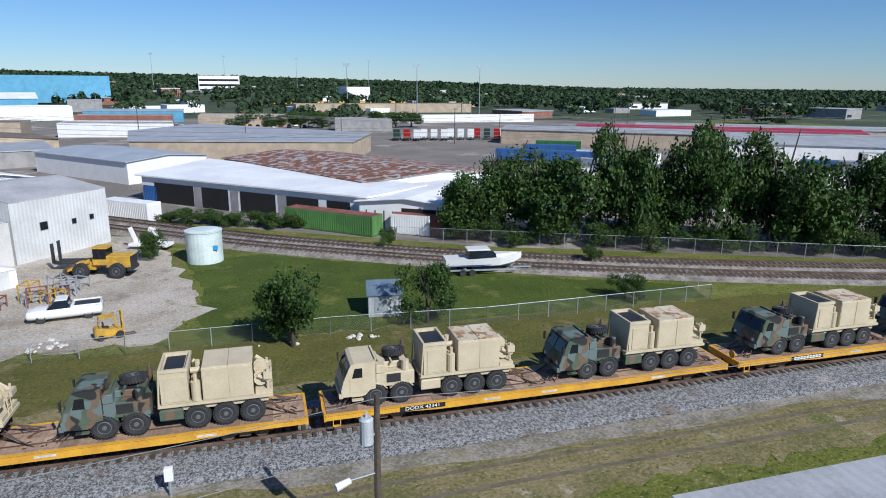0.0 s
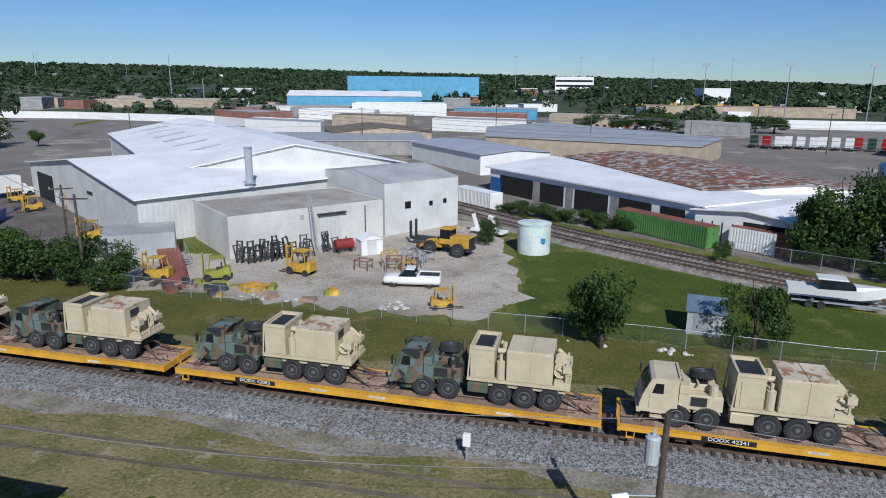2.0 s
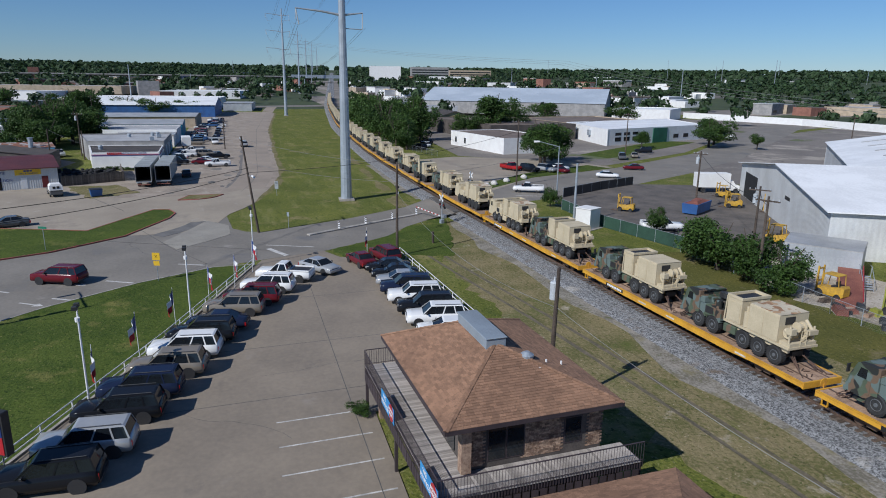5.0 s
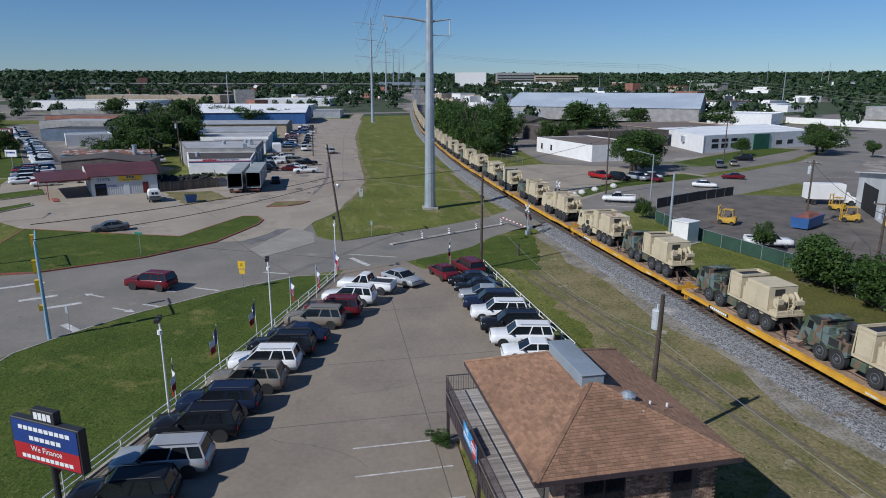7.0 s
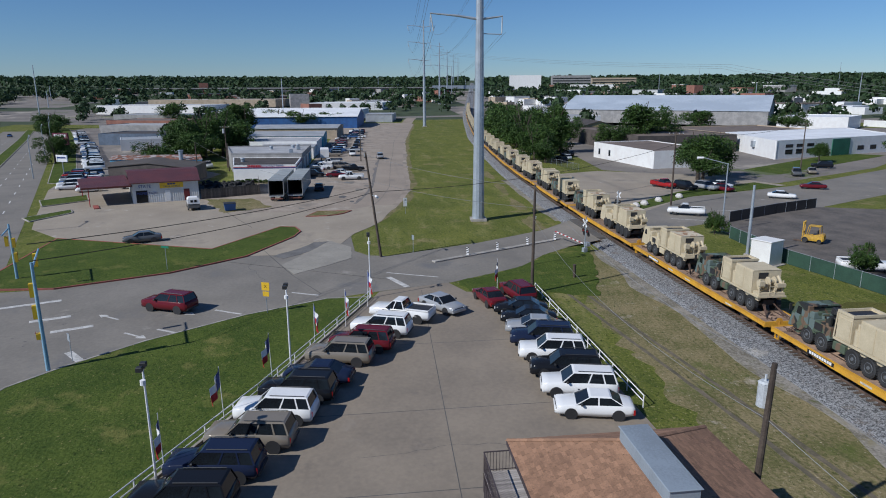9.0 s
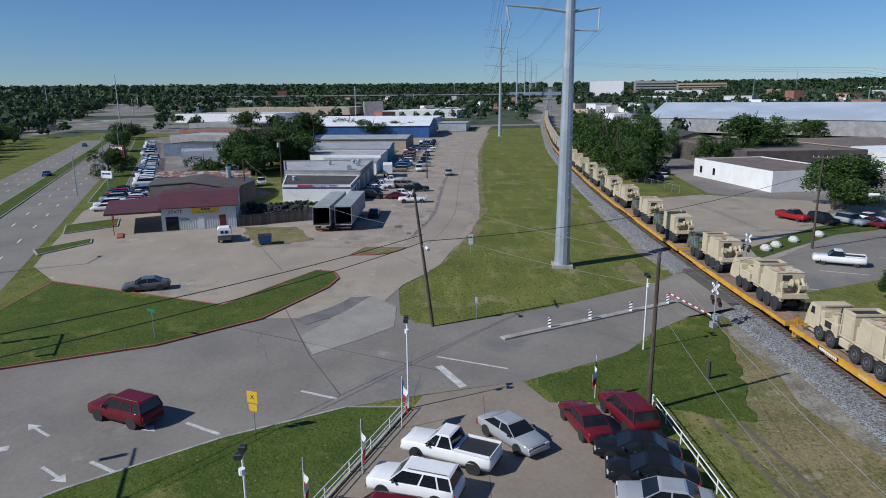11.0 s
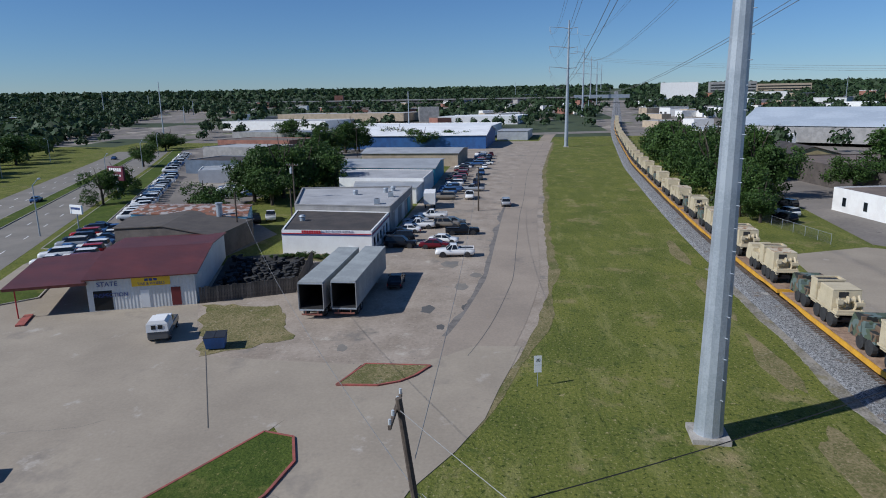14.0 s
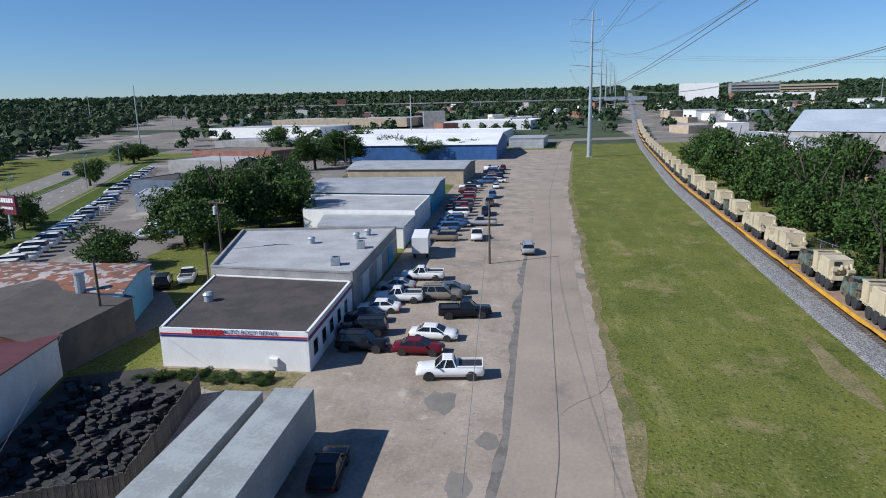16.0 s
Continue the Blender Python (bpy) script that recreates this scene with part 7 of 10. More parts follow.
on_wall(b, "awning", pb[1], pb[0], 1, 24, 3.1, 0.15, GREYROOF, 2.2)
def roof_item(x, y, z, kind):
    if kind == "fan":
        o = thing("roof_fan", "round metal exhaust fan on the flat roof", "roof fan", pose(x, y, z))
        part("drum", Shape().tube((0, 0, 0), (0, 0, 0.7), 0.45, n=12), STEEL, o)
        part("hood", Shape().tube((0, 0, 0.7), (0, 0, 0.95), 0.6, 0.35, n=12), STEEL, o)
    else:
        o = thing("air_conditioner", "boxy grey air-conditioning unit on the flat roof", "air conditioner", pose(x, y, z, 0, 0, 10))
        part("case", Shape().box(-0.6, -0.5, 0.1, 0.6, 0.5, 0.95, 0.03), STEEL, o)
        part("fan_grille", Shape().tube((0, 0, 0.95), (0, 0, 0.99), 0.38, n=14), PLASTIC, o)
        part("curb", Shape().box(-0.65, -0.55, -0.02, 0.65, 0.55, 0.1), GREYWALL, o)
for x, y, k in ((-166, -25.5, "fan"), (-178, -15.5, "box"), (-187, -14.5, "box"), (-190, -22, "fan"), (-193, -16.5, "fan"), (-195.5, -15.4, "fan")):
    roof_item(x, y, 3.5 if x > -170 else 4.3, k)
tl = [(-217, -11.6), (-236.5, -11.2), (-240, -37), (-219, -32.4)]
b = building("blue_trim_shop", "pale workshop with a flat roof and lean-to", tl, 4.2, WHITE, CLOTHROOF, parapet=0.15)
building("lean_to_shop", "small white workshop with a grey shed roof", [(-206, -12), (-216.8, -11.8), (-218, -28), (-207, -26)], 3.4, WHITE, GREYROOF, overhang=0.3)
t2 = [(-237, -11), (-267, -11), (-268, -42), (-241, -37.5)]
b = building("teal_workshop", "workshop with teal panelled walls and a pale ribbed roof", t2, 4.6, TEAL, GREYROOF, ridge=0.8, ridge_along=1, overhang=0.4)
a, c = fside(t2[3], t2[0])
for s in (3, 10, 17, 22):
    on_wall(b, "roller_door", a, c, s, 3.6, 0.1, 3.2, WHITERIB, 0.04)
building("grey_ribbed_store", "long store with a stained grey ribbed roof", [(-290, -8), (-318, -6), (-322, -44), (-292, -42)], 4.4, TANWALL, GREYROOF, ridge=0.9, ridge_along=1, overhang=0.4)
building("white_barn", "large white-roofed metal barn with blue ends", [(-372, 0), (-430, 4), (-436, -66), (-376, -70)], 6.2, BLUEPAINT, WHITEROOF, ridge=3.4, ridge_along=1, overhang=0.5)
building("white_flat_store", "broad store with a white flat roof", [(-445, 2), (-505, 8), (-520, -95), (-455, -90)], 7, WHITE, WHITEROOF, parapet=0.3)
building("grey_end_unit", "small grey metal unit beside the lane", [(-432, 22), (-462, 26), (-464, 8), (-434, 5)], 5, GREYRIB, GREYROOF, overhang=0.3)
for k, (poly, h, wm, rm, lb) in enumerate((
    ([(-244, -79.5), (-249, -66), (-262, -71), (-257, -84)], 3.6, WHITE, GREYROOF, "small white sales office with a flat roof"),
    ([(-266, -71), (-272, -97), (-290, -92), (-283, -64)], 4.2, mat("slate_blue_wall", (0.12, 0.16, 0.22), rough=0.7), TARROOF, "slate-blue workshop with a dark flat roof"),
    ([(-324, -88), (-333, -119), (-352, -112), (-343, -82)], 4.6, GREYWALL, CLOTHROOF, "grey warehouse with a pale roof"),
    ([(-366, -92), (-378, -132), (-402, -124), (-388, -84)], 5, BRICKRED, BROWNROOF, "brick warehouse with a brown roof"),
    ([(-425, -100), (-440, -150), (-468, -142), (-452, -92)], 5, GREYWALL, GREYROOF, "long grey warehouse with ribbed roof"),
    ([(-500, -110), (-520, -190), (-560, -180), (-545, -100)], 6, WHITE, CLOTHROOF, "white warehouse with a flat roof"),
    ([(-590, -70), (-610, -180), (-660, -170), (-640, -60)], 6, TANWALL, CLOTHROOF, "tan warehouse with a pale roof"),
    ([(-560, 20), (-620, 30), (-625, -30), (-565, -40)], 6, WHITE, WHITEROOF, "white commercial building with flat roof"),
)):
    building("warehouse", lb, poly, h, wm, rm, parapet=0.2)

# box trailers standing open
TRAILROOF = mat("dull_trailer_roof", (0.36, 0.38, 0.37), (0.27, 0.285, 0.28), rough=0.6, big=0.4, fine=4)
TRAILSIDE = mat("dull_trailer_side", (0.34, 0.36, 0.36), (0.26, 0.28, 0.28), rough=0.6, big=0.4, fine=4)
def trailer(x, y, ang, L, label, body_mat=None):
    root = thing("box_trailer", label, "trailer", pose(x, y, 0.025, 0, 0, ang), group="trailers on the lot")
    bmt = body_mat or TRAILSIDE
    part("floor", Shape().box(0, -1.25, 1.05, L, 1.25, 1.25), PLASTIC, root)
    for s in (-1, 1):
        part("side_wall", Shape().box(0, s * 1.28 - 0.03, 1.05, L, s * 1.28 + 0.03, 3.95), bmt, root)
        part("door_leaf", Shape().box(-0.1, s * 1.33 - 0.03, 1.15, 1.2, s * 1.33 + 0.03, 3.85), GREYWALL, root)
    part("roof", Shape().box(-0.02, -1.31, 3.95, L, 1.31, 4.02), TRAILROOF, root)
    part("front_wall", Shape().box(L - 0.06, -1.25, 1.25, L, 1.25, 3.95), bmt, root)
    part("rear_frame", Shape().box(-0.06, -1.31, 3.8, 0.06, 1.31, 3.95).box(-0.06, -1.31, 0.95, 0.06, 1.31, 1.1), STEEL, root)
    # black sheets on the inner walls put the interior's shade into colour
    part("lining", Shape().box(0.1, -1.24, 1.26, L - 0.1, -1.235, 3.9).box(0.1, 1.235, 1.26, L - 0.1, 1.24, 3.9), BLACK, root)
    part("bumper_bar", Shape().box(-0.05, -1.1, 0.45, 0.05, 1.1, 0.6).box(-0.03, -0.7, 0.5, 0.03, -0.6, 1.05).box(-0.03, 0.6, 0.5, 0.03, 0.7, 1.05), REDOXIDE, root)
    for xa in (1.4, 2.7):
        for s in (-1, 1):
            w = part("wheel", CW, RUBBER, root, at=pose(xa, s * 1.0, 0.52) @ Matrix.Diagonal((1.42, 2.0, 1.42, 1)))
            if x < 0:
                part("rim", CR, RIM, w)
    part("landing_leg", Shape().box(L - 3, -0.8, 0, L - 2.8, -0.6, 1.05).box(L - 3, 0.6, 0, L - 2.8, 0.8, 1.05), STEEL, root)
    return root


trailer(-127.8, -13.2, 179, 16.5, "white box trailer standing with its rear doors open")
trailer(-128.4, -9.9, 179, 16.5, "grey-sided box trailer standing with its rear doors open")
# box truck and camper on the forecourt
bt = thing("box_truck", "white box truck parked by the workshop", "truck", pose(-203, -8.6, 0.03, 0, 0, 4))
part("cargo_box", Shape().box(-1.6, -1.2, 1.0, 5.0, 1.2, 3.4, 0.03), WHITE, bt)
part("cab", Shape().loft([ring(-3.6, 0.9, 0.5, 1.2), ring(-3.4, 1.0, 0.45, 1.4), ring(-2.7, 1.0, 0.45, 1.5), ring(-2.3, 0.95, 0.45, 2.2), ring(-1.7, 0.95, 0.45, 2.25)]), WHITE, bt)
part("windscreen", Shape().face((-2.72, -0.8, 1.52), (-2.72, 0.8, 1.52), (-2.36, 0.75, 2.15), (-2.36, -0.75, 2.15)), GLASSY, bt)
for x in (-2.8, 3.4):
    for s in (-1, 1):
        w = part("wheel", CW, RUBBER, bt, at=pose(x, s * 0.95, 0.45) @ Matrix.Diagonal((1.25, 1.3, 1.25, 1)))
        part("rim", CR, RIM, w)
yt = thing("box_truck", "white box truck parked beside the equipment yard", "truck", pose(-95.5, 88.5, 0.04, 0, 0, 250))
part("cargo_box", Shape().box(-1.6, -1.2, 1.0, 4.4, 1.2, 3.6, 0.03), WHITE, yt)
part("cab", Shape().loft([ring(-3.6, 0.9, 0.5, 1.2), ring(-3.4, 1.0, 0.45, 1.4), ring(-2.7, 1.0, 0.45, 1.5), ring(-2.3, 0.95, 0.45, 2.2), ring(-1.7, 0.95, 0.45, 2.25)]), WHITE, yt)
part("windscreen", Shape().face((-2.72, -0.8, 1.52), (-2.72, 0.8, 1.52), (-2.36, 0.75, 2.15), (-2.36, -0.75, 2.15)), GLASSY, yt)
for x in (-2.8, 3.2):
    for s in (-1, 1):
        part("wheel", CW, RUBBER, yt, at=pose(x, s * 0.95, 0.45) @ Matrix.Diagonal((1.25, 1.3, 1.25, 1)))
cp = thing("camper_truck", "grey pickup with a white camper shell on the forecourt", "truck", pose(-122.9, -26.7, 0.03, 0, 0, 17))
part("body", Shape().loft([ring(-2.8, 0.9, 0.5, 1.0), ring(-2.6, 0.97, 0.42, 1.15), ring(2.7, 0.97, 0.42, 1.2), ring(2.8, 0.9, 0.5, 1.1)]), CAR["grey"], cp)
part("cab_glazing", Shape().loft([[(-1.4, -0.85, 1.14), (-1.4, 0.85, 1.14), (0.3, 0.85, 1.14), (0.3, -0.85, 1.14)], [(-0.8, -0.72, 1.75), (-0.8, 0.72, 1.75), (0.2, 0.72, 1.75), (0.2, -0.72, 1.75)]]), GLASSY, cp)
part("cab_roof", Shape().box(-0.85, -0.74, 1.75, 0.25, 0.74, 1.84, 0.03), CAR["white"], cp)
part("camper_shell", Shape().loft([[(0.4, -0.98, 1.19), (0.4, 0.98, 1.19), (2.85, 0.98, 1.19), (2.85, -0.98, 1.19)], [(0.5, -0.95, 1.95), (0.5, 0.95, 1.95), (2.8, 0.95, 1.95), (2.8, -0.95, 1.95)], [(0.8, -0.7, 2.25), (0.8, 0.7, 2.25), (2.7, 0.7, 2.25), (2.7, -0.7, 2.25)]]), WHITE, cp)
part("rear_window", Shape().box(2.82, -0.5, 1.45, 2.86, -0.1, 1.85).box(2.82, 0.1, 1.45, 2.86, 0.5, 1.85), GLASSY, cp)
for x in (-1.7, 1.8):
    for s in (-1, 1):
        w = part("wheel", CW, RUBBER, cp, at=pose(x, s * 0.86, 0.38) @ Matrix.Diagonal((1.05, 1, 1.05, 1)))
        part("rim", CR, RIM, w)
dm = thing("dumpster", "blue steel rubbish dumpster with dark lids", "dumpster", pose(-119.5, -19.9, 0.06, 0, 0, 15))
part("bin", Shape().loft([[(-0.7, -0.8, 0.12), (0.7, -0.8, 0.12), (0.7, 0.8, 0.12), (-0.7, 0.8, 0.12)], [(-0.95, -0.95, 1.25), (0.95, -0.95, 1.25), (0.95, 0.95, 1.25), (-0.95, 0.95, 1.25)]]), BLUEPAINT, dm)
part("lid", Shape().box(-0.98, -0.97, 1.255, 0.98, -0.02, 1.32), PLASTIC, dm)
part("lid", Shape().box(-0.98, 0.02, 1.255, 0.98, 0.97, 1.32), PLASTIC, dm)
# tyre heap behind a board fence
def board_fence(name, p, q, h, material, label):
    root = thing(name, label, "fence", kind="structure")
    p, q = Vector(p), Vector(q)
    d = (q - p).normalized()
    n = int((q - p).length / 0.3)
    me = Shape().box(0.01, -0.02, 0, 0.28, 0.02, 1).mesh("board")
    me.materials.append(material)
    for i in range(n):
        c = p.lerp(q, i / n)
        ob = new("board", me)
        ob.parent = root
        ob.matrix_basis = pose(c.x, c.y, 0, 0, 0, math.degrees(math.atan2(d.y, d.x))) @ Matrix.Diagonal((1, 1, h * RNG.uniform(0.95, 1.05), 1))
    return root
board_fence("board_fence", (-132.7, -27.6), (-137.6, -17.6), 1.9, WOODFENCE, "weathered grey board fence round the tyre yard")
board_fence("board_fence", (-137.6, -17.6), (-152, -20), 1.9, WOODFENCE, "weathered grey board fence round the tyre yard")
OILY = mat("oily_dark_ground", (0.05, 0.045, 0.04), (0.025, 0.023, 0.02), rough=0.8)
slab("yard_tyres", [(-133, -27.5), (-137.4, -18), (-153, -20.5), (-157, -27), (-154.6, -33.5)], OILY, "dark oily ground of the tyre yard", "yard", 0.05)
TM = wheel_mesh(0.36, 0.21).mesh("tyre")
TM.materials.append(RUBBER)
heap = Shape()
tw = wheel_mesh(0.36, 0.21)
for i in range(230):
    u, v = RNG.random(), RNG.random()
    pt = Vector((-134.2, -26.8)).lerp(Vector((-153.5, -32)), u).lerp(Vector((-138.2, -18.8)).lerp(Vector((-152, -21.3)), u), v)
    for k in range(RNG.choice((1, 2, 3, 4, 5))):
        m = pose(pt.x + RNG.uniform(-0.08, 0.08), pt.y + RNG.uniform(-0.08, 0.08), 0.16 + k * 0.21, 90 + RNG.uniform(-9, 9), RNG.uniform(-9, 9), RNG.uniform(0, 180))
        if i < 12:
            ob = new("tyre", TM)
            ob.matrix_basis = m
            tagged(ob, "worn black tyre stacked in the tyre yard", "tyre", "stacked tyres")
        else:
            q = len(heap.v)
            heap.v.extend([tuple(m @ Vector(p)) for p in tw.v])
            heap.f.extend([tuple(q + j for j in f) for f in tw.f])
single("tyre_stacks", heap, RUBBER, "crowded stacks of worn black tyres", "tyres", kind="stuff")

# ---- trees ----
def crown_mesh(name, seed, n_clumps, per, size, leafsize, flat=0.85):
    """A crown of unit radius about (0, 0, 1): leaf clumps over an uneven outline, with gaps."""
    rng = np.random.default_rng(seed)
    V, F = [], []
    lobes = [(Vector((rng.normal(0, 0.36), rng.normal(0, 0.36), 1 + rng.normal(0, 0.3) * flat)), rng.uniform(0.36, 0.62)) for _ in range(9)]
    for _ in range(n_clumps):
        c, r = lobes[rng.integers(0, 9)]
        d = Vector(rng.normal(0, 1, 3)).normalized()
        p = c + Vector((d.x, d.y, d.z * flat)) * r * rng.uniform(0.65, 1.05)
        for _ in range(per):
            q = p + Vector(rng.normal(0, size, 3))
            n = (d * 0.8 + Vector(rng.normal(0, 0.7, 3))).normalized()
            a = n.orthogonal().normalized()
            a = (a * math.cos(rng.uniform(0, 6.28)) + n.cross(a) * math.sin(rng.uniform(0, 6.28))).normalized()
            b = n.cross(a)
            s = leafsize * rng.uniform(0.6, 1.3)
            k = len(V)
            V += [tuple(q - a * s), tuple(q + b * s * 0.6), tuple(q + a * s), tuple(q - b * s * 0.6)]
            F.append((k, k + 1, k + 2, k + 3))
    me = bpy.data.meshes.new(name)
    me.from_pydata(V, [], F)
    return me


def trunk_mesh(seed):
    rng = random.Random(seed)
    sh = Shape().tube((0, 0, -0.1), (0.03, 0.02, 0.55), 0.075, 0.05, n=8)
    for i in range(6):
        a = math.tau * i / 6 + rng.uniform(-0.3, 0.3)
        z = rng.uniform(0.3, 0.62)
        e = Vector((math.cos(a) * rng.uniform(0.3, 0.55), math.sin(a) * rng.uniform(0.3, 0.55), z + rng.uniform(0.35, 0.6)))
        sh.tube((0.02, 0.01, z - 0.1), tuple(e), 0.032, 0.01, n=6)
    return sh.mesh("trunk")


CROWNS = []
for i in range(4):
    for lm in (LEAF_A, LEAF_B, LEAF_C):
        if len(CROWNS) % 3 == 0:
            base_me = crown_mesh("crown", 20 + i, 440, 16, 0.075, 0.05)
        me = base_me if lm is LEAF_A else base_me.copy()
        me.materials.append(lm)
        CROWNS.append(me)
TRUNKS = []
for i in range(3):
    me = trunk_mesh(i)
    me.materials.append(BARK)
    TRUNKS.append(me)
tree_k = 0


def tree(x, y, h, r, tone=0, label="leafy green tree", lift=0.16, group=""):
    """h: height, r: crown radius; lift: share of the height that is bare trunk."""
    global tree_k
    tree_k += 1
    z = rise(x, y)
    root = thing("tree", label, "tree", pose(x, y, z, 0, 0, (tree_k * 67) % 360), group=group)
    ch = h * (1 - lift)
    part("trunk", TRUNKS[tree_k % 3], BARK, root, at=Matrix.Diagonal((r, r, h * 0.9, 1)))
    part("crown", CROWNS[(tree_k % 4) * 3 + tone], LEAF_A, root, at=Matrix.Translation((0, 0, h * lift)) @ Matrix.Diagonal((r * 0.95, r * 0.95, ch / 2.0, 1)))
    return root


# beside the near fence
tree(2.0, 47.6, 7.4, 2.7, 1, "bushy bright green tree beside the chain-link fence", 0.02)
tree(13.2, 49.9, 5.3, 2.2, 1, "thin young tree beside the grey shed", 0.08)
tree(32.8, 51.2, 2.6, 1.7, 2, "dark round bush by the fence", 0.02)
tree(15.3, 76.2, 3.0, 1.0, 1, "sapling beside the siding", 0.1)
tree(35.8, 63.2, 2.6, 1.1, 1, "sapling beside the siding", 0.1)
tree(-12.2, 78.0, 3.4, 1.6, 1, "bright green shrub in the yard", 0.02)
for x, y, h, r in ((-52.5, 50.6, 5.4, 3.6), (-48.8, 51.2, 5.0, 3.2), (-44.0, 51.0, 4.4, 2.6), (-55.5, 52.0, 5.0, 2.8)):
    tree(x, y, h, r, 0, "broad leafy bush by the yard fence", 0.0)
tree(-66.5, 53.0, 4.2, 1.5, 1, "small tree at the screened fence", 0.15)
tree(-90.6, 50.5, 3.6, 1.4, 0, "small bush beside the street", 0.05)
for i in range(9):
    tree(-12 + i * 2.2, 98.2 - i * 1.0, 2.3, 1.7, 0, "hedge shrub along the siding", 0.0, "hedge along the siding")
# belt beyond the siding
belt = [(24.5, 80.5, 7.5, 2.6, 2), (28, 79, 9, 3.6, 0), (31.5, 79.5, 12, 4.2, 0), (35.5, 77, 12.5, 4.6, 0), (40, 74.5, 11, 4.2, 0), (44.5, 72, 15, 3.4, 2), (47.5, 71, 14, 4.0, 0), (51, 70.5, 8.5, 3.2, 2), (54.5, 68.5, 15.5, 3.6, 1), (58, 67, 14.5, 4.0, 0), (62, 64.5, 14, 4.4, 2), (66, 62, 9, 3.6, 0), (70, 60.5, 12, 4.4, 0), (75, 58.5, 11, 4.4, 0), (80, 56.5, 12, 4.6, 2), (86, 54.5, 11, 4.4, 0), (92, 52, 12, 4.5, 0)]
for x, y, h, r, tn in belt:
    tree(x, y, h, r * 1.22, tn, "tall tree of the belt beyond the siding", 0.03)
for i in range(22):
    tree(25 + i * 3.2 + RNG.uniform(-1, 1), 78.2 - i * 1.42 + RNG.uniform(-0.8, 0.8), RNG.uniform(2.6, 5.0), RNG.uniform(2.0, 3.0), RNG.choice((0, 2, 2)), "undergrowth shrub along the siding fence", 0.0, "undergrowth along the siding fence")
for i in range(16):
    tree(-154.6 + RNG.uniform(-0.7, 0.7), -26.5 + i * 0.75, RNG.uniform(0.4, 1.0), RNG.uniform(0.5, 0.9), RNG.choice((0, 1, 1)), "clump of tall weeds before the body shop wall", 0.0, "weeds before the body shop")
# woods north of the main line
for x, y, h, r, tn in ((-183, 52.5, 7, 4, 1), (-189, 51, 9, 5, 1), (-196, 53, 10, 5.5, 0), (-207, 54, 11.5, 6.5, 0), (-219, 55, 13, 7, 0), (-214, 66, 12, 6, 2), (-232, 56, 14, 7, 0), (-246, 58, 15, 7.5, 2), (-262, 59.5, 15, 8, 0), (-278, 61.5, 15, 7.5, 2), (-294, 64, 14, 7.5, 2), (-310, 66, 14, 7.5, 0), (-326, 69, 13, 7, 2), (-240, 72, 14, 7, 2), (-270, 76, 14, 7, 2), (-300, 80, 14, 7, 2), (-345, 80, 12, 6, 2), (-372, 84, 12, 6, 2)):
    tree(x, y, h, r, tn, "dense dark green tree of the trackside wood", 0.02, "trackside wood")
for x, y, h, r, tn in ((-143.8, 76.2, 10.5, 6.4, 0), (-149, 82, 9.5, 5.6, 0), (-136, 73, 8, 4.4, 0), (-226, 98, 15, 9, 1), (-214, 84, 9, 5, 0), (-172, 126, 6, 3, 0), (-170, 150, 9, 6, 0), (-177, 158, 9, 6, 1), (-160, 160, 5, 2.6, 1), (-232, 108, 9, 6, 2), (-272, 128, 10, 7, 2), (-300, 160, 10, 8, 2), (-280, 190, 10, 7, 2)):
    tree(x, y, h, r, tn, "shade tree among the northern lots", 0.18)
for x, y, h, r, tn in ((-215, -45, 13, 5.6, 2), (-212, -51, 10, 4.6, 2), (-228, -56, 11, 5.2, 2), (-243, -45, 12, 5.5, 2), (-250, -54, 10, 5, 2), (-191, -53.5, 6.5, 4.6, 0), (-209, -50, 8, 5, 2), (-204, -44, 8, 5, 2), (-221, -41, 12, 6.5, 2), (-232, -47, 13, 6, 2), (-226, -35, 10, 5, 2), (-218, -50, 11, 5, 0), (-222, -89.6, 7.5, 3.4, 0), (-227, -92, 7, 3.2, 0), (-205, -84, 7.5, 3.6, 0), (-296, -125, 8, 5, 0), (-378, -159, 9, 6, 0), (-392, -165, 9, 6, 0), (-352, -62, 13, 7, 2), (-340, -66, 12, 7, 2), (-362, -58, 12, 6, 2), (-388, -44, 10, 8, 0), (-384, -16, 8, 6, 0), (-376, -30, 9, 7, 1), (-262, -52, 9, 5, 2), (-416, -70, 13, 7, 2), (-430, -110, 12, 8, 2)):
    tree(x, y, h * 1.08, r * 1.15, tn, "shade tree among the shops and car lots", 0.05)
for x, y in ((-210, -148), (-225, -152), (-240, -160), (-256, -165), (-272, -170), (-290, -180), (-190, -140), (-310, -186), (-330, -196), (-240, -178), (-265, -190), (-215, -170), (-190, -160)):
    tree(x, y, RNG.uniform(9, 12), RNG.uniform(6, 8), 2, "dark tree beyond the avenue", 0.05, "trees beyond the avenue")
for x, y in ((64, 300), (72, 303), (56, 298), (20, 292), (8, 290), (-4, 296), (30, 300)):
    tree(x, y, 8, 6, 0, "round tree before the playing field", 0.12)


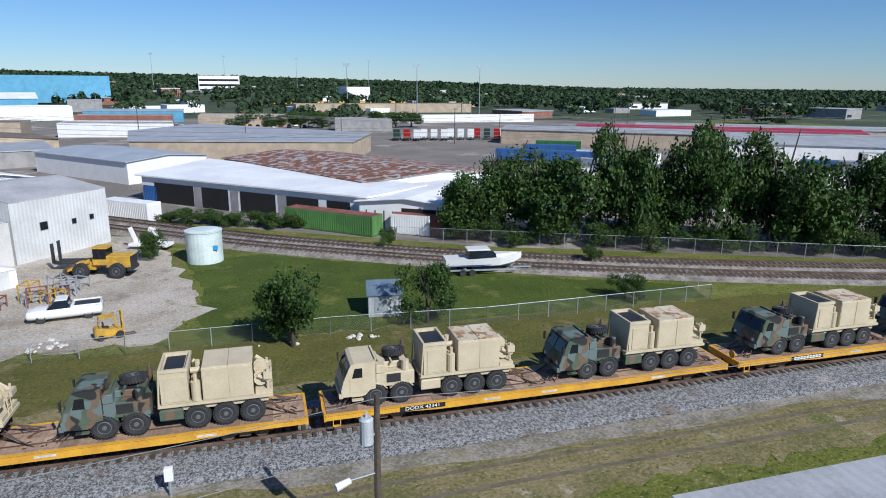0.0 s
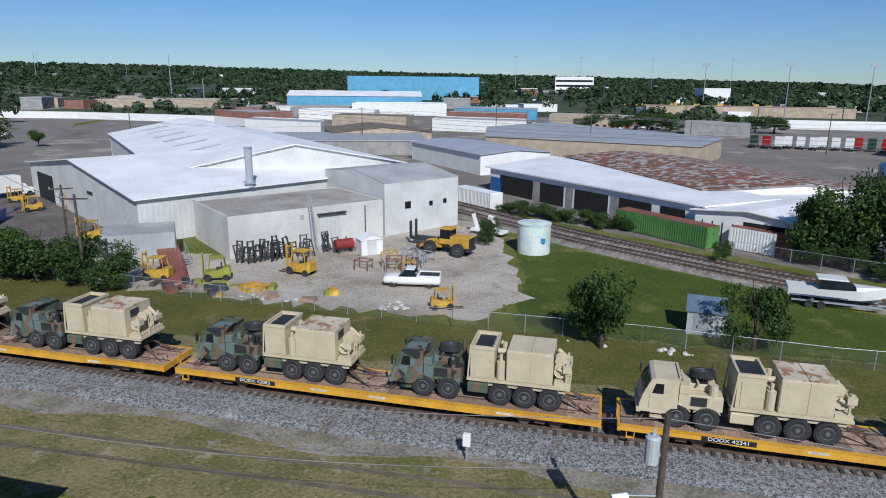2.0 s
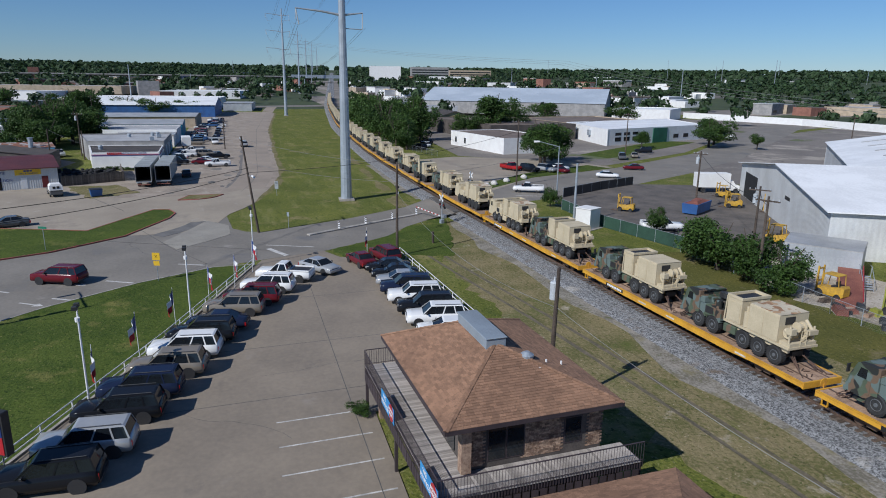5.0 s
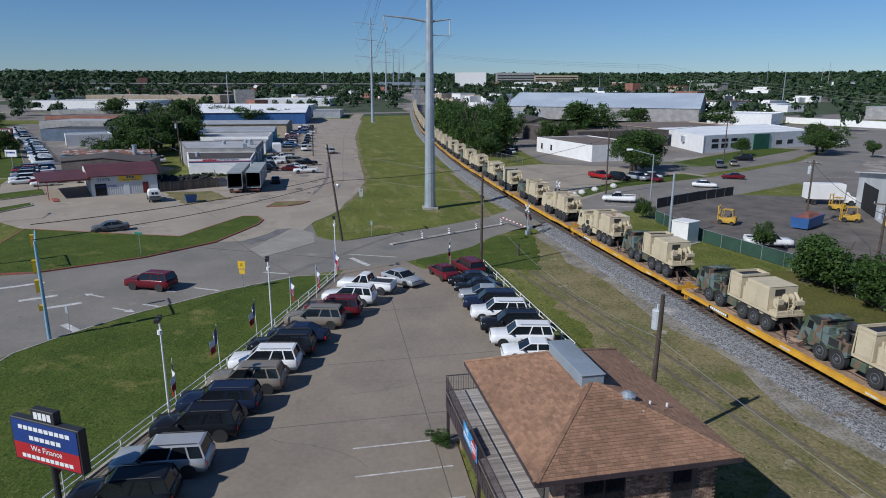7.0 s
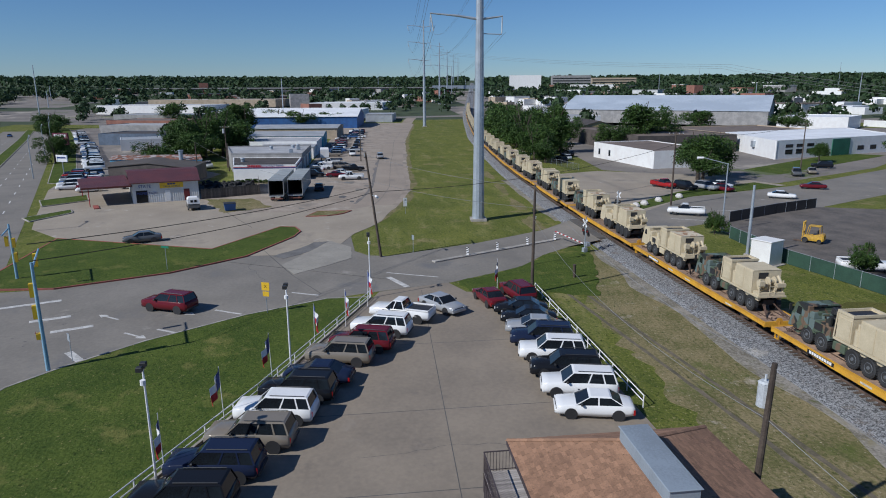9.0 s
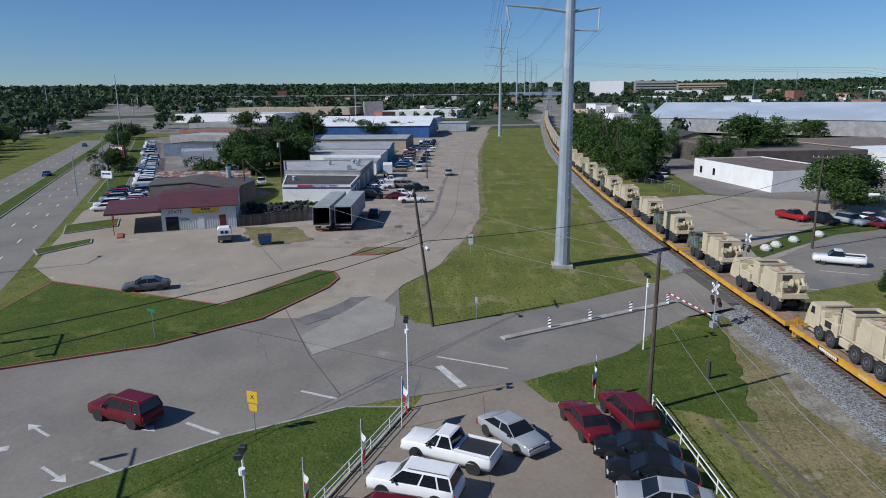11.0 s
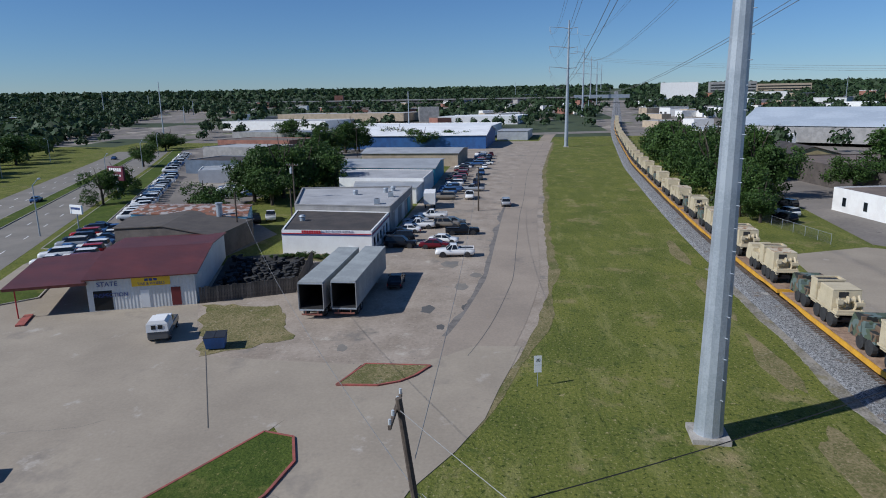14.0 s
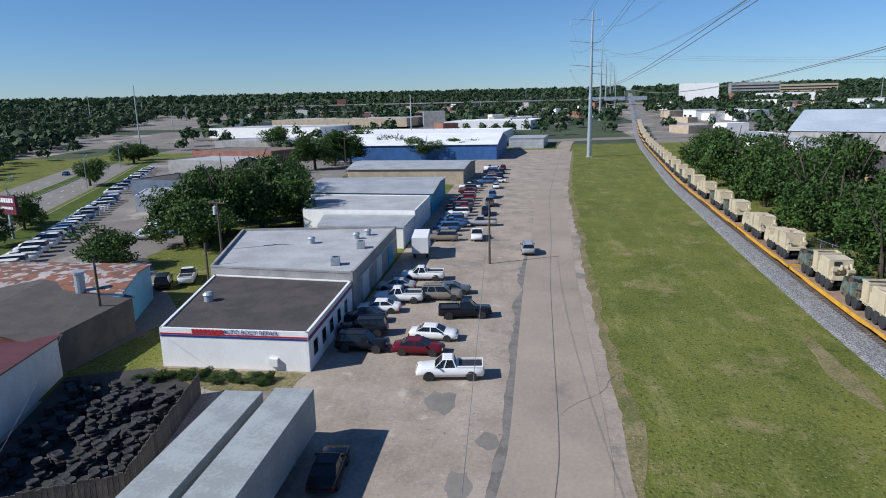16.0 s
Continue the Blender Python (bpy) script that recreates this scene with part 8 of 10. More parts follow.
def leafy_blob(sh, x, y, z, r, h, rng):
    """A rough low crown for the far woods."""
    k = len(sh.v)
    n = 7
    sh.v.append((x, y, z + h))
    for j, (f, rr) in enumerate(((0.82, 0.62), (0.5, 1.0), (0.15, 0.85))):
        for i in range(n):
            a = math.tau * (i + 0.5 * j) / n
            q = rr * r * rng.uniform(0.7, 1.2)
            sh.v.append((x + q * math.cos(a), y + q * math.sin(a), z + h * f * rng.uniform(0.85, 1.12)))
    for i in range(n):
        sh.f.append((k, k + 1 + i, k + 1 + (i + 1) % n))
        for j in range(2):
            a, b = k + 1 + j * n + i, k + 1 + j * n + (i + 1) % n
            sh.f.append((a, a + n, b + n, b))


def clumps(sh, x, y, z, w, h, m, size, rng):
    """Leaf clumps over the outline of one far crown, gathered as arrays of four corners."""
    d = rng.normal(0, 1, (m, 3))
    d[:, 2] = np.abs(d[:, 2]) * 1.1 - 0.35
    d /= np.linalg.norm(d, axis=1)[:, None]
    lump = 0.75 + 0.3 * np.sin(d[:, 0] * 3 + x) * np.cos(d[:, 1] * 3 + y)
    p = d * (np.array((w, w, h * 0.5)) * rng.uniform(0.65, 1.05, (m, 1)) * lump[:, None]) + np.array((x, y, z + h * 0.5))
    n = d + rng.normal(0, 0.35, (m, 3))
    u = np.cross(n, rng.normal(0, 1, (m, 3)))
    u /= np.linalg.norm(u, axis=1)[:, None]
    v = np.cross(n, u) * 0.8
    s = rng.uniform(0.6, 1.3, (m, 1)) * size
    sh.append(np.stack((p - u * s, p + v * s, p + u * s, p - v * s), axis=1))


def clump_mesh(name, sh):
    """One mesh of all the gathered clumps."""
    V = np.concatenate(sh).reshape(-1, 3)
    me = bpy.data.meshes.new(name)
    me.from_pydata(V.tolist(), [], np.arange(len(V)).reshape(-1, 4).tolist())
    return me


def far_woods():
    rng = random.Random(11)
    nrg = np.random.default_rng(12)
    sh = []
    def ok(x, y):
        return abs(y - track_y(max(-2200, min(400, x)))) > (30 if x > -480 else 13) or x > 60
    for yaw0, yaw1, r0, r1, n, dens in ((-62, 150, 1150, 2300, 9000, 1), (-62, 48, 700, 1150, 3600, 0), (48, 112, 700, 1150, 1500, 0), (112, 150, 700, 1150, 1500, 0), (-50, -5, 520, 700, 350, 0), (5, 75, 450, 700, 260, 0), (112, 150, 330, 700, 900, 0), (80, 112, 560, 700, 90, 0)):
        for i in range(n):
            yaw = radians(rng.uniform(yaw0, yaw1))
            r = math.sqrt(rng.uniform(r0 * r0, r1 * r1))
            x, y = -30 - math.sin(yaw) * r, math.cos(yaw) * r
            if not dens:
                if noise.noise(Vector((x * 0.008, y * 0.008, 3))) < -0.1:
                    continue
            if not ok(x, y) or (x > -720 and -0.43 * (-x - 109) - 95 < y < -0.37 * (-x - 109) - 30 and yaw > 1.6) or (-560 < x < -430 and -200 < y < 40):
                continue
            rr = rng.uniform(4, 9) * (1.2 if dens else 0.85)
            clumps(sh, x, y, rise(x, y) - 0.5, rr, rng.uniform(8, 13) * (1.1 if dens else 0.9), 16 if dens else 34, rr * (0.42 if dens else 0.3), nrg)
    single("distant_woods", clump_mesh("distant_woods", sh), FARLEAF, "hazy green woods out to the horizon", "woods", kind="stuff")


far_woods()

# ---- the far town ----
def town():
    rng = random.Random(5)
    tones = [WHITE, TANWALL, GREYWALL, BRICKRED, WHITERIB]
    roofs = [CLOTHROOF, WHITEROOF, BROWNROOF, GREYROOF, CLOTHROOF]
    for i in range(85):
        yaw = rng.uniform(-52, 140)
        r = rng.uniform(430, 1150)
        x, y = -30 - math.sin(radians(yaw)) * r, math.cos(radians(yaw)) * r
        if abs(y - track_y(max(-2200, min(400, x)))) < (55 if x > -480 else 30) and x < 50:
            continue
        if -720 < x < -400 and -340 < y < 60:
            continue
        w, d, h = rng.uniform(12, 46), rng.uniform(10, 30), rng.uniform(3.5, 7.5)
        a = radians(rng.choice((20, 110, 0, 45)) + rng.uniform(-5, 5))
        e1, e2 = Vector((math.cos(a), math.sin(a))), Vector((-math.sin(a), math.cos(a)))
        c = Vector((x, y))
        poly = [tuple(c - e1 * w / 2 - e2 * d / 2), tuple(c + e1 * w / 2 - e2 * d / 2), tuple(c + e1 * w / 2 + e2 * d / 2), tuple(c - e1 * w / 2 + e2 * d / 2)]
        k = rng.randrange(5)
        z = rise(x, y)
        FOOTPRINTS.append((x, y, max(w, d) * 0.55))
        ob = thing("distant_building", rng.choice(("low commercial building with a pale roof", "low warehouse in the far town", "flat-roofed building in the far town")), "building")
        part("shell", Shape().prism(poly, z - 1, z + h), tones[k], ob)
        part("roof", Shape().prism([(x + (p[0] - x) * 1.03, y + (p[1] - y) * 1.03) for p in poly], z + h + 0.004, z + h + 0.5), roofs[rng.randrange(5)], ob)
        e = (Vector(poly[1]) - Vector(poly[0])).normalized()
        for q in range(int(w / 12) if r < 640 else 0):
            on_wall(ob, "window", poly[0], poly[1], 2 + q * 12, 6, z + 1.2, 1.5, GLASSY, 0.06)


def outskirts():
    """Small flat-roofed blocks that fill the districts towards the horizon."""
    rng = random.Random(23)
    walls, roofs = [WHITE, TANWALL, GREYWALL, BRICKRED, WHITE], [WHITEROOF, CLOTHROOF, GREYROOF, BROWNROOF, WHITEROOF]
    for yaw0, yaw1, r0, r1, n in ((48, 112, 440, 960, 120), (-45, 48, 360, 680, 50)):
        for i in range(n):
            yaw, r = radians(rng.uniform(yaw0, yaw1)), rng.uniform(r0, r1)
            x, y = -30 - math.sin(yaw) * r, math.cos(yaw) * r
            if x < 60 and abs(y - track_y(max(-2200, min(400, x)))) < (45 if x > -480 else 28):
                continue
            if (-480 < x < -300 and 80 < y < 290) or (-470 < x < -60 and 500 < y < 640) or (-560 < x < -420 and -150 < y < 60) or (x < -300 and abs(y + 0.43 * (-x - 109) + 60) < 34) or x > -330 and y < 345:
                continue
            w, d, h = rng.uniform(10, 34), rng.uniform(8, 18), rng.uniform(3, 5.5) + (8 if rng.random() < 0.05 else 0)
            a = radians(rng.choice((22, 112, 10)))
            e1, e2, c = Vector((math.cos(a), math.sin(a))) * w / 2, Vector((-math.sin(a), math.cos(a))) * d / 2, Vector((x, y))
            poly = [tuple(c - e1 - e2), tuple(c + e1 - e2), tuple(c + e1 + e2), tuple(c - e1 + e2)]
            z = rise(x, y)
            sh = Shape().prism(poly, z - 1, z + h)
            FOOTPRINTS.append((x, y, max(w, d) * 0.55))
            k = rng.randrange(5)
            ob = single("distant_block", sh, walls[k], "small flat-roofed block in the distant town", "building", group="blocks of the distant town")
            ob.data.materials.append(roofs[k])
            for f in ob.data.polygons:
                if f.normal.z > 0.5:
                    f.material_index = 1


town()
outskirts()
slab("pavement_far_district", [(-400, 95), (-330, 90), (-330, 330), (-260, 330), (420, 330), (420, 420), (-330, 470), (-470, 330)], PAVING, "grey paved district beyond the yards", "pavement", 0.01)
strip("road_cross_street", [(-455, -150), (-462, -60), (-470, 10), (-478, 60), (-486, 130), (-500, 230)], 15, STREET, "broad grey cross street at the end of the lane", "road", 0.06)
op = thing("road_overpass", "long dark concrete road overpass far beyond the shops", "bridge")
oz = rise(-918, 30)
part("deck", Shape().box(-924, -330, oz + 6.2, -912, 100, oz + 7.6), DARKWALL, op)
part("parapet", Shape().box(-911.9, -330, oz + 7.3, -911.5, 100, oz + 8.6), GREYWALL, op)
part("truss_span", Shape().box(-924, 100.5, oz + 6.2, -923.4, 168, oz + 10.5).box(-912.6, 100.5, oz + 6.2, -912, 168, oz + 10.5).box(-923.4, 100.5, oz + 6.2, -912.6, 168, oz + 6.8), STEEL, op)
for k in range(15):
    part("pier", Shape().box(-920, -325 + k * 30, oz - 3, -916, -323 + k * 30, oz + 6.2), GREYWALL, op)
# landmarks
b = building("arena", "huge low-pitched metal-roofed arena with blue-grey ends", [(-318, 205), (-390, 120), (-470, 165), (-400, 262)], 7, GREYWALL, mat("blue_grey_arena_roof", (0.5, 0.55, 0.6), (0.4, 0.45, 0.5), rough=0.5, big=0.05, fine=1.0), ridge=7.5, ridge_along=0, overhang=0.5)
building("arena_annex", "white flat-roofed annex of the arena", [(-300, 235), (-318, 210), (-345, 240), (-325, 262)], 6, WHITE, WHITEROOF, parapet=0.3)
building("arena_side_store", "long low white store before the arena", [(-352, 108), (-440, 104), (-445, 128), (-356, 132)], 6, WHITE, GREYROOF, parapet=0.2)
building("brown_store", "dark brown flat-roofed store", [(-204, 88), (-258, 84), (-262, 118), (-206, 122)], 5.2, DARKWALL, BROWNROOF, parapet=0.3)
building("tan_store", "tan flat-roofed block with roof units", [(-206, 128), (-262, 124), (-268, 168), (-214, 172)], 4.6, TANWALL, BROWNROOF, parapet=0.4)
building("cream_gable_house", "cream building with a grey gabled roof", [(-262, 88), (-290, 90), (-292, 108), (-264, 106)], 5, mat("cream_wall", (0.5, 0.4, 0.2), rough=0.8), TARROOF, ridge=2.4, ridge_along=0, overhang=0.4)
ws = [(-197, 71.3), (-165, 75.5), (-168, 94), (-200, 90)]
b = building("white_workshop", "low white block workshop with a flat roof", ws, 4.3, WHITE, BROWNROOF, parapet=0.2)
for s in (3, 9):
    window_on(b, ws[0], ws[1], s, 1.0, 1.2, 1.6)
gt = [(-181, 119), (-198, 172), (-236, 184), (-220, 126)]
b = building("green_trim_office", "long white office and store with green trim and dark windows", gt, 5.2, WHITE, WHITEROOF, parapet=0.15)
a, c = (gt[0], gt[1])
for s in (4, 8.5, 13, 17.5, 36, 42):
    window_on(b, a, c, s, 3.0, 1.3, 1.3)
    if s < 14:
        window_on(b, a, c, s, 3.0, 3.2, 0.9)
on_wall(b, "green_entrance", a, c, 24, 8, 0.1, 4.9, mat("green_trim", (0.03, 0.15, 0.09), rough=0.6), 0.2)
for s in (10, 24):
    on_wall(b, "air_conditioner", gt[3], gt[0], s, 1.6, 2.4, 1.8, STEEL, 0.8)
for x, y, w, d, h, ang, wm, lb in ((-973, 243, 46, 20, 22, 12, WHITE, "white windowless block over the far district"), (-1075, 345, 62, 24, 20, 10, GREYWALL, "grey mid-rise office block on the horizon"), (-1110, 430, 74, 26, 15, 10, TANWALL, "tan mid-rise block on the horizon"), (-930, 330, 60, 30, 9, 15, WHITE, "long white low block in the far district")):
    e1, e2 = Vector((math.sin(radians(ang)), math.cos(radians(ang)))) * w / 2, Vector((-math.cos(radians(ang)), math.sin(radians(ang)))) * d / 2
    c = Vector((x, y))
    q = [tuple(c - e1 - e2), tuple(c + e1 - e2), tuple(c + e1 + e2), tuple(c - e1 + e2)]
    b = building("mid_rise_block", lb, q, h, wm, CLOTHROOF, parapet=0.5)
    if wm is not WHITE:
        for z in range(3, int(h) - 2, 4):
            on_wall(b, "window_band", q[1], q[0], 1, w - 2, b["z0"] + z, 1.8, GLASSY, 0.1)
# northern horizon: hangar, stands, school, buses, yards
b = building("blue_hangar", "tall light-blue ribbed hangar", [(-222, 560), (-116, 598), (-104, 570), (-210, 532)], 19, BLUEWALL, WHITEROOF, parapet=0.4, base=5)
building("blue_white_hall", "white hall with a blue gable and white roof", [(-212, 436), (-128, 462), (-116, 426), (-200, 400)], 9.5, BLUEWALL, WHITEROOF, ridge=3, ridge_along=0, overhang=0.5, base=1)
building("white_dock_hall", "white loading hall with blue band", [(-150, 395), (-96, 410), (-90, 388), (-144, 372)], 7, WHITE, WHITEROOF, parapet=0.3, base=0)
for poly, wm, rm, lb in (
    ([(-120, 300), (-84, 296), (-82, 276), (-118, 280)], TANWALL, BROWNROOF, "tan workshop with a brown roof"),
    ([(-70, 288), (-30, 280), (-28, 262), (-68, 268)], WHITE, CLOTHROOF, "white workshop with a pale flat roof"),
    ([(-140, 250), (-104, 240), (-98, 222), (-134, 232)], WHITE, GREYROOF, "white store with a grey roof"),
    ([(-160, 345), (-120, 352), (-116, 332), (-156, 325)], WHITE, WHITEROOF, "long white depot with a white roof"),
    ([(36, 300), (60, 296), (58, 280), (34, 284)], GREYWALL, CLOTHROOF, "grey depot beside the truck lot"),
    ([(-190, 300), (-160, 288), (-150, 306), (-180, 318)], BRICKRED, CLOTHROOF, "brick depot with a pale roof"),
    ([(-210, 380), (-150, 396), (-146, 372), (-206, 358)], GREYWALL, CLOTHROOF, "broad grey plant building"),
    ([(-330, 400), (-250, 430), (-240, 396), (-320, 368)], TANWALL, CLOTHROOF, "broad tan plant building"),
):
    building("workshop", lb, poly, 4.8, wm, rm, parapet=0.25)
building("blue_roof_shop", "pale blue shop with a metal roof", [(-84, 400), (-36, 392), (-34, 366), (-82, 372)], 5.5, BLUEWALL, GREYRIB, overhang=0.4)
building("brick_shop", "red brick shop with a canopy", [(-78, 345), (-36, 336), (-34, 320), (-76, 328)], 5, BRICKRED, CLOTHROOF, parapet=0.3)
building("tan_shop", "tan block shop with a flat roof", [(-24, 345), (18, 336), (18, 318), (-24, 326)], 4.8, TANWALL, CLOTHROOF, parapet=0.3)
b = building("press_box", "white multi-storey stadium press box", [(-60, 880), (-12, 884), (-12, 872), (-60, 868)], 26, WHITE, WHITEROOF, parapet=0.4, base=2)
for z in (8, 14, 20):
    on_wall(b, "window_band", (-60, 868), (-12, 872), 1, 46, 2 + z, 2.5, GLASSY, 0.1)
building("stadium_stand", "long grey stadium stand", [(-110, 866), (150, 880), (152, 850), (-108, 836)], 9, GREYWALL, CLOTHROOF, parapet=0.2, base=2)
building("school", "long low tan school building", [(28, 470), (150, 470), (150, 446), (28, 446)], 5.5, TANWALL, BROWNROOF, parapet=0.3)
b = thing("field_wall", "long white boundary wall of the playing field", "wall", kind="structure")
part("panel_wall", Shape().box(62, 338, 0, 150, 338.3, 4.2), WHITE, b)
b = thing("yard_wall", "long pale blue-white boundary wall behind the parking lots", "wall", kind="structure")
for (x0, y0), (x1, y1) in (((-330, 268), (-258, 284)), ((-258, 284), (-176, 277)), ((-176, 277), (-150, 262))):
    d = Vector((y1 - y0, x0 - x1)).normalized() * 0.12
    part("panel_wall", Shape().prism([(x0 - d.x, y0 - d.y), (x1 - d.x, y1 - d.y), (x1 + d.x, y1 + d.y), (x0 + d.x, y0 + d.y)], -0.2, 3.4), WHITE, b)
slab("playing_field", [(62, 340), (150, 340), (170, 430), (62, 436)], LAWN, "green playing field", "lawn", 0.05)
for k, (p, q) in enumerate((((82, 212), (140, 172)), ((112, 215), (190, 165)), ((140, 220), (240, 158)), ((120, 150), (200, 98)), ((136, 166), (230, 108)))):
    p, q = Vector(p), Vector(q)
    d = (q - p).normalized()
    nn = Vector((-d.y, d.x)) * 20
    building("long_warehouse", "long low warehouse with a grey ribbed roof", [tuple(p), tuple(q), tuple(q + nn), tuple(p + nn)], 4.8, WHITE if k % 2 else TANWALL, GREYROOF if k != 1 else mat("red_metal_roof", (0.4, 0.03, 0.05), rough=0.5), ridge=0.9, ridge_along=0, overhang=0.4)
rg2 = random.Random(9)
for i in range(16):
    cb = thing("semi_tractor", "parked road tractor with a tall cab", "truck", pose(50 + i * 3.4, 233 - (i % 3) * 1.5, 0.02, 0, 0, 250), group="parked tractors in the truck lot")
    cm = CAR[rg2.choice(["white", "white", "white", "green", "red", "white"])]
    part("cab", Shape().loft([ring(-3.2, 1.0, 0.6, 1.7), ring(-3.0, 1.1, 0.6, 1.9), ring(-1.6, 1.15, 0.6, 2.0), ring(-1.2, 1.2, 0.6, 2.9), ring(-0.6, 1.2, 0.6, 3.6), ring(0.9, 1.2, 0.6, 3.9)]), cm, cb)
    part("windscreen", Shape().face((-1.62, -1.0, 2.05), (-1.62, 1.0, 2.05), (-1.24, 1.0, 2.85), (-1.24, -1.0, 2.85)), GLASSY, cb)
    part("chassis", Shape().box(0.9, -0.5, 0.6, 4.2, 0.5, 0.95), PLASTIC, cb)
    for x in (-2.4, 2.4, 3.6):
        part("axle", CAXLE, RUBBER, cb, at=pose(x, 0, 0.5) @ Matrix.Diagonal((1.4, 1.2, 1.4, 1)))
for x, y, a, m, lb, L in ((72, 168, -28, BLUEPAINT, "blue trailer in the freight yard", 14), (80, 178, -28, mat("dark_green_paint", (0.03, 0.16, 0.05), rough=0.6), "green container in the freight yard", 13), (70, 150, -30, BLUEPAINT, "blue trailer in the freight yard", 15), (60, 158, -30, BLUEPAINT, "blue container in the freight yard", 12), (64, 100, -62, WHITE, "white trailer behind the tree belt", 13), (74, 96, -62, WHITE, "white trailer behind the tree belt", 13), (88, 104, -30, WHITE, "white trailer behind the tree belt", 14), (100, 98, -30, WHITE, "white trailer behind the tree belt", 14), (58, 92, -60, BLUEPAINT, "blue truck trailer behind the tree belt", 8), (112, 90, -30, WHITE, "white trailer behind the tree belt", 14), (96, 128, -30, BLUEPAINT, "blue container in the freight yard", 12), (118, 118, -30, BLUEPAINT, "blue container in the freight yard", 12)):
    container(x, y, a, m, lb, L, z=1.0)
    part("trailer_chassis", Shape().box(0, -1.1, -1.0, L, 1.1, 0.1), PLASTIC, bpy.data.objects[[o.name for o in scene.objects if o.name.startswith("shipping_container")][-1]])
for i in range(26):
    px, py = rg2.uniform(60, 210), rg2.uniform(88, 150)
    if py > 215 - px * 0.62 or px - 60 < (90 - py):
        continue
    trailer(px, py, rg2.choice((-30, 150, -62)), 14, "white box trailer parked in the freight yard", WHITE)
for i in range(34):
    bs = thing("school_bus", "yellow school bus parked in a long row", "bus", pose(10 + i * 4.4, 560 + (i % 2) * 14, rise(10 + i * 4.4, 560), 0, 0, 90), group="parked school buses")
    part("body", Shape().loft([ring(-5.2, 1.0, 0.6, 1.6), ring(-4.2, 1.2, 0.5, 1.8), ring(-4.0, 1.22, 0.5, 3.0), ring(5.0, 1.22, 0.5, 3.1), ring(5.2, 1.15, 0.6, 2.9)]), MACHINE, bs)
    part("window_band", Shape().box(-3.9, -1.235, 1.8, 4.8, 1.235, 2.5), GLASSY, bs)
for x, y, h in ((-110, 860, 42), (-30, 900, 42), (60, 900, 42), (150, 870, 42), (60, 430, 30), (150, 430, 30), (105, 425, 30)):
    fl = thing("floodlight_mast", "tall floodlight mast of the sports ground", "floodlight", pose(x, y, rise(x, y)))
    part("mast", Shape().tube((0, 0, 0), (0, 0, h), 0.35, 0.18, n=6), STEEL, fl)
    part("lamp_rack", Shape().box(-2, -0.2, h, 2, 0.2, h + 2), STEEL, fl)
rg3 = random.Random(21)
for i in range(26):
    yaw, r = rg3.uniform(30, 138), rg3.uniform(450, 1300)
    x, y = -30 - math.sin(radians(yaw)) * r, math.cos(radians(yaw)) * r
    hh = rg3.choice((14, 18, 26, 34))
    single("distant_mast", Shape().tube((0, 0, -1), (0, 0, hh), 0.4, 0.25, n=5), STEEL, "slender pole rising over the far town", "pole", pose(x, y, rise(x, y)), "distant poles")

def scattered_trees():
    """Broad leafy trees between the buildings of the farther districts."""
    rng = np.random.default_rng(77)
    sh = []
    for yaw0, yaw1, r0, r1, n, thr in ((62, 112, 300, 1000, 900, -0.1), (-48, 62, 330, 760, 900, -0.05), (112, 142, 240, 800, 520, -0.4), (75, 100, 1000, 1500, 500, -0.3)):
        for _ in range(n):
            yaw, r = math.radians(rng.uniform(yaw0, yaw1)), math.sqrt(rng.uniform(r0 * r0, r1 * r1))
            x, y = -30 - math.sin(yaw) * r, math.cos(yaw) * r
            h, w = rng.uniform(6, 13), rng.uniform(3.2, 6.5)
            if noise.noise(Vector((x * 0.012, y * 0.012, 9))) < thr or (x < 60 and (-42 if x > -480 else -12) < y - track_y(max(-2200, min(400, x))) < 12):
                continue
            if any(math.hypot(x - cx, y - cy) < 0.85 * rr + 3 for cx, cy, rr in FOOTPRINTS):
                continue
            ay = -0.41 * (-x - 109) - 62
            if x < -100 and abs(y - ay) < 26 or (-200 < x < 240 and y < 330) or (-440 < x < -100 and -60 < y < 40) or (62 < x < 160 and y < 440) or (-330 < x < -150 and 60 < y < 330 and rng.random() < 0.55) or (-20 < x < 180 and 540 < y < 600):
                continue
            clumps(sh, x, y, rise(x, y) - 0.3, w, h, 90 if r < 520 else 50, w * (0.2 if r < 520 else 0.27), rng)
    single("district_trees", clump_mesh("district_trees", sh), FARLEAF, "dark green trees scattered through the farther districts", "trees", kind="stuff")


scattered_trees()

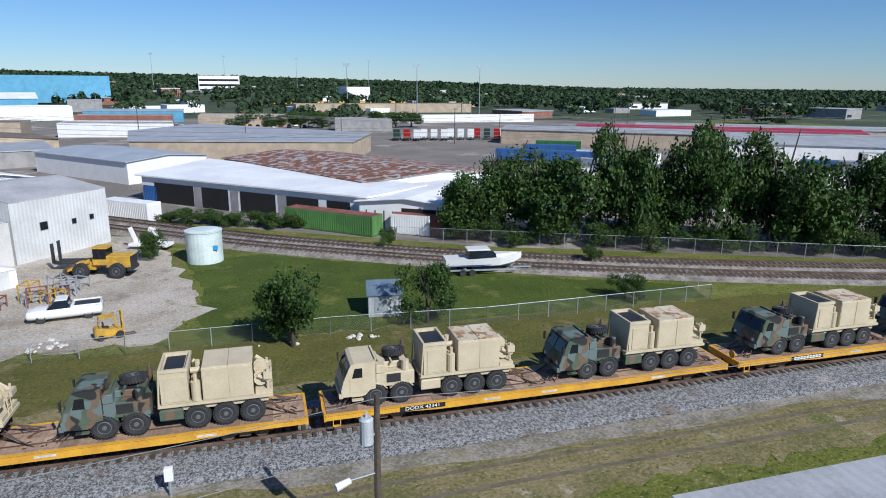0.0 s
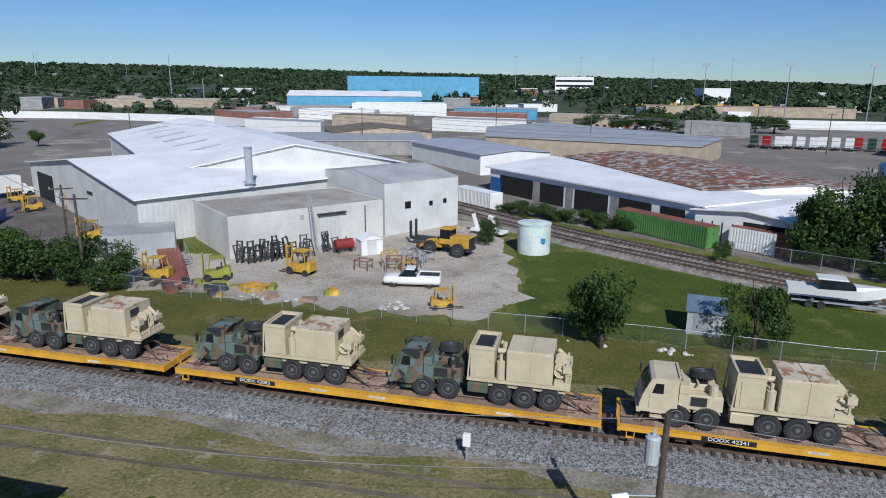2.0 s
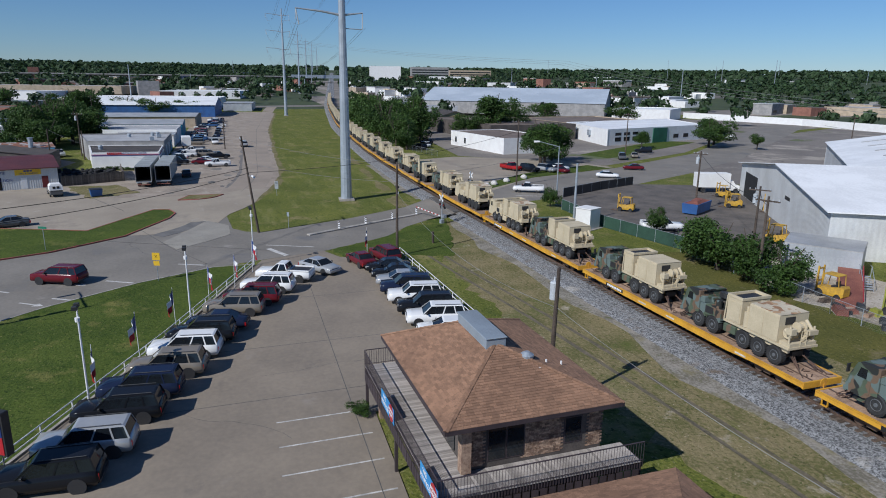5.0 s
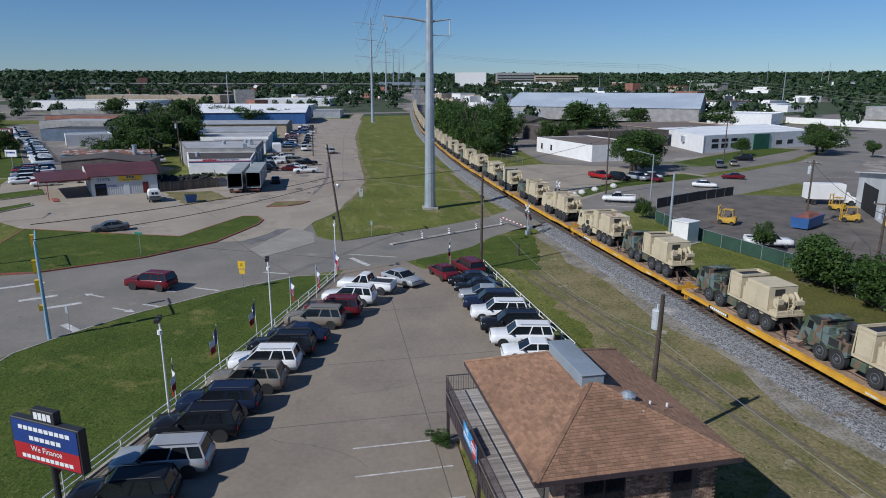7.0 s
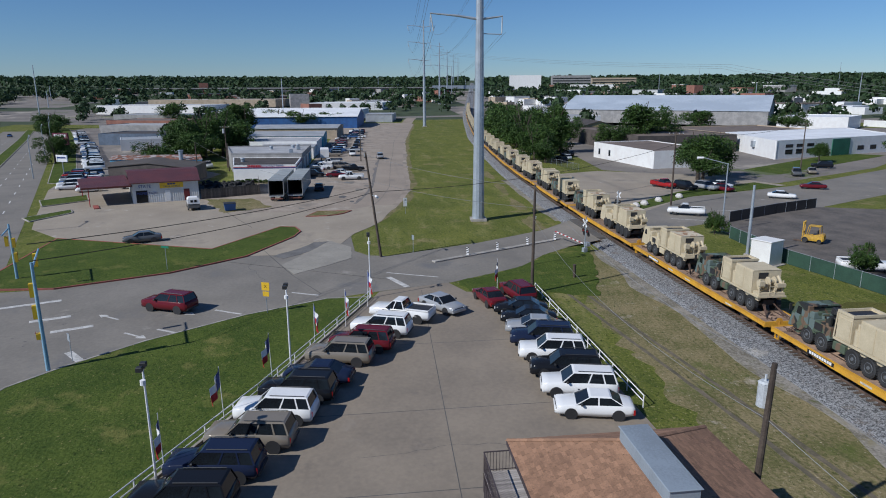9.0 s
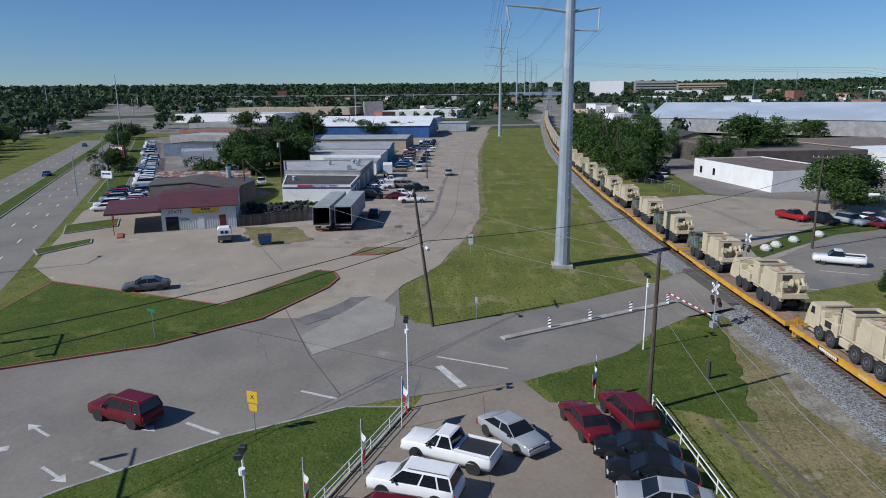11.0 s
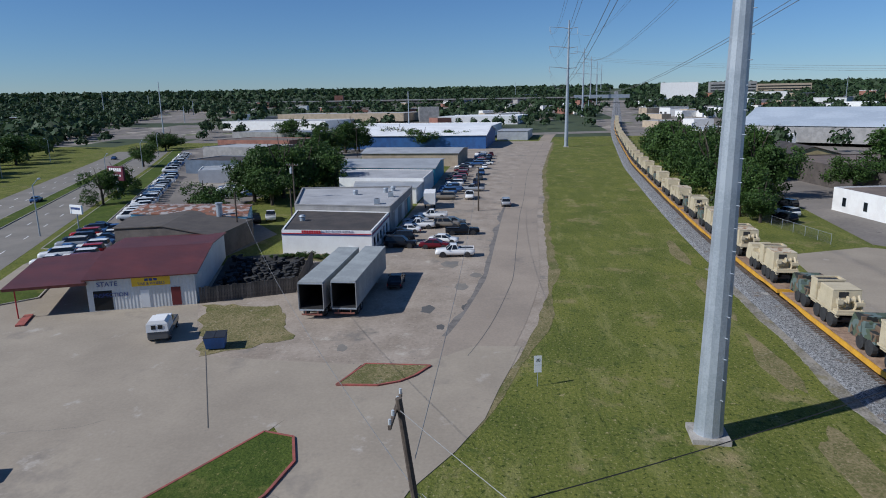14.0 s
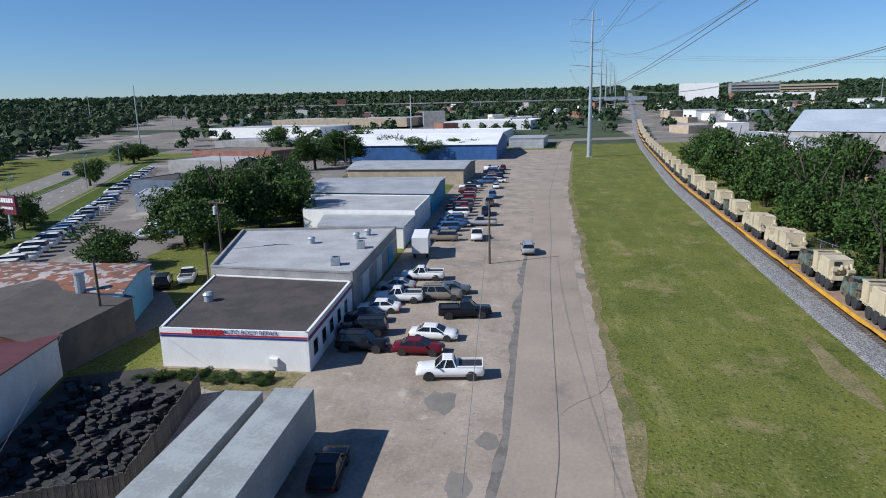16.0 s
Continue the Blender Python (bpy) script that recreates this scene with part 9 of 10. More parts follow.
# ---- poles, wires and signals ----
def utility_pole(x, y, h, lean=(0, 0), arm=True, transformer=False, lamp=None, arm_ang=0):
    root = thing("utility_pole", "weathered wooden utility pole with crossarm" if arm else "weathered plain wooden utility pole", "utility pole", pose(x, y, 0, 0, 0, arm_ang), group="wooden utility poles")
    top = (lean[0], lean[1], h)
    part("pole", Shape().tube((0, 0, -0.2), top, 0.17, 0.11, n=9), TIMBER, root)
    if arm:
        part("crossarm", Shape().box(top[0] - 1.2, top[1] - 0.16, h - 0.5, top[0] + 1.2, top[1] - 0.06, h - 0.36), TIMBER, root)
        for o in (-1.1, -0.5, 0.5, 1.1) if -200 < x and y < 120 else ():
            part("insulator", Shape().tube((top[0] + o, top[1] - 0.11, h - 0.36), (top[0] + o, top[1] - 0.11, h - 0.18), 0.05, n=7), PORCELAIN, root)
    if transformer:
        t = part("transformer", Shape().tube((top[0] - 0.42, top[1], h - 2.0), (top[0] - 0.42, top[1], h - 1.0), 0.26, n=14).tube((top[0] - 0.42, top[1], h - 1.0), (top[0] - 0.42, top[1], h - 0.92), 0.28, 0.2, n=14), PORCELAIN, root)
        part("bushing", Shape().tube((top[0] - 0.42, top[1], h - 0.92), (top[0] - 0.42, top[1], h - 0.66), 0.05, n=6), PORCELAIN, t)
        part("bracket", Shape().box(top[0] - 0.2, top[1] - 0.05, h - 1.7, top[0] + 0.05, top[1] + 0.05, h - 1.6), STEEL, root)
    if lamp:
        a = radians(lamp)
        foot = Vector((lean[0] * 0.6, lean[1] * 0.6, h * 0.6))
        e = foot + Vector((math.cos(a) * 1.2, math.sin(a) * 1.2, 0.1))
        part("lamp_arm", Shape().tube(tuple(foot), tuple(e), 0.03, n=6), STEEL, root)
        part("lamp_head", Shape().tube(tuple(e), tuple(e + Vector((math.cos(a) * 0.6, math.sin(a) * 0.6, -0.08))), 0.12, 0.16, n=8), SIGNWHITE, root)
    return root


utility_pole(3.8, 22.0, 8.3, (0.05, 0), False, True, 200)
utility_pole(-29.8, 18.0, 9.2, (0.25, 0.1), False, True)
utility_pole(-67.7, 18.7, 10.8, (0.1, 0), False)
utility_pole(-84.4, 4.4, 12.6, (0.3, -1.5), True, False, 20, 0)
utility_pole(-113.4, 55.2, 12.6, (0, 0), True, False, None, 60)
utility_pole(-46.9, 50.7, 9.0, (0, 0), True, False, None, 20)
utility_pole(-81.1, 71.3, 9.5, (0, 0), True, True, None, 20)
utility_pole(-57.5, 60.2, 8.0, (0, 0), True, True, None, 40)
utility_pole(-163, -35.2, 8.5, (0, 0), False)
utility_pole(-186, -33.0, 11.0, (0, 0), True, True, None, 80)
utility_pole(-177.5, -31.0, 7.0, (0, 0), False)
utility_pole(-196, 2.0, 9.0, (0, 0), False)
utility_pole(-150, 105, 12, (0, 0), True, False, None, 60)
utility_pole(-128, 160, 12, (0, 0), True, False, None, 60)
for i in range(9):
    utility_pole(-70 + i * 34, 190 + i * 6 + (i % 2) * 40, 12, (0, 0), True, False, None, 10)
for i in range(7):
    utility_pole(-330 - 38 * i, -52 - 9 * i, 12, (0, 0), True, False, None, 70)
wl = Shape()
for a, b2, s in (((3.8, 22, 8.1), (-29.6, 18.1, 9.0), 0.9), ((-29.6, 18.1, 9.0), (-67.6, 18.7, 10.6), 1.2), ((-67.6, 18.7, 10.6), (-83.8, 3.0, 12.3), 0.5), ((3.8, 22, 8.1), (60, 24, 8.3), 1.2), ((3.8, 22, 6.2), (-29.6, 18.1, 6.8), 1.2), ((-29.6, 18.1, 6.8), (-67.6, 18.7, 7.4), 1.6), ((-67.6, 18.7, 8.6), (-84.0, 3.6, 9.2), 0.4), ((-84, 3.4, 10.5), (-196, 2, 8.8), 2.2), ((-84, 3.6, 9.0), (-163, -35, 8.3), 2.2), ((-67.6, 18.7, 9.2), (-92, 52, 9.5), 0.8)):
    wl.path(wire_points(a, b2, s), 0.016, n=4)
single("service_wires", wl, WIRE, "thin pale service wires between the poles", "cable", kind="stuff")
wl = Shape()
for a, b2, s in (((-54.4, -20.4, 8.2), (-84.1, 3.9, 8.0), 0.6), ((-84.1, 3.9, 8.0), (-113.4, 55.2, 10.5), 1.4), ((-113.4, 55.2, 12), (-150, 105, 11.6), 1), ((-84, 3.6, 8.6), (-54.4, -20.4, 9.4), 0.5), ((-46.9, 50.7, 8.4), (-81, 71.3, 9), 1.0), ((-46.9, 50.7, 8.2), (-57.5, 60.2, 7.4), 0.4)):
    wl.path(wire_points(a, b2, s), 0.03, n=4)
single("black_cables", wl, BLACKWIRE, "sagging black cables across the street", "cable", kind="stuff")
wl = Shape()
for y, z, k in ((150, 12.5, 1.2), (151, 12.2, 1.2), (178, 11.5, 1.0), (118, 11.0, 1.0)):
    for x in range(-110, 250, 60):
        wl.path(wire_points((x, y - 0.1 * x, z), (x + 60, y - 0.1 * (x + 60), z), k, 8), 0.03, n=4)
single("yard_wires", wl, WIRE, "power wires over the industrial yards", "cable", kind="stuff")


def lamp_post(x, y, h, label, arm=None):
    root = thing("street_lamp", label, "street lamp", pose(x, y, 0))
    if arm is None:
        part("pole", Shape().tube((0, 0, 0), (0, 0, h), 0.07, 0.05, n=8), SIGNWHITE, root)
        part("bracket", Shape().box(-0.35, -0.03, h - 0.05, 0.35, 0.03, h), PLASTIC, root)
        for s in (-0.3, 0.3):
            part("floodlight", Shape().box(s - 0.14, -0.2, h, s + 0.14, 0.1, h + 0.26, 0.03), PLASTIC, root)
        part("camera_dome", Shape().tube((0.18, 0, h - 0.75), (0.18, 0, h - 0.5), 0.14, n=10), SIGNWHITE, root)
    else:
        a = radians(arm)
        part("pole", Shape().tube((0, 0, 0), (0, 0, h), 0.13, 0.08, n=8), STEEL, root)
        e = Vector((math.cos(a) * 3.2, math.sin(a) * 3.2, h + 0.7))
        part("arm", Shape().tube((0, 0, h - 0.1), tuple(e), 0.06, n=6), STEEL, root)
        part("lamp_head", Shape().tube(tuple(e), tuple(e + Vector((math.cos(a) * 0.9, math.sin(a) * 0.9, -0.05))), 0.14, 0.2, n=8), SIGNWHITE, root)
    return root


for x, y in ((-39.3, -8.5), (-52.3, -3.0), (-68.3, 2.9), (-78.2, 21.6)):
    lamp_post(x, y, 6.2, "slim white floodlight post at the sales lot")
lamp_post(-92.2, 52.5, 9.6, "grey steel street lamp with a curved arm", 250)
lamp_post(-104.5, -49.5, 8.6, "grey steel street lamp beside the avenue", 200)
for x, y in ((-170, -74), (-228, -97), (-290, -122), (-350, -148)):
    lamp_post(x, y, 9, "grey steel street lamp beside the avenue", 200)
for x, y in ((-200, -128), (-262, -154), (-322, -180)):
    lamp_post(x, y, 9, "grey steel street lamp beside the avenue", 20)


def flag(x, y, h, lean, stripes=False):
    root = thing("flag", "red, white and blue flag on a thin pole", "flag", pose(x, y, 0.05, 0, 0, RNG.uniform(-30, 30)), group="flags along the sales lot")
    part("flagpole", Shape().tube((0, 0, 0), (lean, 0, h), 0.03, 0.02, n=6), SIGNWHITE, root)
    def cloth(u0, u1, v0, v1):
        sh = Shape()
        n = 8
        pts = []
        for i in range(n + 1):
            u = u0 + (u1 - u0) * i / n
            for v in (v0, v1):
                pts.append((lean + u * 0.8, 0.13 * math.sin(u * 9 + v * 2) * u, h - 0.08 - v * 1.25 - u * 0.75))
        k = len(sh.v)
        sh.v.extend(pts)
        sh.v.extend([(a, b + 0.012, c) for a, b, c in pts])
        m = len(pts)
        for i in range(n):
            q = (2 * i, 2 * i + 1, 2 * i + 3, 2 * i + 2)
            sh.f.append(tuple(q))
            sh.f.append(tuple(m + j for j in reversed(q)))
        return sh
    part("blue_field", cloth(0.0, 0.42, 0.0, 0.9), SIGNBLUE, root)
    part("white_field", cloth(0.42, 1.2, 0.0, 0.45), SIGNWHITE, root)
    part("red_field", cloth(0.42, 1.2, 0.45, 0.9), SIGNRED, root)
    return root


for x, y, h in ((-39.2, -8.0, 3.9), (-44.6, -6.1, 3.9), (-50.0, -4.0, 3.8), (-56.5, -1.6, 3.6), (-60.6, 0.7, 3.4), (-65.6, 2.6, 3.6), (-31.5, -11.8, 3.8), (-69.5, 15.6, 3.2)):
    flag(x, y, h, 0.15)


def rail_fence(pts, label):
    root = thing("rail_fence", label, "fence", kind="structure")
    for (x0, y0), (x1, y1) in zip(pts, pts[1:]):
        n = max(1, round(math.hypot(x1 - x0, y1 - y0) / 2.6))
        for i in range(n + 1):
            f = i / n
            part("post", Shape().tube((x0 + (x1 - x0) * f, y0 + (y1 - y0) * f, 0), (x0 + (x1 - x0) * f, y0 + (y1 - y0) * f, 0.85), 0.04, n=6), SIGNWHITE, root)
        for z in (0.85, 0.45):
            part("rail", Shape().tube((x0, y0, z), (x1, y1, z), 0.035, n=6), SIGNWHITE, root)


rail_fence([(-68, 2.8), (-48.5, -4.7), (-33, -11.4), (-25, -14.8)], "white painted pipe fence along the sales lot")
rail_fence([(-68.4, 19.2), (-43.6, 19.6)], "white painted pipe fence behind the cars")


def chain_link(pts, h, label, mesh_mat=WIRE, solid=None):
    root = thing("chain_link_fence", label, "fence", kind="structure")
    wires_sh = Shape()
    for (x0, y0), (x1, y1) in zip(pts, pts[1:]):
        L = math.hypot(x1 - x0, y1 - y0)
        n = max(1, round(L / 3.0))
        for i in range(n + 1):
            f = i / n
            x, y = x0 + (x1 - x0) * f, y0 + (y1 - y0) * f
            part("post", Shape().tube((x, y, 0), (x, y, h + 0.05), 0.035, n=6), STEEL, root)
        part("top_rail", Shape().tube((x0, y0, h), (x1, y1, h), 0.022, n=5), STEEL, root)
        if solid:
            d = Vector((y1 - y0, x0 - x1)).normalized() * 0.015
            part("screen", Shape().prism([(x0 - d.x, y0 - d.y), (x1 - d.x, y1 - d.y), (x1 + d.x, y1 + d.y), (x0 + d.x, y0 + d.y)], 0.05, h - 0.05), solid, root)
        else:
            m = int(L / 0.22)
            for i in range(m):
                for sgn in (0, 1):
                    f0, f1 = i / m, min(1, max(0, (i + (h / 0.22) * (1 if sgn else -1)) / m))
                    hh = h * abs(f1 - f0) * m * 0.22 / h
                    wires_sh.tube((x0 + (x1 - x0) * f0, y0 + (y1 - y0) * f0, 0.03), (x0 + (x1 - x0) * f1, y0 + (y1 - y0) * f1, min(h, 0.03 + hh)), 0.005, n=3)
    if wires_sh.v:
        tagged(part("wire_mesh", wires_sh, mesh_mat, root), kind="stuff")


chain_link([(-60, 51.8), (-38, 50.2), (-10, 49.3), (5, 49.4), (18, 48.4), (40.6, 49.0), (41.5, 54)], 1.5, "rusty chain-link fence along the railway verge")
chain_link([(17, 80.0), (39, 69.6), (67, 56.4), (110, 40)], 1.8, "chain-link fence along the siding")
chain_link([(-165, 56), (-190, 52), (-210, 50)], 1.6, "chain-link fence round the workshop yard")
chain_link([(-88, 51.2), (-74.5, 50.4), (-62, 52.4), (-57, 53.5)], 1.7, "chain-link fence hung with green screening", solid=SCREEN)
chain_link([(-98, 57), (-103.5, 68), (-107.5, 78)], 1.7, "chain-link fence with dark screening by the street", solid=PLASTIC)

# level crossing signals
def crossing_signal(x, y, ang, gate):
    root = thing("crossing_signal", "railway crossing signal with crossbuck, lamps and bell", "crossing signal", pose(x, y, 0, 0, 0, ang), group="crossing signals")
    part("mast", Shape().tube((0, 0, 0), (0, 0, 4.4), 0.07, n=10), STEEL, root)
    part("base", Shape().box(-0.25, -0.25, 0, 0.25, 0.25, 0.6, 0.03), STEEL, root)
    for a in (45, -45):
        bd2 = part("crossbuck_board", Shape().box(-0.62, -0.03, -0.11, 0.62, 0.0, 0.11), SIGNWHITE, root, at=pose(0, -0.1 - (0.035 if a > 0 else 0), 3.7, 0, a, 0))
        writing("RAIL ROAD" if a > 0 else "CROSSING", 0.17, BLACK, bd2, pose(0, -0.036, 0, 90, 0, 0))
    for s in (-1, 1):
        part("lamp_target", Shape().tube((s * 0.42, -0.05, 2.7), (s * 0.42, 0.0, 2.7), 0.26, n=14), BLACK, root)
        part("red_lens", Shape().tube((s * 0.42, -0.07, 2.7), (s * 0.42, -0.05, 2.7), 0.1, n=10), REDLAMP, root)
        part("lamp_target", Shape().tube((s * 0.42, 0.12, 2.3), (s * 0.42, 0.17, 2.3), 0.26, n=14), BLACK, root)
    part("lamp_bar", Shape().box(-0.42, -0.04, 2.66, 0.42, 0.04, 2.74), STEEL, root)
    part("gate_motor", Shape().box(-0.3, 0.05, 0.75, 0.3, 0.6, 1.25, 0.03), STEEL, root)
    if gate:
        for i in range(14):
            part("gate_arm_segment", Shape().box(-0.9 - i * 0.45, -0.03, 1.0 + 0.02 * i, -0.45 - i * 0.45, 0.03, 1.12 + 0.02 * i), SIGNRED if i % 2 else SIGNWHITE, root)
    return root


crossing_signal(-83.2, 29.4, 16, True)
crossing_signal(-103.6, 41.6, 200, False)
for x, y in ((-83.4, 14.8), (-85.5, 18.9), (-87.7, 23.3), (-89.9, 27.6)):
    mk = thing("hazard_marker", "striped hazard marker on the crossing median", "road marker", pose(x, y, 0.16, 0, 0, 60), group="hazard markers on the median")
    part("paddle", Shape().box(-0.15, -0.02, 0, 0.15, 0.02, 0.9, 0.008), SIGNWHITE, mk)
    for k in range(3):
        part("stripe", Shape().loft([[(-0.15, yy, 0.12 + k * 0.28), (0.15, yy, 0.28 + k * 0.28), (0.15, yy, 0.4 + k * 0.28), (-0.15, yy, 0.24 + k * 0.28)] for yy in (-0.026, 0.026)]), BLACK, mk)

# traffic signals and signs
def traffic_signal(x, y, h, ang):
    root = thing("traffic_signal", "pale blue traffic signal pole with yellow signal heads", "traffic signal", pose(x, y, 0.1, 0, 0, ang), group="traffic signals")
    BL = mat("pale_blue_pole", (0.25, 0.42, 0.55), (0.2, 0.35, 0.46), rough=0.5)
    part("pole", Shape().tube((0, 0, 0), (0, 0, h), 0.15, 0.1, n=10), BL, root)
    part("arm", Shape().tube((0, 0, h - 0.4), (-5.5, 0, h - 0.2), 0.09, 0.06, n=8), BL, root)
    for k, (xx, zz) in enumerate(((-0.2, h - 2.0), (-0.2, h - 3.6), (-4.9, h - 0.9), (-0.1, 2.6))):
        hd = part("signal_head", Shape().box(xx - 0.17, -0.4, zz - 0.5, xx + 0.17, -0.1, zz + 0.5, 0.02) if k < 3 else Shape().box(xx - 0.17, -0.4, zz - 0.2, xx + 0.17, -0.1, zz + 0.25, 0.02), SIGNYELLOW, root)
        part("lens", Shape().tube((xx, -0.42, zz + 0.3), (xx, -0.4, zz + 0.3), 0.1, n=10), REDLAMP, hd)
    return root


traffic_signal(-54.4, -20.3, 8.0, 20)
traffic_signal(-80.0, -34.6, 6.0, 200)


def post_sign(name, label, x, y, ang, h, plates):
    root = thing(name, label, "road sign", pose(x, y, 0, 0, 0, ang))
    part("post", Shape().tube((0, 0.04, 0), (0, 0.04, h), 0.03, n=6), STEEL, root)
    for w, ph, z, m, text, tm in plates:
        pl = part("plate", Shape().box(-w / 2, -0.015, z - ph / 2, w / 2, 0.015, z + ph / 2), m, root)
        if text:
            writing(text, ph * 0.5, tm, pl, pose(0, -0.018, z, 90, 0, 0))
    return root


post_sign("speed_sign", "white speed limit sign with a no-trucks plate", -112.6, 9.2, 100, 2.6, [(0.6, 0.75, 2.2, SIGNWHITE, "30", BLACK), (0.6, 0.6, 1.5, SIGNWHITE, "", None)])
post_sign("railroad_warning_sign", "yellow warning signs on one post", -65.0, -6.4, 70, 3.0, [(0.75, 0.75, 2.6, SIGNYELLOW, "X", BLACK), (0.6, 0.45, 1.9, SIGNYELLOW, "", None)])
post_sign("street_name_sign", "green street name sign on a thin post", -81.5, -19.6, 60, 2.9, [(1.1, 0.26, 2.75, mat("sign_green", (0.02, 0.2, 0.12), rough=0.5), "", None)])
post_sign("back_of_sign", "grey back of a small road sign on a post", -56.1, -19.4, 40, 2.2, [(0.5, 0.6, 1.9, STEEL, "", None)])
post_sign("back_of_sign", "grey back of a small road sign on a post", -86.2, 8.4, 40, 2.2, [(0.4, 0.6, 1.9, STEEL, "", None)])
sg = thing("dealer_sign", "large blue and red roadside sign of the car lot", "sign", pose(-30.3, -11.6, 0, 0, 0, 58))
part("post", Shape().tube((0, 0, 0), (0, 0, 3.0), 0.14, n=10), PLASTIC, sg)
part("frame", Shape().box(-2.1, -0.2, 2.7, 2.1, 0.2, 4.9, 0.03), PLASTIC, sg)
part("blue_panel", Shape().box(-2.0, -0.23, 3.7, 2.0, -0.203, 4.82), SIGNBLUE, sg)
part("red_panel", Shape().box(-2.0, -0.23, 2.82, 2.0, -0.203, 3.69), SIGNRED, sg)
part("top_box", Shape().box(-0.7, -0.18, 4.9, 0.7, 0.18, 5.5, 0.02), PLASTIC, sg)
bars(sg, SIGNWHITE, pose(0, -0.235, 4.5, 90, 0, 0), 3.2, 0.2, 10)
bars(sg, SIGNWHITE, pose(0, -0.235, 4.02, 90, 0, 0), 2.0, 0.2, 6)
writing("We Finance", 0.4, SIGNWHITE, sg, pose(0, -0.235, 3.48, 90, 0, 0))
bars(sg, SIGNWHITE, pose(0, -0.235, 3.05, 90, 0, 0), 3.2, 0.18, 11)
bars(sg, SIGNWHITE, pose(0, -0.185, 5.2, 90, 0, 0), 1.1, 0.34, 4)
ds = thing("auto_sales_sign", "maroon roadside sign on a tall post", "sign", pose(-214, -85.6, 0, 0, 0, 70))
part("post", Shape().box(-0.2, -0.2, 0, 0.2, 0.2, 5), STEEL, ds)
part("panel", Shape().box(-2.6, -0.25, 4.6, 2.6, 0.25, 8.0, 0.03), mat("maroon_panel", (0.13, 0.02, 0.04), rough=0.5), ds)
bars(ds, SIGNWHITE, pose(0, -0.26, 7.2, 90, 0, 0), 4.2, 0.8, 6)
bars(ds, SIGNWHITE, pose(0, -0.26, 5.8, 90, 0, 0), 3.6, 0.45, 9)
rs = thing("roadside_sign", "small white shop sign beside the avenue", "sign", pose(-172, -68, 0, 0, 0, 70))
part("post", Shape().tube((0, 0, 0), (0, 0, 5), 0.1, n=8), STEEL, rs)
part("panel", Shape().box(-1.5, -0.15, 3.6, 1.5, 0.15, 5.2, 0.02), SIGNWHITE, rs)
bars(rs, SIGNBLUE, pose(0, -0.16, 4.6, 90, 0, 0), 2.4, 0.4, 7)

# ---- the yard ----
TANK = thing("storage_tank", "pale green plastic storage tank on the gravel", "tank", pose(-6.0, 75.6, 0))
part("shell", Shape().tube((0, 0, 0), (0, 0, 3.5), 1.95, n=28), TANKWHITE, TANK)
part("rim", Shape().tube((0, 0, 3.5), (0, 0, 3.6), 2.02, n=28), TANKWHITE, TANK)
part("lid", Shape().tube((0, 0, 3.6), (0, 0, 3.75), 1.7, 1.2, n=24), TANKWHITE, TANK)
part("label_patch", Shape().box(1.0, -1.75, 1.6, 1.5, -1.62, 2.1), SIGNCYAN, TANK)
shd = thing("garden_shed", "small grey metal shed with a blue-grey roof", "shed", pose(10.2, 53.6, 0, 0, 0, -8))
part("shell", Shape().box(-1.4, -1.3, 0, 1.4, 1.3, 2.0), GREYRIB, shd)
part("roof", Shape().loft([[(-1.55, -1.45, 1.95), (1.55, -1.45, 1.95), (1.55, 1.45, 2.5), (-1.55, 1.45, 2.5)], [(-1.55, -1.45, 2.02), (1.55, -1.45, 2.02), (1.55, 1.45, 2.57), (-1.55, 1.45, 2.57)]]), mat("slate_sheet", (0.16, 0.22, 0.28), rough=0.5), shd)
part("door", Shape().box(-0.9, -1.34, 0.05, 0.3, -1.3, 1.85), STEEL, shd)
bo = thing("motor_boat", "white cabin boat standing on a trailer", "boat", pose(22.6, 63.0, 0, 0, 0, -8))
hull = [[(x, -w, z1), (x, -w * 0.85, z0 + 0.3), (x, 0, z0), (x, w * 0.85, z0 + 0.3), (x, w, z1)] for x, w, z0, z1 in ((-4.0, 1.15, 0.75, 1.75), (-1.0, 1.25, 0.72, 1.8), (1.8, 1.15, 0.78, 1.95), (3.4, 0.65, 1.0, 2.1), (4.3, 0.05, 1.6, 2.25))]
part("hull", Shape().loft(hull), CAR["white"], bo)
part("stripe", Shape().box(-3.9, -1.2, 1.15, 0.8, -1.17, 1.22), SIGNBLUE, bo)
part("cabin", Shape().loft([[(-1.6, -0.95, 1.8), (1.5, -0.95, 1.9), (1.5, 0.95, 1.9), (-1.6, 0.95, 1.8)], [(-1.4, -0.8, 2.65), (0.6, -0.8, 2.65), (0.6, 0.8, 2.65), (-1.4, 0.8, 2.65)]]), GLASSY, bo)
part("cabin_roof", Shape().box(-1.7, -0.9, 2.65, 0.75, 0.9, 2.8, 0.04), CAR["white"], bo)
part("foredeck", Shape().loft([[(1.4, -1.0, 1.9), (1.4, 1.0, 1.9), (1.4, 0.7, 2.2), (1.4, -0.7, 2.2)], [(3.8, -0.2, 2.15), (3.8, 0.2, 2.15), (3.8, 0.1, 2.25), (3.8, -0.1, 2.25)]]), CAR["white"], bo)
tr = part("trailer", Shape().box(-3.6, -0.9, 0.5, 3.6, -0.75, 0.65).box(-3.6, 0.75, 0.5, 3.6, 0.9, 0.65).box(3.4, -0.1, 0.5, 5.4, 0.1, 0.65).box(-2, -0.9, 0.5, -1.8, 0.9, 0.8), STEEL, bo)
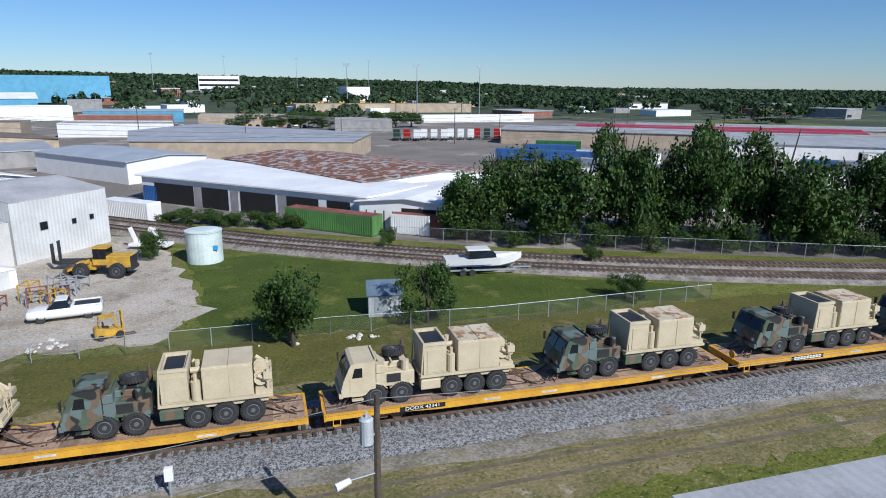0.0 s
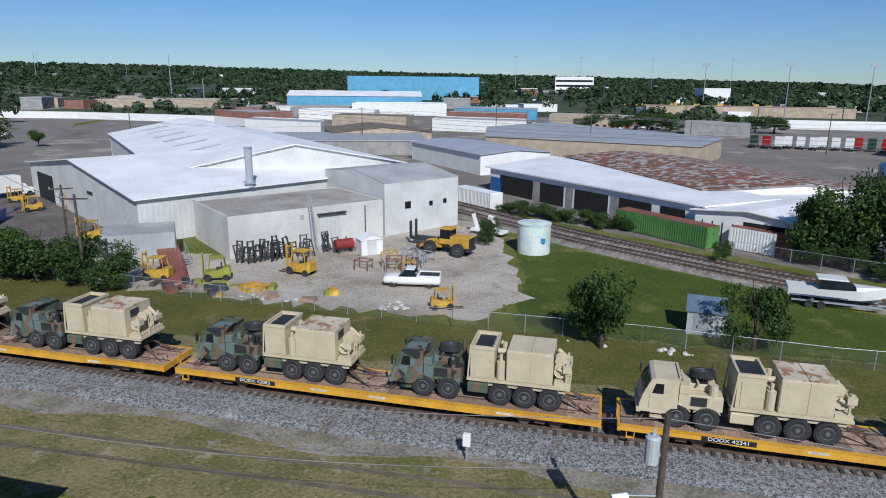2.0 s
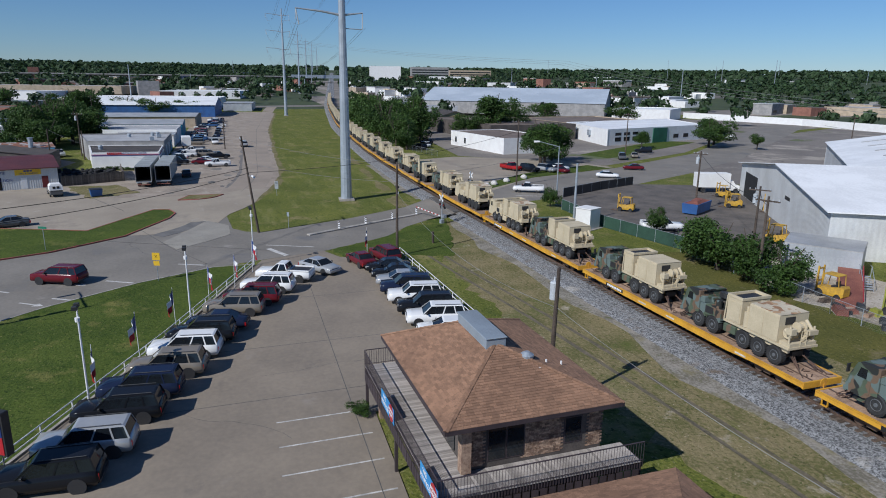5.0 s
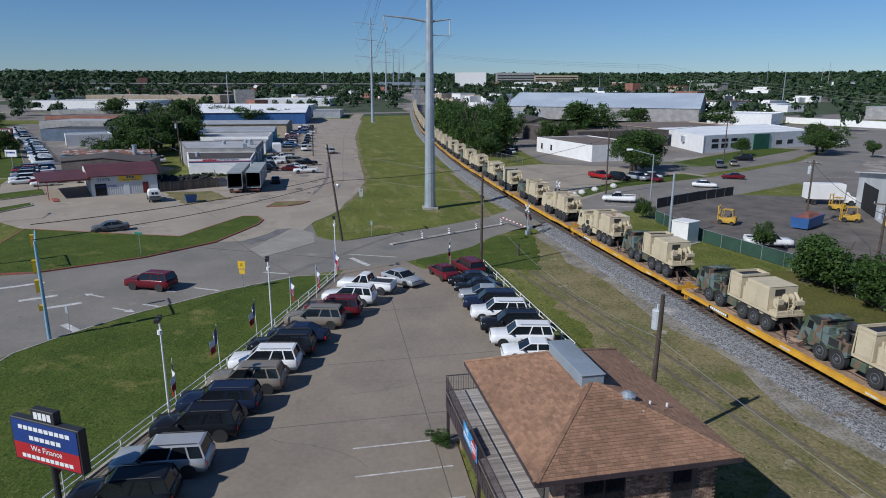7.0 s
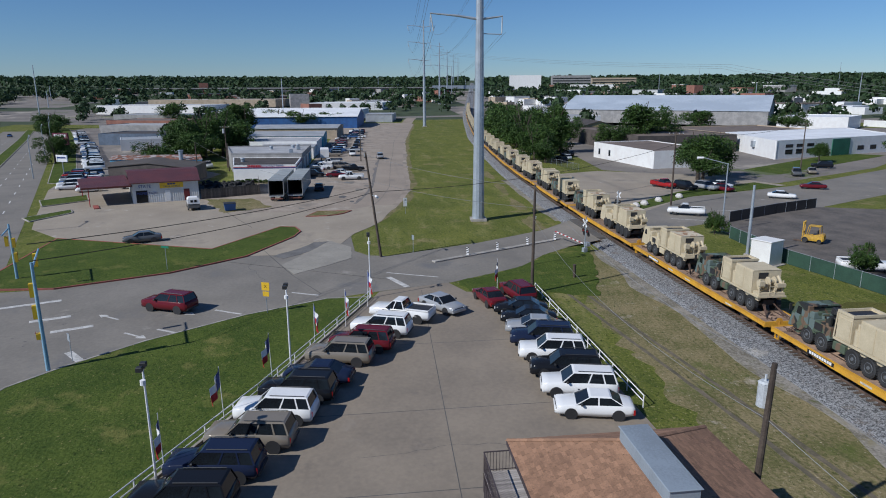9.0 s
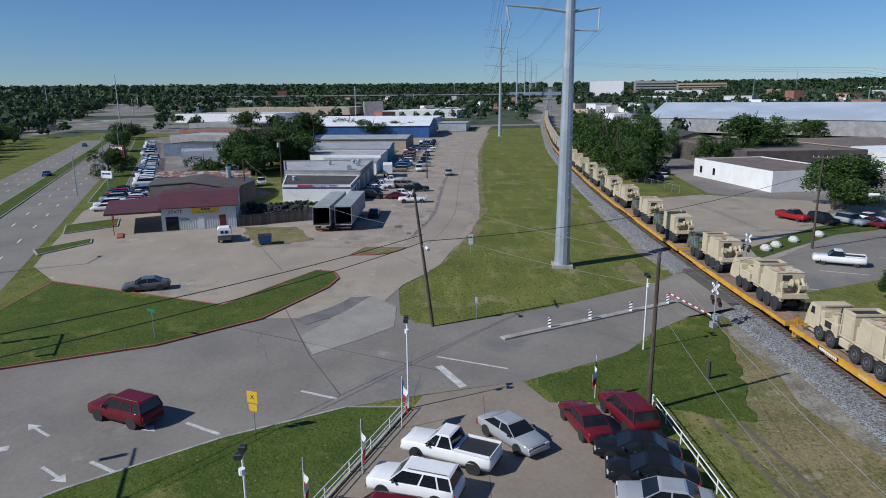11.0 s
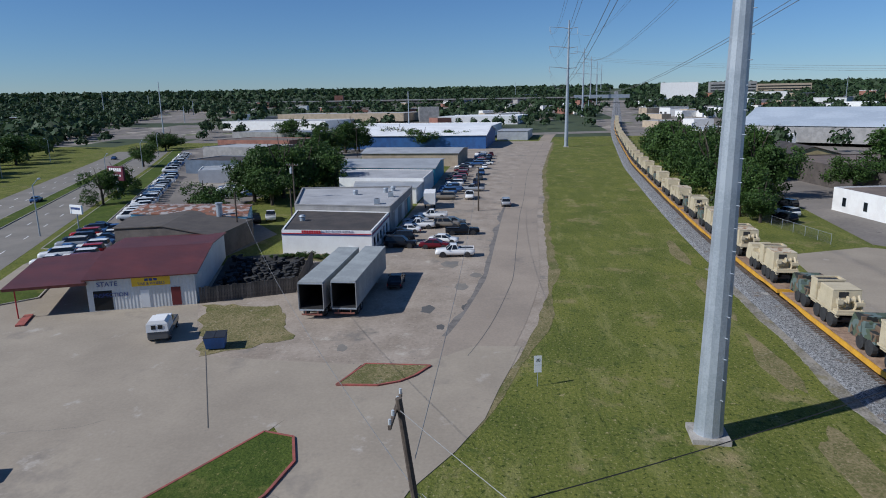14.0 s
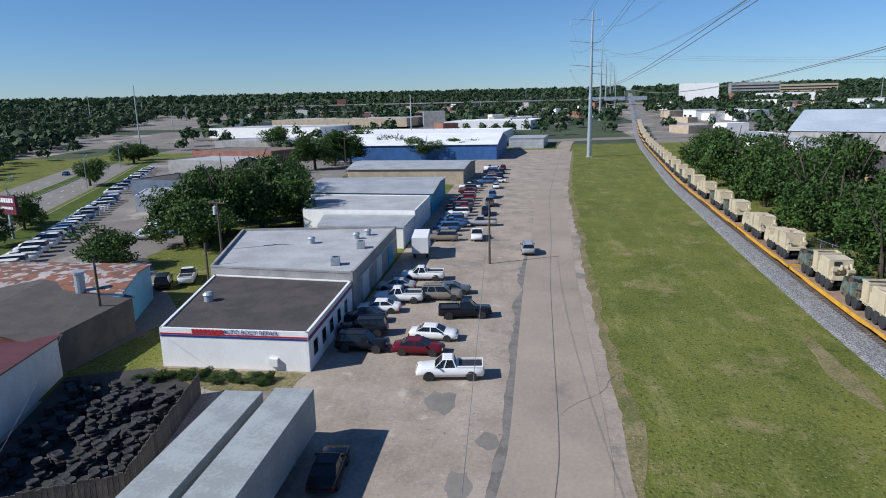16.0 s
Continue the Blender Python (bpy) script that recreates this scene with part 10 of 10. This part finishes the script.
for xx in (-2.2, -1.2):
    for s in (-1, 1):
        part("wheel", CW, RUBBER, bo, at=pose(xx, s * 1.1, 0.36))


def loader(x, y, ang):
    root = thing("wheel_loader", "yellow wheel loader with large black tyres", "wheel loader", pose(x, y, 0.04, 0, 0, ang))
    part("engine_hood", Shape().box(0.6, -0.8, 1.0, 3.0, 0.8, 2.3, 0.08), MACHINE, root)
    part("grille", Shape().box(3.0, -0.75, 1.0, 3.06, 0.75, 2.2), PLASTIC, root)
    part("counterweight", Shape().box(2.7, -1.0, 0.7, 3.1, 1.0, 1.1, 0.04), PLASTIC, root)
    cabp = part("cab", Shape().box(-0.8, -0.75, 1.3, 0.7, 0.75, 1.9).box(-0.8, -0.75, 3.0, 0.75, 0.75, 3.15), MACHINE, root)
    part("cab_glass", Shape().box(-0.74, -0.7, 1.9, 0.64, 0.7, 3.0), GLASSY, cabp)
    part("front_frame", Shape().box(-2.6, -0.5, 0.7, -0.7, 0.5, 1.5, 0.05), MACHINE, root)
    for s in (-1, 1):
        part("lift_arm", Shape().loft([[(-1.2, s * 0.6 - 0.1, 1.5), (-1.2, s * 0.6 + 0.1, 1.5), (-1.2, s * 0.6 + 0.1, 1.9), (-1.2, s * 0.6 - 0.1, 1.9)], [(-3.6, s * 0.6 - 0.1, 0.5), (-3.6, s * 0.6 + 0.1, 0.5), (-3.6, s * 0.6 + 0.1, 0.8), (-3.6, s * 0.6 - 0.1, 0.8)]]), MACHINE, root)
        for xx in (-1.9, 1.7):
            w = part("wheel", TT, RUBBER, root, at=pose(xx, s * 1.05, 0.78) @ Matrix.Diagonal((1.2, 1.3, 1.2, 1)))
            part("rim", TR, MACHINE, w)
    part("bucket", Shape().loft([[(-4.6, y2, 0.1), (-3.6, y2, 0.1), (-3.4, y2, 1.0), (-3.6, y2, 1.0), (-3.75, y2, 0.25), (-4.6, y2, 0.2)] for y2 in (-1.3, 1.3)]), RAILSTEEL, root)
    return root


def forklift(x, y, ang, material, label, s=1.0):
    root = thing("forklift", label, "forklift", pose(x, y, 0.04, 0, 0, ang))
    root.scale = (s, s, s)
    part("body", Shape().loft([ring(-0.9, 0.55, 0.3, 0.9), ring(0.2, 0.6, 0.3, 1.0), ring(1.2, 0.6, 0.3, 1.25), ring(1.35, 0.5, 0.4, 1.1)]), material, root)
    part("overhead_guard", Shape().path([(-0.6, -0.5, 0.9), (-0.4, -0.5, 2.1), (0.8, -0.5, 2.1), (0.9, -0.5, 1.2)], 0.04).path([(-0.6, 0.5, 0.9), (-0.4, 0.5, 2.1), (0.8, 0.5, 2.1), (0.9, 0.5, 1.2)], 0.04).box(-0.45, -0.55, 2.1, 0.85, 0.55, 2.16), material, root)
    part("mast", Shape().box(-1.1, -0.45, 0.1, -0.98, -0.33, 2.6).box(-1.1, 0.33, 0.1, -0.98, 0.45, 2.6).box(-1.1, -0.33, 2.3, -1.0, 0.33, 2.42).box(-1.1, -0.33, 1.2, -1.0, 0.33, 1.32), material, root)
    part("fork", Shape().box(-2.1, -0.3, 0.06, -1.1, -0.18, 0.12), RAILSTEEL, root)
    part("fork", Shape().box(-2.1, 0.18, 0.06, -1.1, 0.3, 0.12), RAILSTEEL, root)
    part("seat", Shape().box(0.1, -0.25, 1.0, 0.6, 0.25, 1.15, 0.03).box(0.5, -0.25, 1.15, 0.62, 0.25, 1.6, 0.03), PLASTIC, root)
    for xx, rr in ((-0.7, 1.0), (0.9, 0.8)):
        for q in (-1, 1):
            part("wheel", CW, RUBBER, root, at=pose(xx, q * 0.55, 0.36 * rr) @ Matrix.Diagonal((rr, 1, rr, 1)))
    return root


loader(-15.6, 72.0, -14)
forklift(-28.6, 59.8, -10, MACHINE, "old yellow yard forklift with a raised mast", 1.2)
forklift(-11.7, 53.2, 200, MACHINE, "small yellow forklift by the fence", 0.85)
forklift(-35.8, 55.6, 30, mat("lime_paint", (0.3, 0.31, 0.05), rough=0.6), "faded lime green lift truck among the scrap", 1.1)
forklift(-84, 60.3, 40, MACHINE, "orange-yellow forklift behind the screened fence", 1.05)
forklift(-60.2, 66.4, 20, MACHINE, "yellow forklift beside the works wall", 1.15)
forklift(-82, 79.5, 60, MACHINE, "yellow forklift in the oily yard", 1.05)
forklift(-77.5, 83, 100, MACHINE, "yellow forklift in the oily yard", 1.1)
forklift(-90.5, 85, 10, MACHINE, "yellow forklift in the oily yard", 1.0)
forklift(-41.5, 54.2, 10, MACHINE, "yellow forklift near the ramp", 1.1)
DARKIRON = mat("dark_greasy_iron", (0.05, 0.055, 0.06), (0.025, 0.027, 0.03), rough=0.7, vary=0.3)
yr = random.Random(4)
for cx, cy, n in ((-36.2, 62.6, 7), (-33.2, 65.0, 7), (-31.4, 66.6, 5), (-28.9, 68.8, 4), (-34.6, 63.6, 4)):
    for i in range(n):
        ms = thing("forklift_mast", "dark greasy forklift mast leaning in a row", "machine part", pose(cx + yr.uniform(-1.1, 1.1), cy + yr.uniform(-0.8, 0.8), 0.04, yr.uniform(-14, 14), yr.uniform(-14, 14), yr.uniform(20, 80)), group="forklift masts in the yard")
        h = yr.uniform(1.7, 2.6)
        for s in (-0.35, 0.35):
            part("channel", Shape().box(s - 0.07, -0.08, 0, s + 0.07, 0.08, h), DARKIRON, ms)
        for z in (0.3, h * 0.6, h - 0.15):
            part("cross_member", Shape().box(-0.28, -0.06, z, 0.28, 0.06, z + 0.12), DARKIRON, ms)
for i in range(9):
    cg = thing("steel_cage", "rusty steel frame cage from a machine cab", "machine part", pose(-21.5 + yr.uniform(-3, 4.5), 64.6 + yr.uniform(-1.5, 3.5), 0.04, 0, 0, yr.uniform(0, 90)), group="machine cages in the yard")
    w, d, h = yr.uniform(0.6, 0.9), yr.uniform(0.5, 0.8), yr.uniform(1.0, 1.7)
    cm = yr.choice((DARKIRON, MACHINE, STEEL, REDOXIDE))
    for sx in (-1, 1):
        for sy in (-1, 1):
            part("upright", Shape().box(sx * w - 0.05, sy * d - 0.05, 0, sx * w + 0.05, sy * d + 0.05, h), cm, cg)
        part("rail", Shape().box(sx * w - 0.04, -d, h - 0.09, sx * w + 0.04, d, h), cm, cg)
    for sy in (-1, 1):
        part("rail", Shape().box(-w, sy * d - 0.04, h - 0.09, w, sy * d + 0.04, h), cm, cg)
lt = thing("lattice_mast", "tall slender lattice mast leaning on the annex wall", "mast", pose(-30.6, 68.4, 0.04, -8, -6, 20))
for s in ((-0.3, -0.3), (0.3, -0.3), (0.0, 0.3)):
    part("leg", Shape().tube((s[0], s[1], 0), (s[0] * 0.6, s[1] * 0.6, 6.8), 0.035, n=5), STEEL, lt)
br = Shape()
for i in range(18):
    z = i * 0.37
    br.tube((-0.3, -0.3, z), (0.28, -0.29, z + 0.37), 0.02, n=4).tube((0.29, -0.29, z), (0, 0.28, z + 0.37), 0.02, n=4)
part("bracing", br, STEEL, lt)
rt = thing("fuel_tank", "red horizontal fuel tank on a stand", "tank", pose(-27.6, 69.4, 0.04, 0, 0, 45))
part("drum", Shape().tube((-1.1, 0, 1.0), (1.1, 0, 1.0), 0.6, n=18), mat("dull_red_paint", (0.3, 0.03, 0.03), (0.2, 0.025, 0.025), rough=0.5), rt)
part("stand", Shape().box(-0.9, -0.4, 0, -0.75, 0.4, 0.6).box(0.75, -0.4, 0, 0.9, 0.4, 0.6), PLASTIC, rt)
part("filler", Shape().tube((0.3, 0, 1.55), (0.3, 0, 1.85), 0.08, n=8), PLASTIC, rt)
sd = thing("small_shed", "small white metal garden shed beside the annex", "shed", pose(-24.6, 69.8, 0.04, 0, 0, 40))
part("shell", Shape().box(-1.3, -1.0, 0, 1.3, 1.0, 1.8), WHITE, sd)
part("roof", Shape().loft([[(-1.4, -1.1, 1.8), (0, -1.1, 2.3), (1.4, -1.1, 1.8)], [(-1.4, 1.1, 1.8), (0, 1.1, 2.3), (1.4, 1.1, 1.8)]]), WHITEROOF, sd)
part("door", Shape().box(-0.6, -1.03, 0.05, 0.6, -1.0, 1.7), WHITERIB, sd)
bt2 = thing("flat_trailer", "black equipment trailer with raised ramps", "trailer", pose(-18.4, 75.6, 0.04, 0, 0, -12))
part("deck", Shape().box(-2.6, -1.0, 0.7, 2.6, 1.0, 0.85), DARKIRON, bt2)
for s in (-0.7, 0.7):
    part("ramp", Shape().box(-2.75, s - 0.25, 0.8, -2.62, s + 0.25, 2.9), DARKIRON, bt2)
for xx in (-0.6, 0.4):
    for s in (-1, 1):
        part("wheel", CW, RUBBER, bt2, at=pose(xx, s * 1.1, 0.36))
wb = thing("equipment_frames", "white painted steel frames stored by the siding", "machine part", pose(-12.6, 83.0, 0.04, 0, 0, -20))
part("frame_base", Shape().box(-2.4, -0.9, 0.4, 2.4, 0.9, 0.75, 0.04), WHITE, wb)
for k, a in ((-1.8, -20), (-0.4, 15), (1.2, -25)):
    part("upright_arm", Shape().box(-0.18, -0.2, 0, 0.18, 0.2, 2.0), WHITE, wb, at=pose(k, 0, 0.7, 0, a, 0))
wb2 = thing("white_cabinet", "white utility cabinet on a concrete pad", "cabinet", pose(-75.0, 48.0, 0, 0, 0, 25))
part("case", Shape().box(-1.2, -1.2, 0.1, 1.2, 1.2, 2.8, 0.03), WHITE, wb2)
part("lid", Shape().box(-1.28, -1.28, 2.8, 1.28, 1.28, 2.92, 0.03), WHITE, wb2)
part("pad", Shape().box(-1.6, -1.6, -0.05, 1.6, 1.6, 0.1), CURB, wb2)
sp = thing("steel_pipe_pole", "grey steel standard beside the cabinet", "pole", pose(-78.3, 47.8, 0))
part("shaft", Shape().tube((0, 0, 0), (0, 0, 8.6), 0.2, 0.14, n=10), STEEL, sp)
part("foot", Shape().tube((0, 0, 0), (0, 0, 0.4), 0.4, n=10), CURB, sp)
sk = thing("roll_off_skip", "blue roll-off skip heaped with rusty scrap", "skip", pose(-80.0, 70.6, 0.04, 0, 0, 120))
part("tub", Shape().loft([[(-2.8, -1.1, 0.2), (2.8, -1.1, 0.2), (2.8, 1.1, 0.2), (-2.8, 1.1, 0.2)], [(-3.0, -1.25, 1.7), (3.0, -1.25, 1.7), (3.0, 1.25, 1.7), (-3.0, 1.25, 1.7)]]), BLUEPAINT, sk)
part("scrap_load", Shape().loft([[(-2.7, -1.1, 1.7), (2.7, -1.1, 1.7), (2.7, 1.1, 1.7), (-2.7, 1.1, 1.7)], [(-1.6, -0.6, 2.1), (1.5, -0.5, 2.0), (1.4, 0.6, 2.15), (-1.5, 0.5, 2.0)]]), REDOXIDE, sk)
ra = thing("loading_ramp", "long rust-red steel loading ramp", "ramp", pose(-42.0, 57.2, 0.04, 0, 0, 130))
part("deck", Shape().loft([[(-4.5, -1.1, 0.05), (-4.5, 1.1, 0.05), (-4.5, 1.1, 0.2), (-4.5, -1.1, 0.2)], [(4.5, -1.1, 1.25), (4.5, 1.1, 1.25), (4.5, 1.1, 1.4), (4.5, -1.1, 1.4)]]), REDOXIDE, ra)
part("side_rail", Shape().path([(-4.5, -1.1, 0.6), (4.5, -1.1, 1.8)], 0.05), SIGNRED, ra)
part("leg", Shape().box(4.0, -1.0, 0, 4.2, 1.0, 1.3), REDOXIDE, ra)
for i in range(44):
    x, y, s = yr.choice(((-16.4, 52.2, 1.0), (5, 48.2, 5.0), (-15.4, 52.4, 0.9), (-28, 51.8, 4.0))) if i < 50 else (-8, 50, 4)
    rr = yr.uniform(0.1, 0.3)
    sh = Shape()
    leafy_blob(sh, 0, 0, -0.06, rr, rr * 1.2, yr)
    single("rubble_stone", sh, STONE, "pale lump of broken concrete by the fence", "rubble", pose(x + yr.gauss(0, s * 0.6), y + yr.gauss(0, 0.35), 0.02), "rubble along the fence")
for i in range(26):
    x, y = yr.uniform(-42, -22), yr.uniform(51.2, 54.5)
    mm = yr.choice((MACHINE, REDOXIDE, DARKIRON, TIE, mat("lime_paint", (0.3, 0.31, 0.05)), PLANK))
    w, d, h = yr.uniform(0.3, 1.1), yr.uniform(0.2, 0.6), yr.uniform(0.15, 0.7)
    single("scrap_piece", Shape().loft([[(-w, -d, 0), (w, -d, 0), (w, d, 0), (-w, d, 0)], [(-w * 0.8, -d * 0.9, h), (w * 0.9, -d * 0.6, h * 0.8), (w * 0.7, d * 0.8, h), (-w * 0.9, d * 0.7, h * 0.9)]]), mm, "scrap machine piece lying by the fence", "scrap", pose(x, y, 0.03, 0, 0, yr.uniform(0, 180)), "scrap along the fence")
rc2 = thing("relay_case", "white signal relay case on a post by the track", "relay case", pose(-4.9, 30.2, 0))
part("post", Shape().tube((0, 0, 0), (0, 0, 1.4), 0.07, n=8), STEEL, rc2)
part("case", Shape().box(-0.2, -0.15, 0.9, 0.2, 0.15, 1.6, 0.02), SIGNWHITE, rc2)
for x, y in ((-110.5, 47.6), (-112.5, 50.0), (-115.5, 54.0), (-119, 59.6)):
    single("white_boulder", Shape().loft([[(r * math.cos(a), r * 0.7 * math.sin(a), z) for a in (math.tau * i / 9 for i in range(9))] for r, z in ((0.8, -0.1), (0.95, 0.3), (0.6, 0.7), (0.2, 0.8))]), STONE, "white painted boulder on the grass strip", "boulder", pose(x - 2.2, y + 1.0, 0.02), "boulders on the verge")
bush = tree(-32.9, 6.9, 0.9, 0.7, 0, "clipped bush beside the brick pier", 0.0)
pst = single("timber_post", Shape().tube((0, 0, -0.1), (0.15, -0.1, 1.5), 0.16, n=8), TIMBER, "leaning short timber post beside the ballast", "post", pose(-72.5, 24.6, 0))
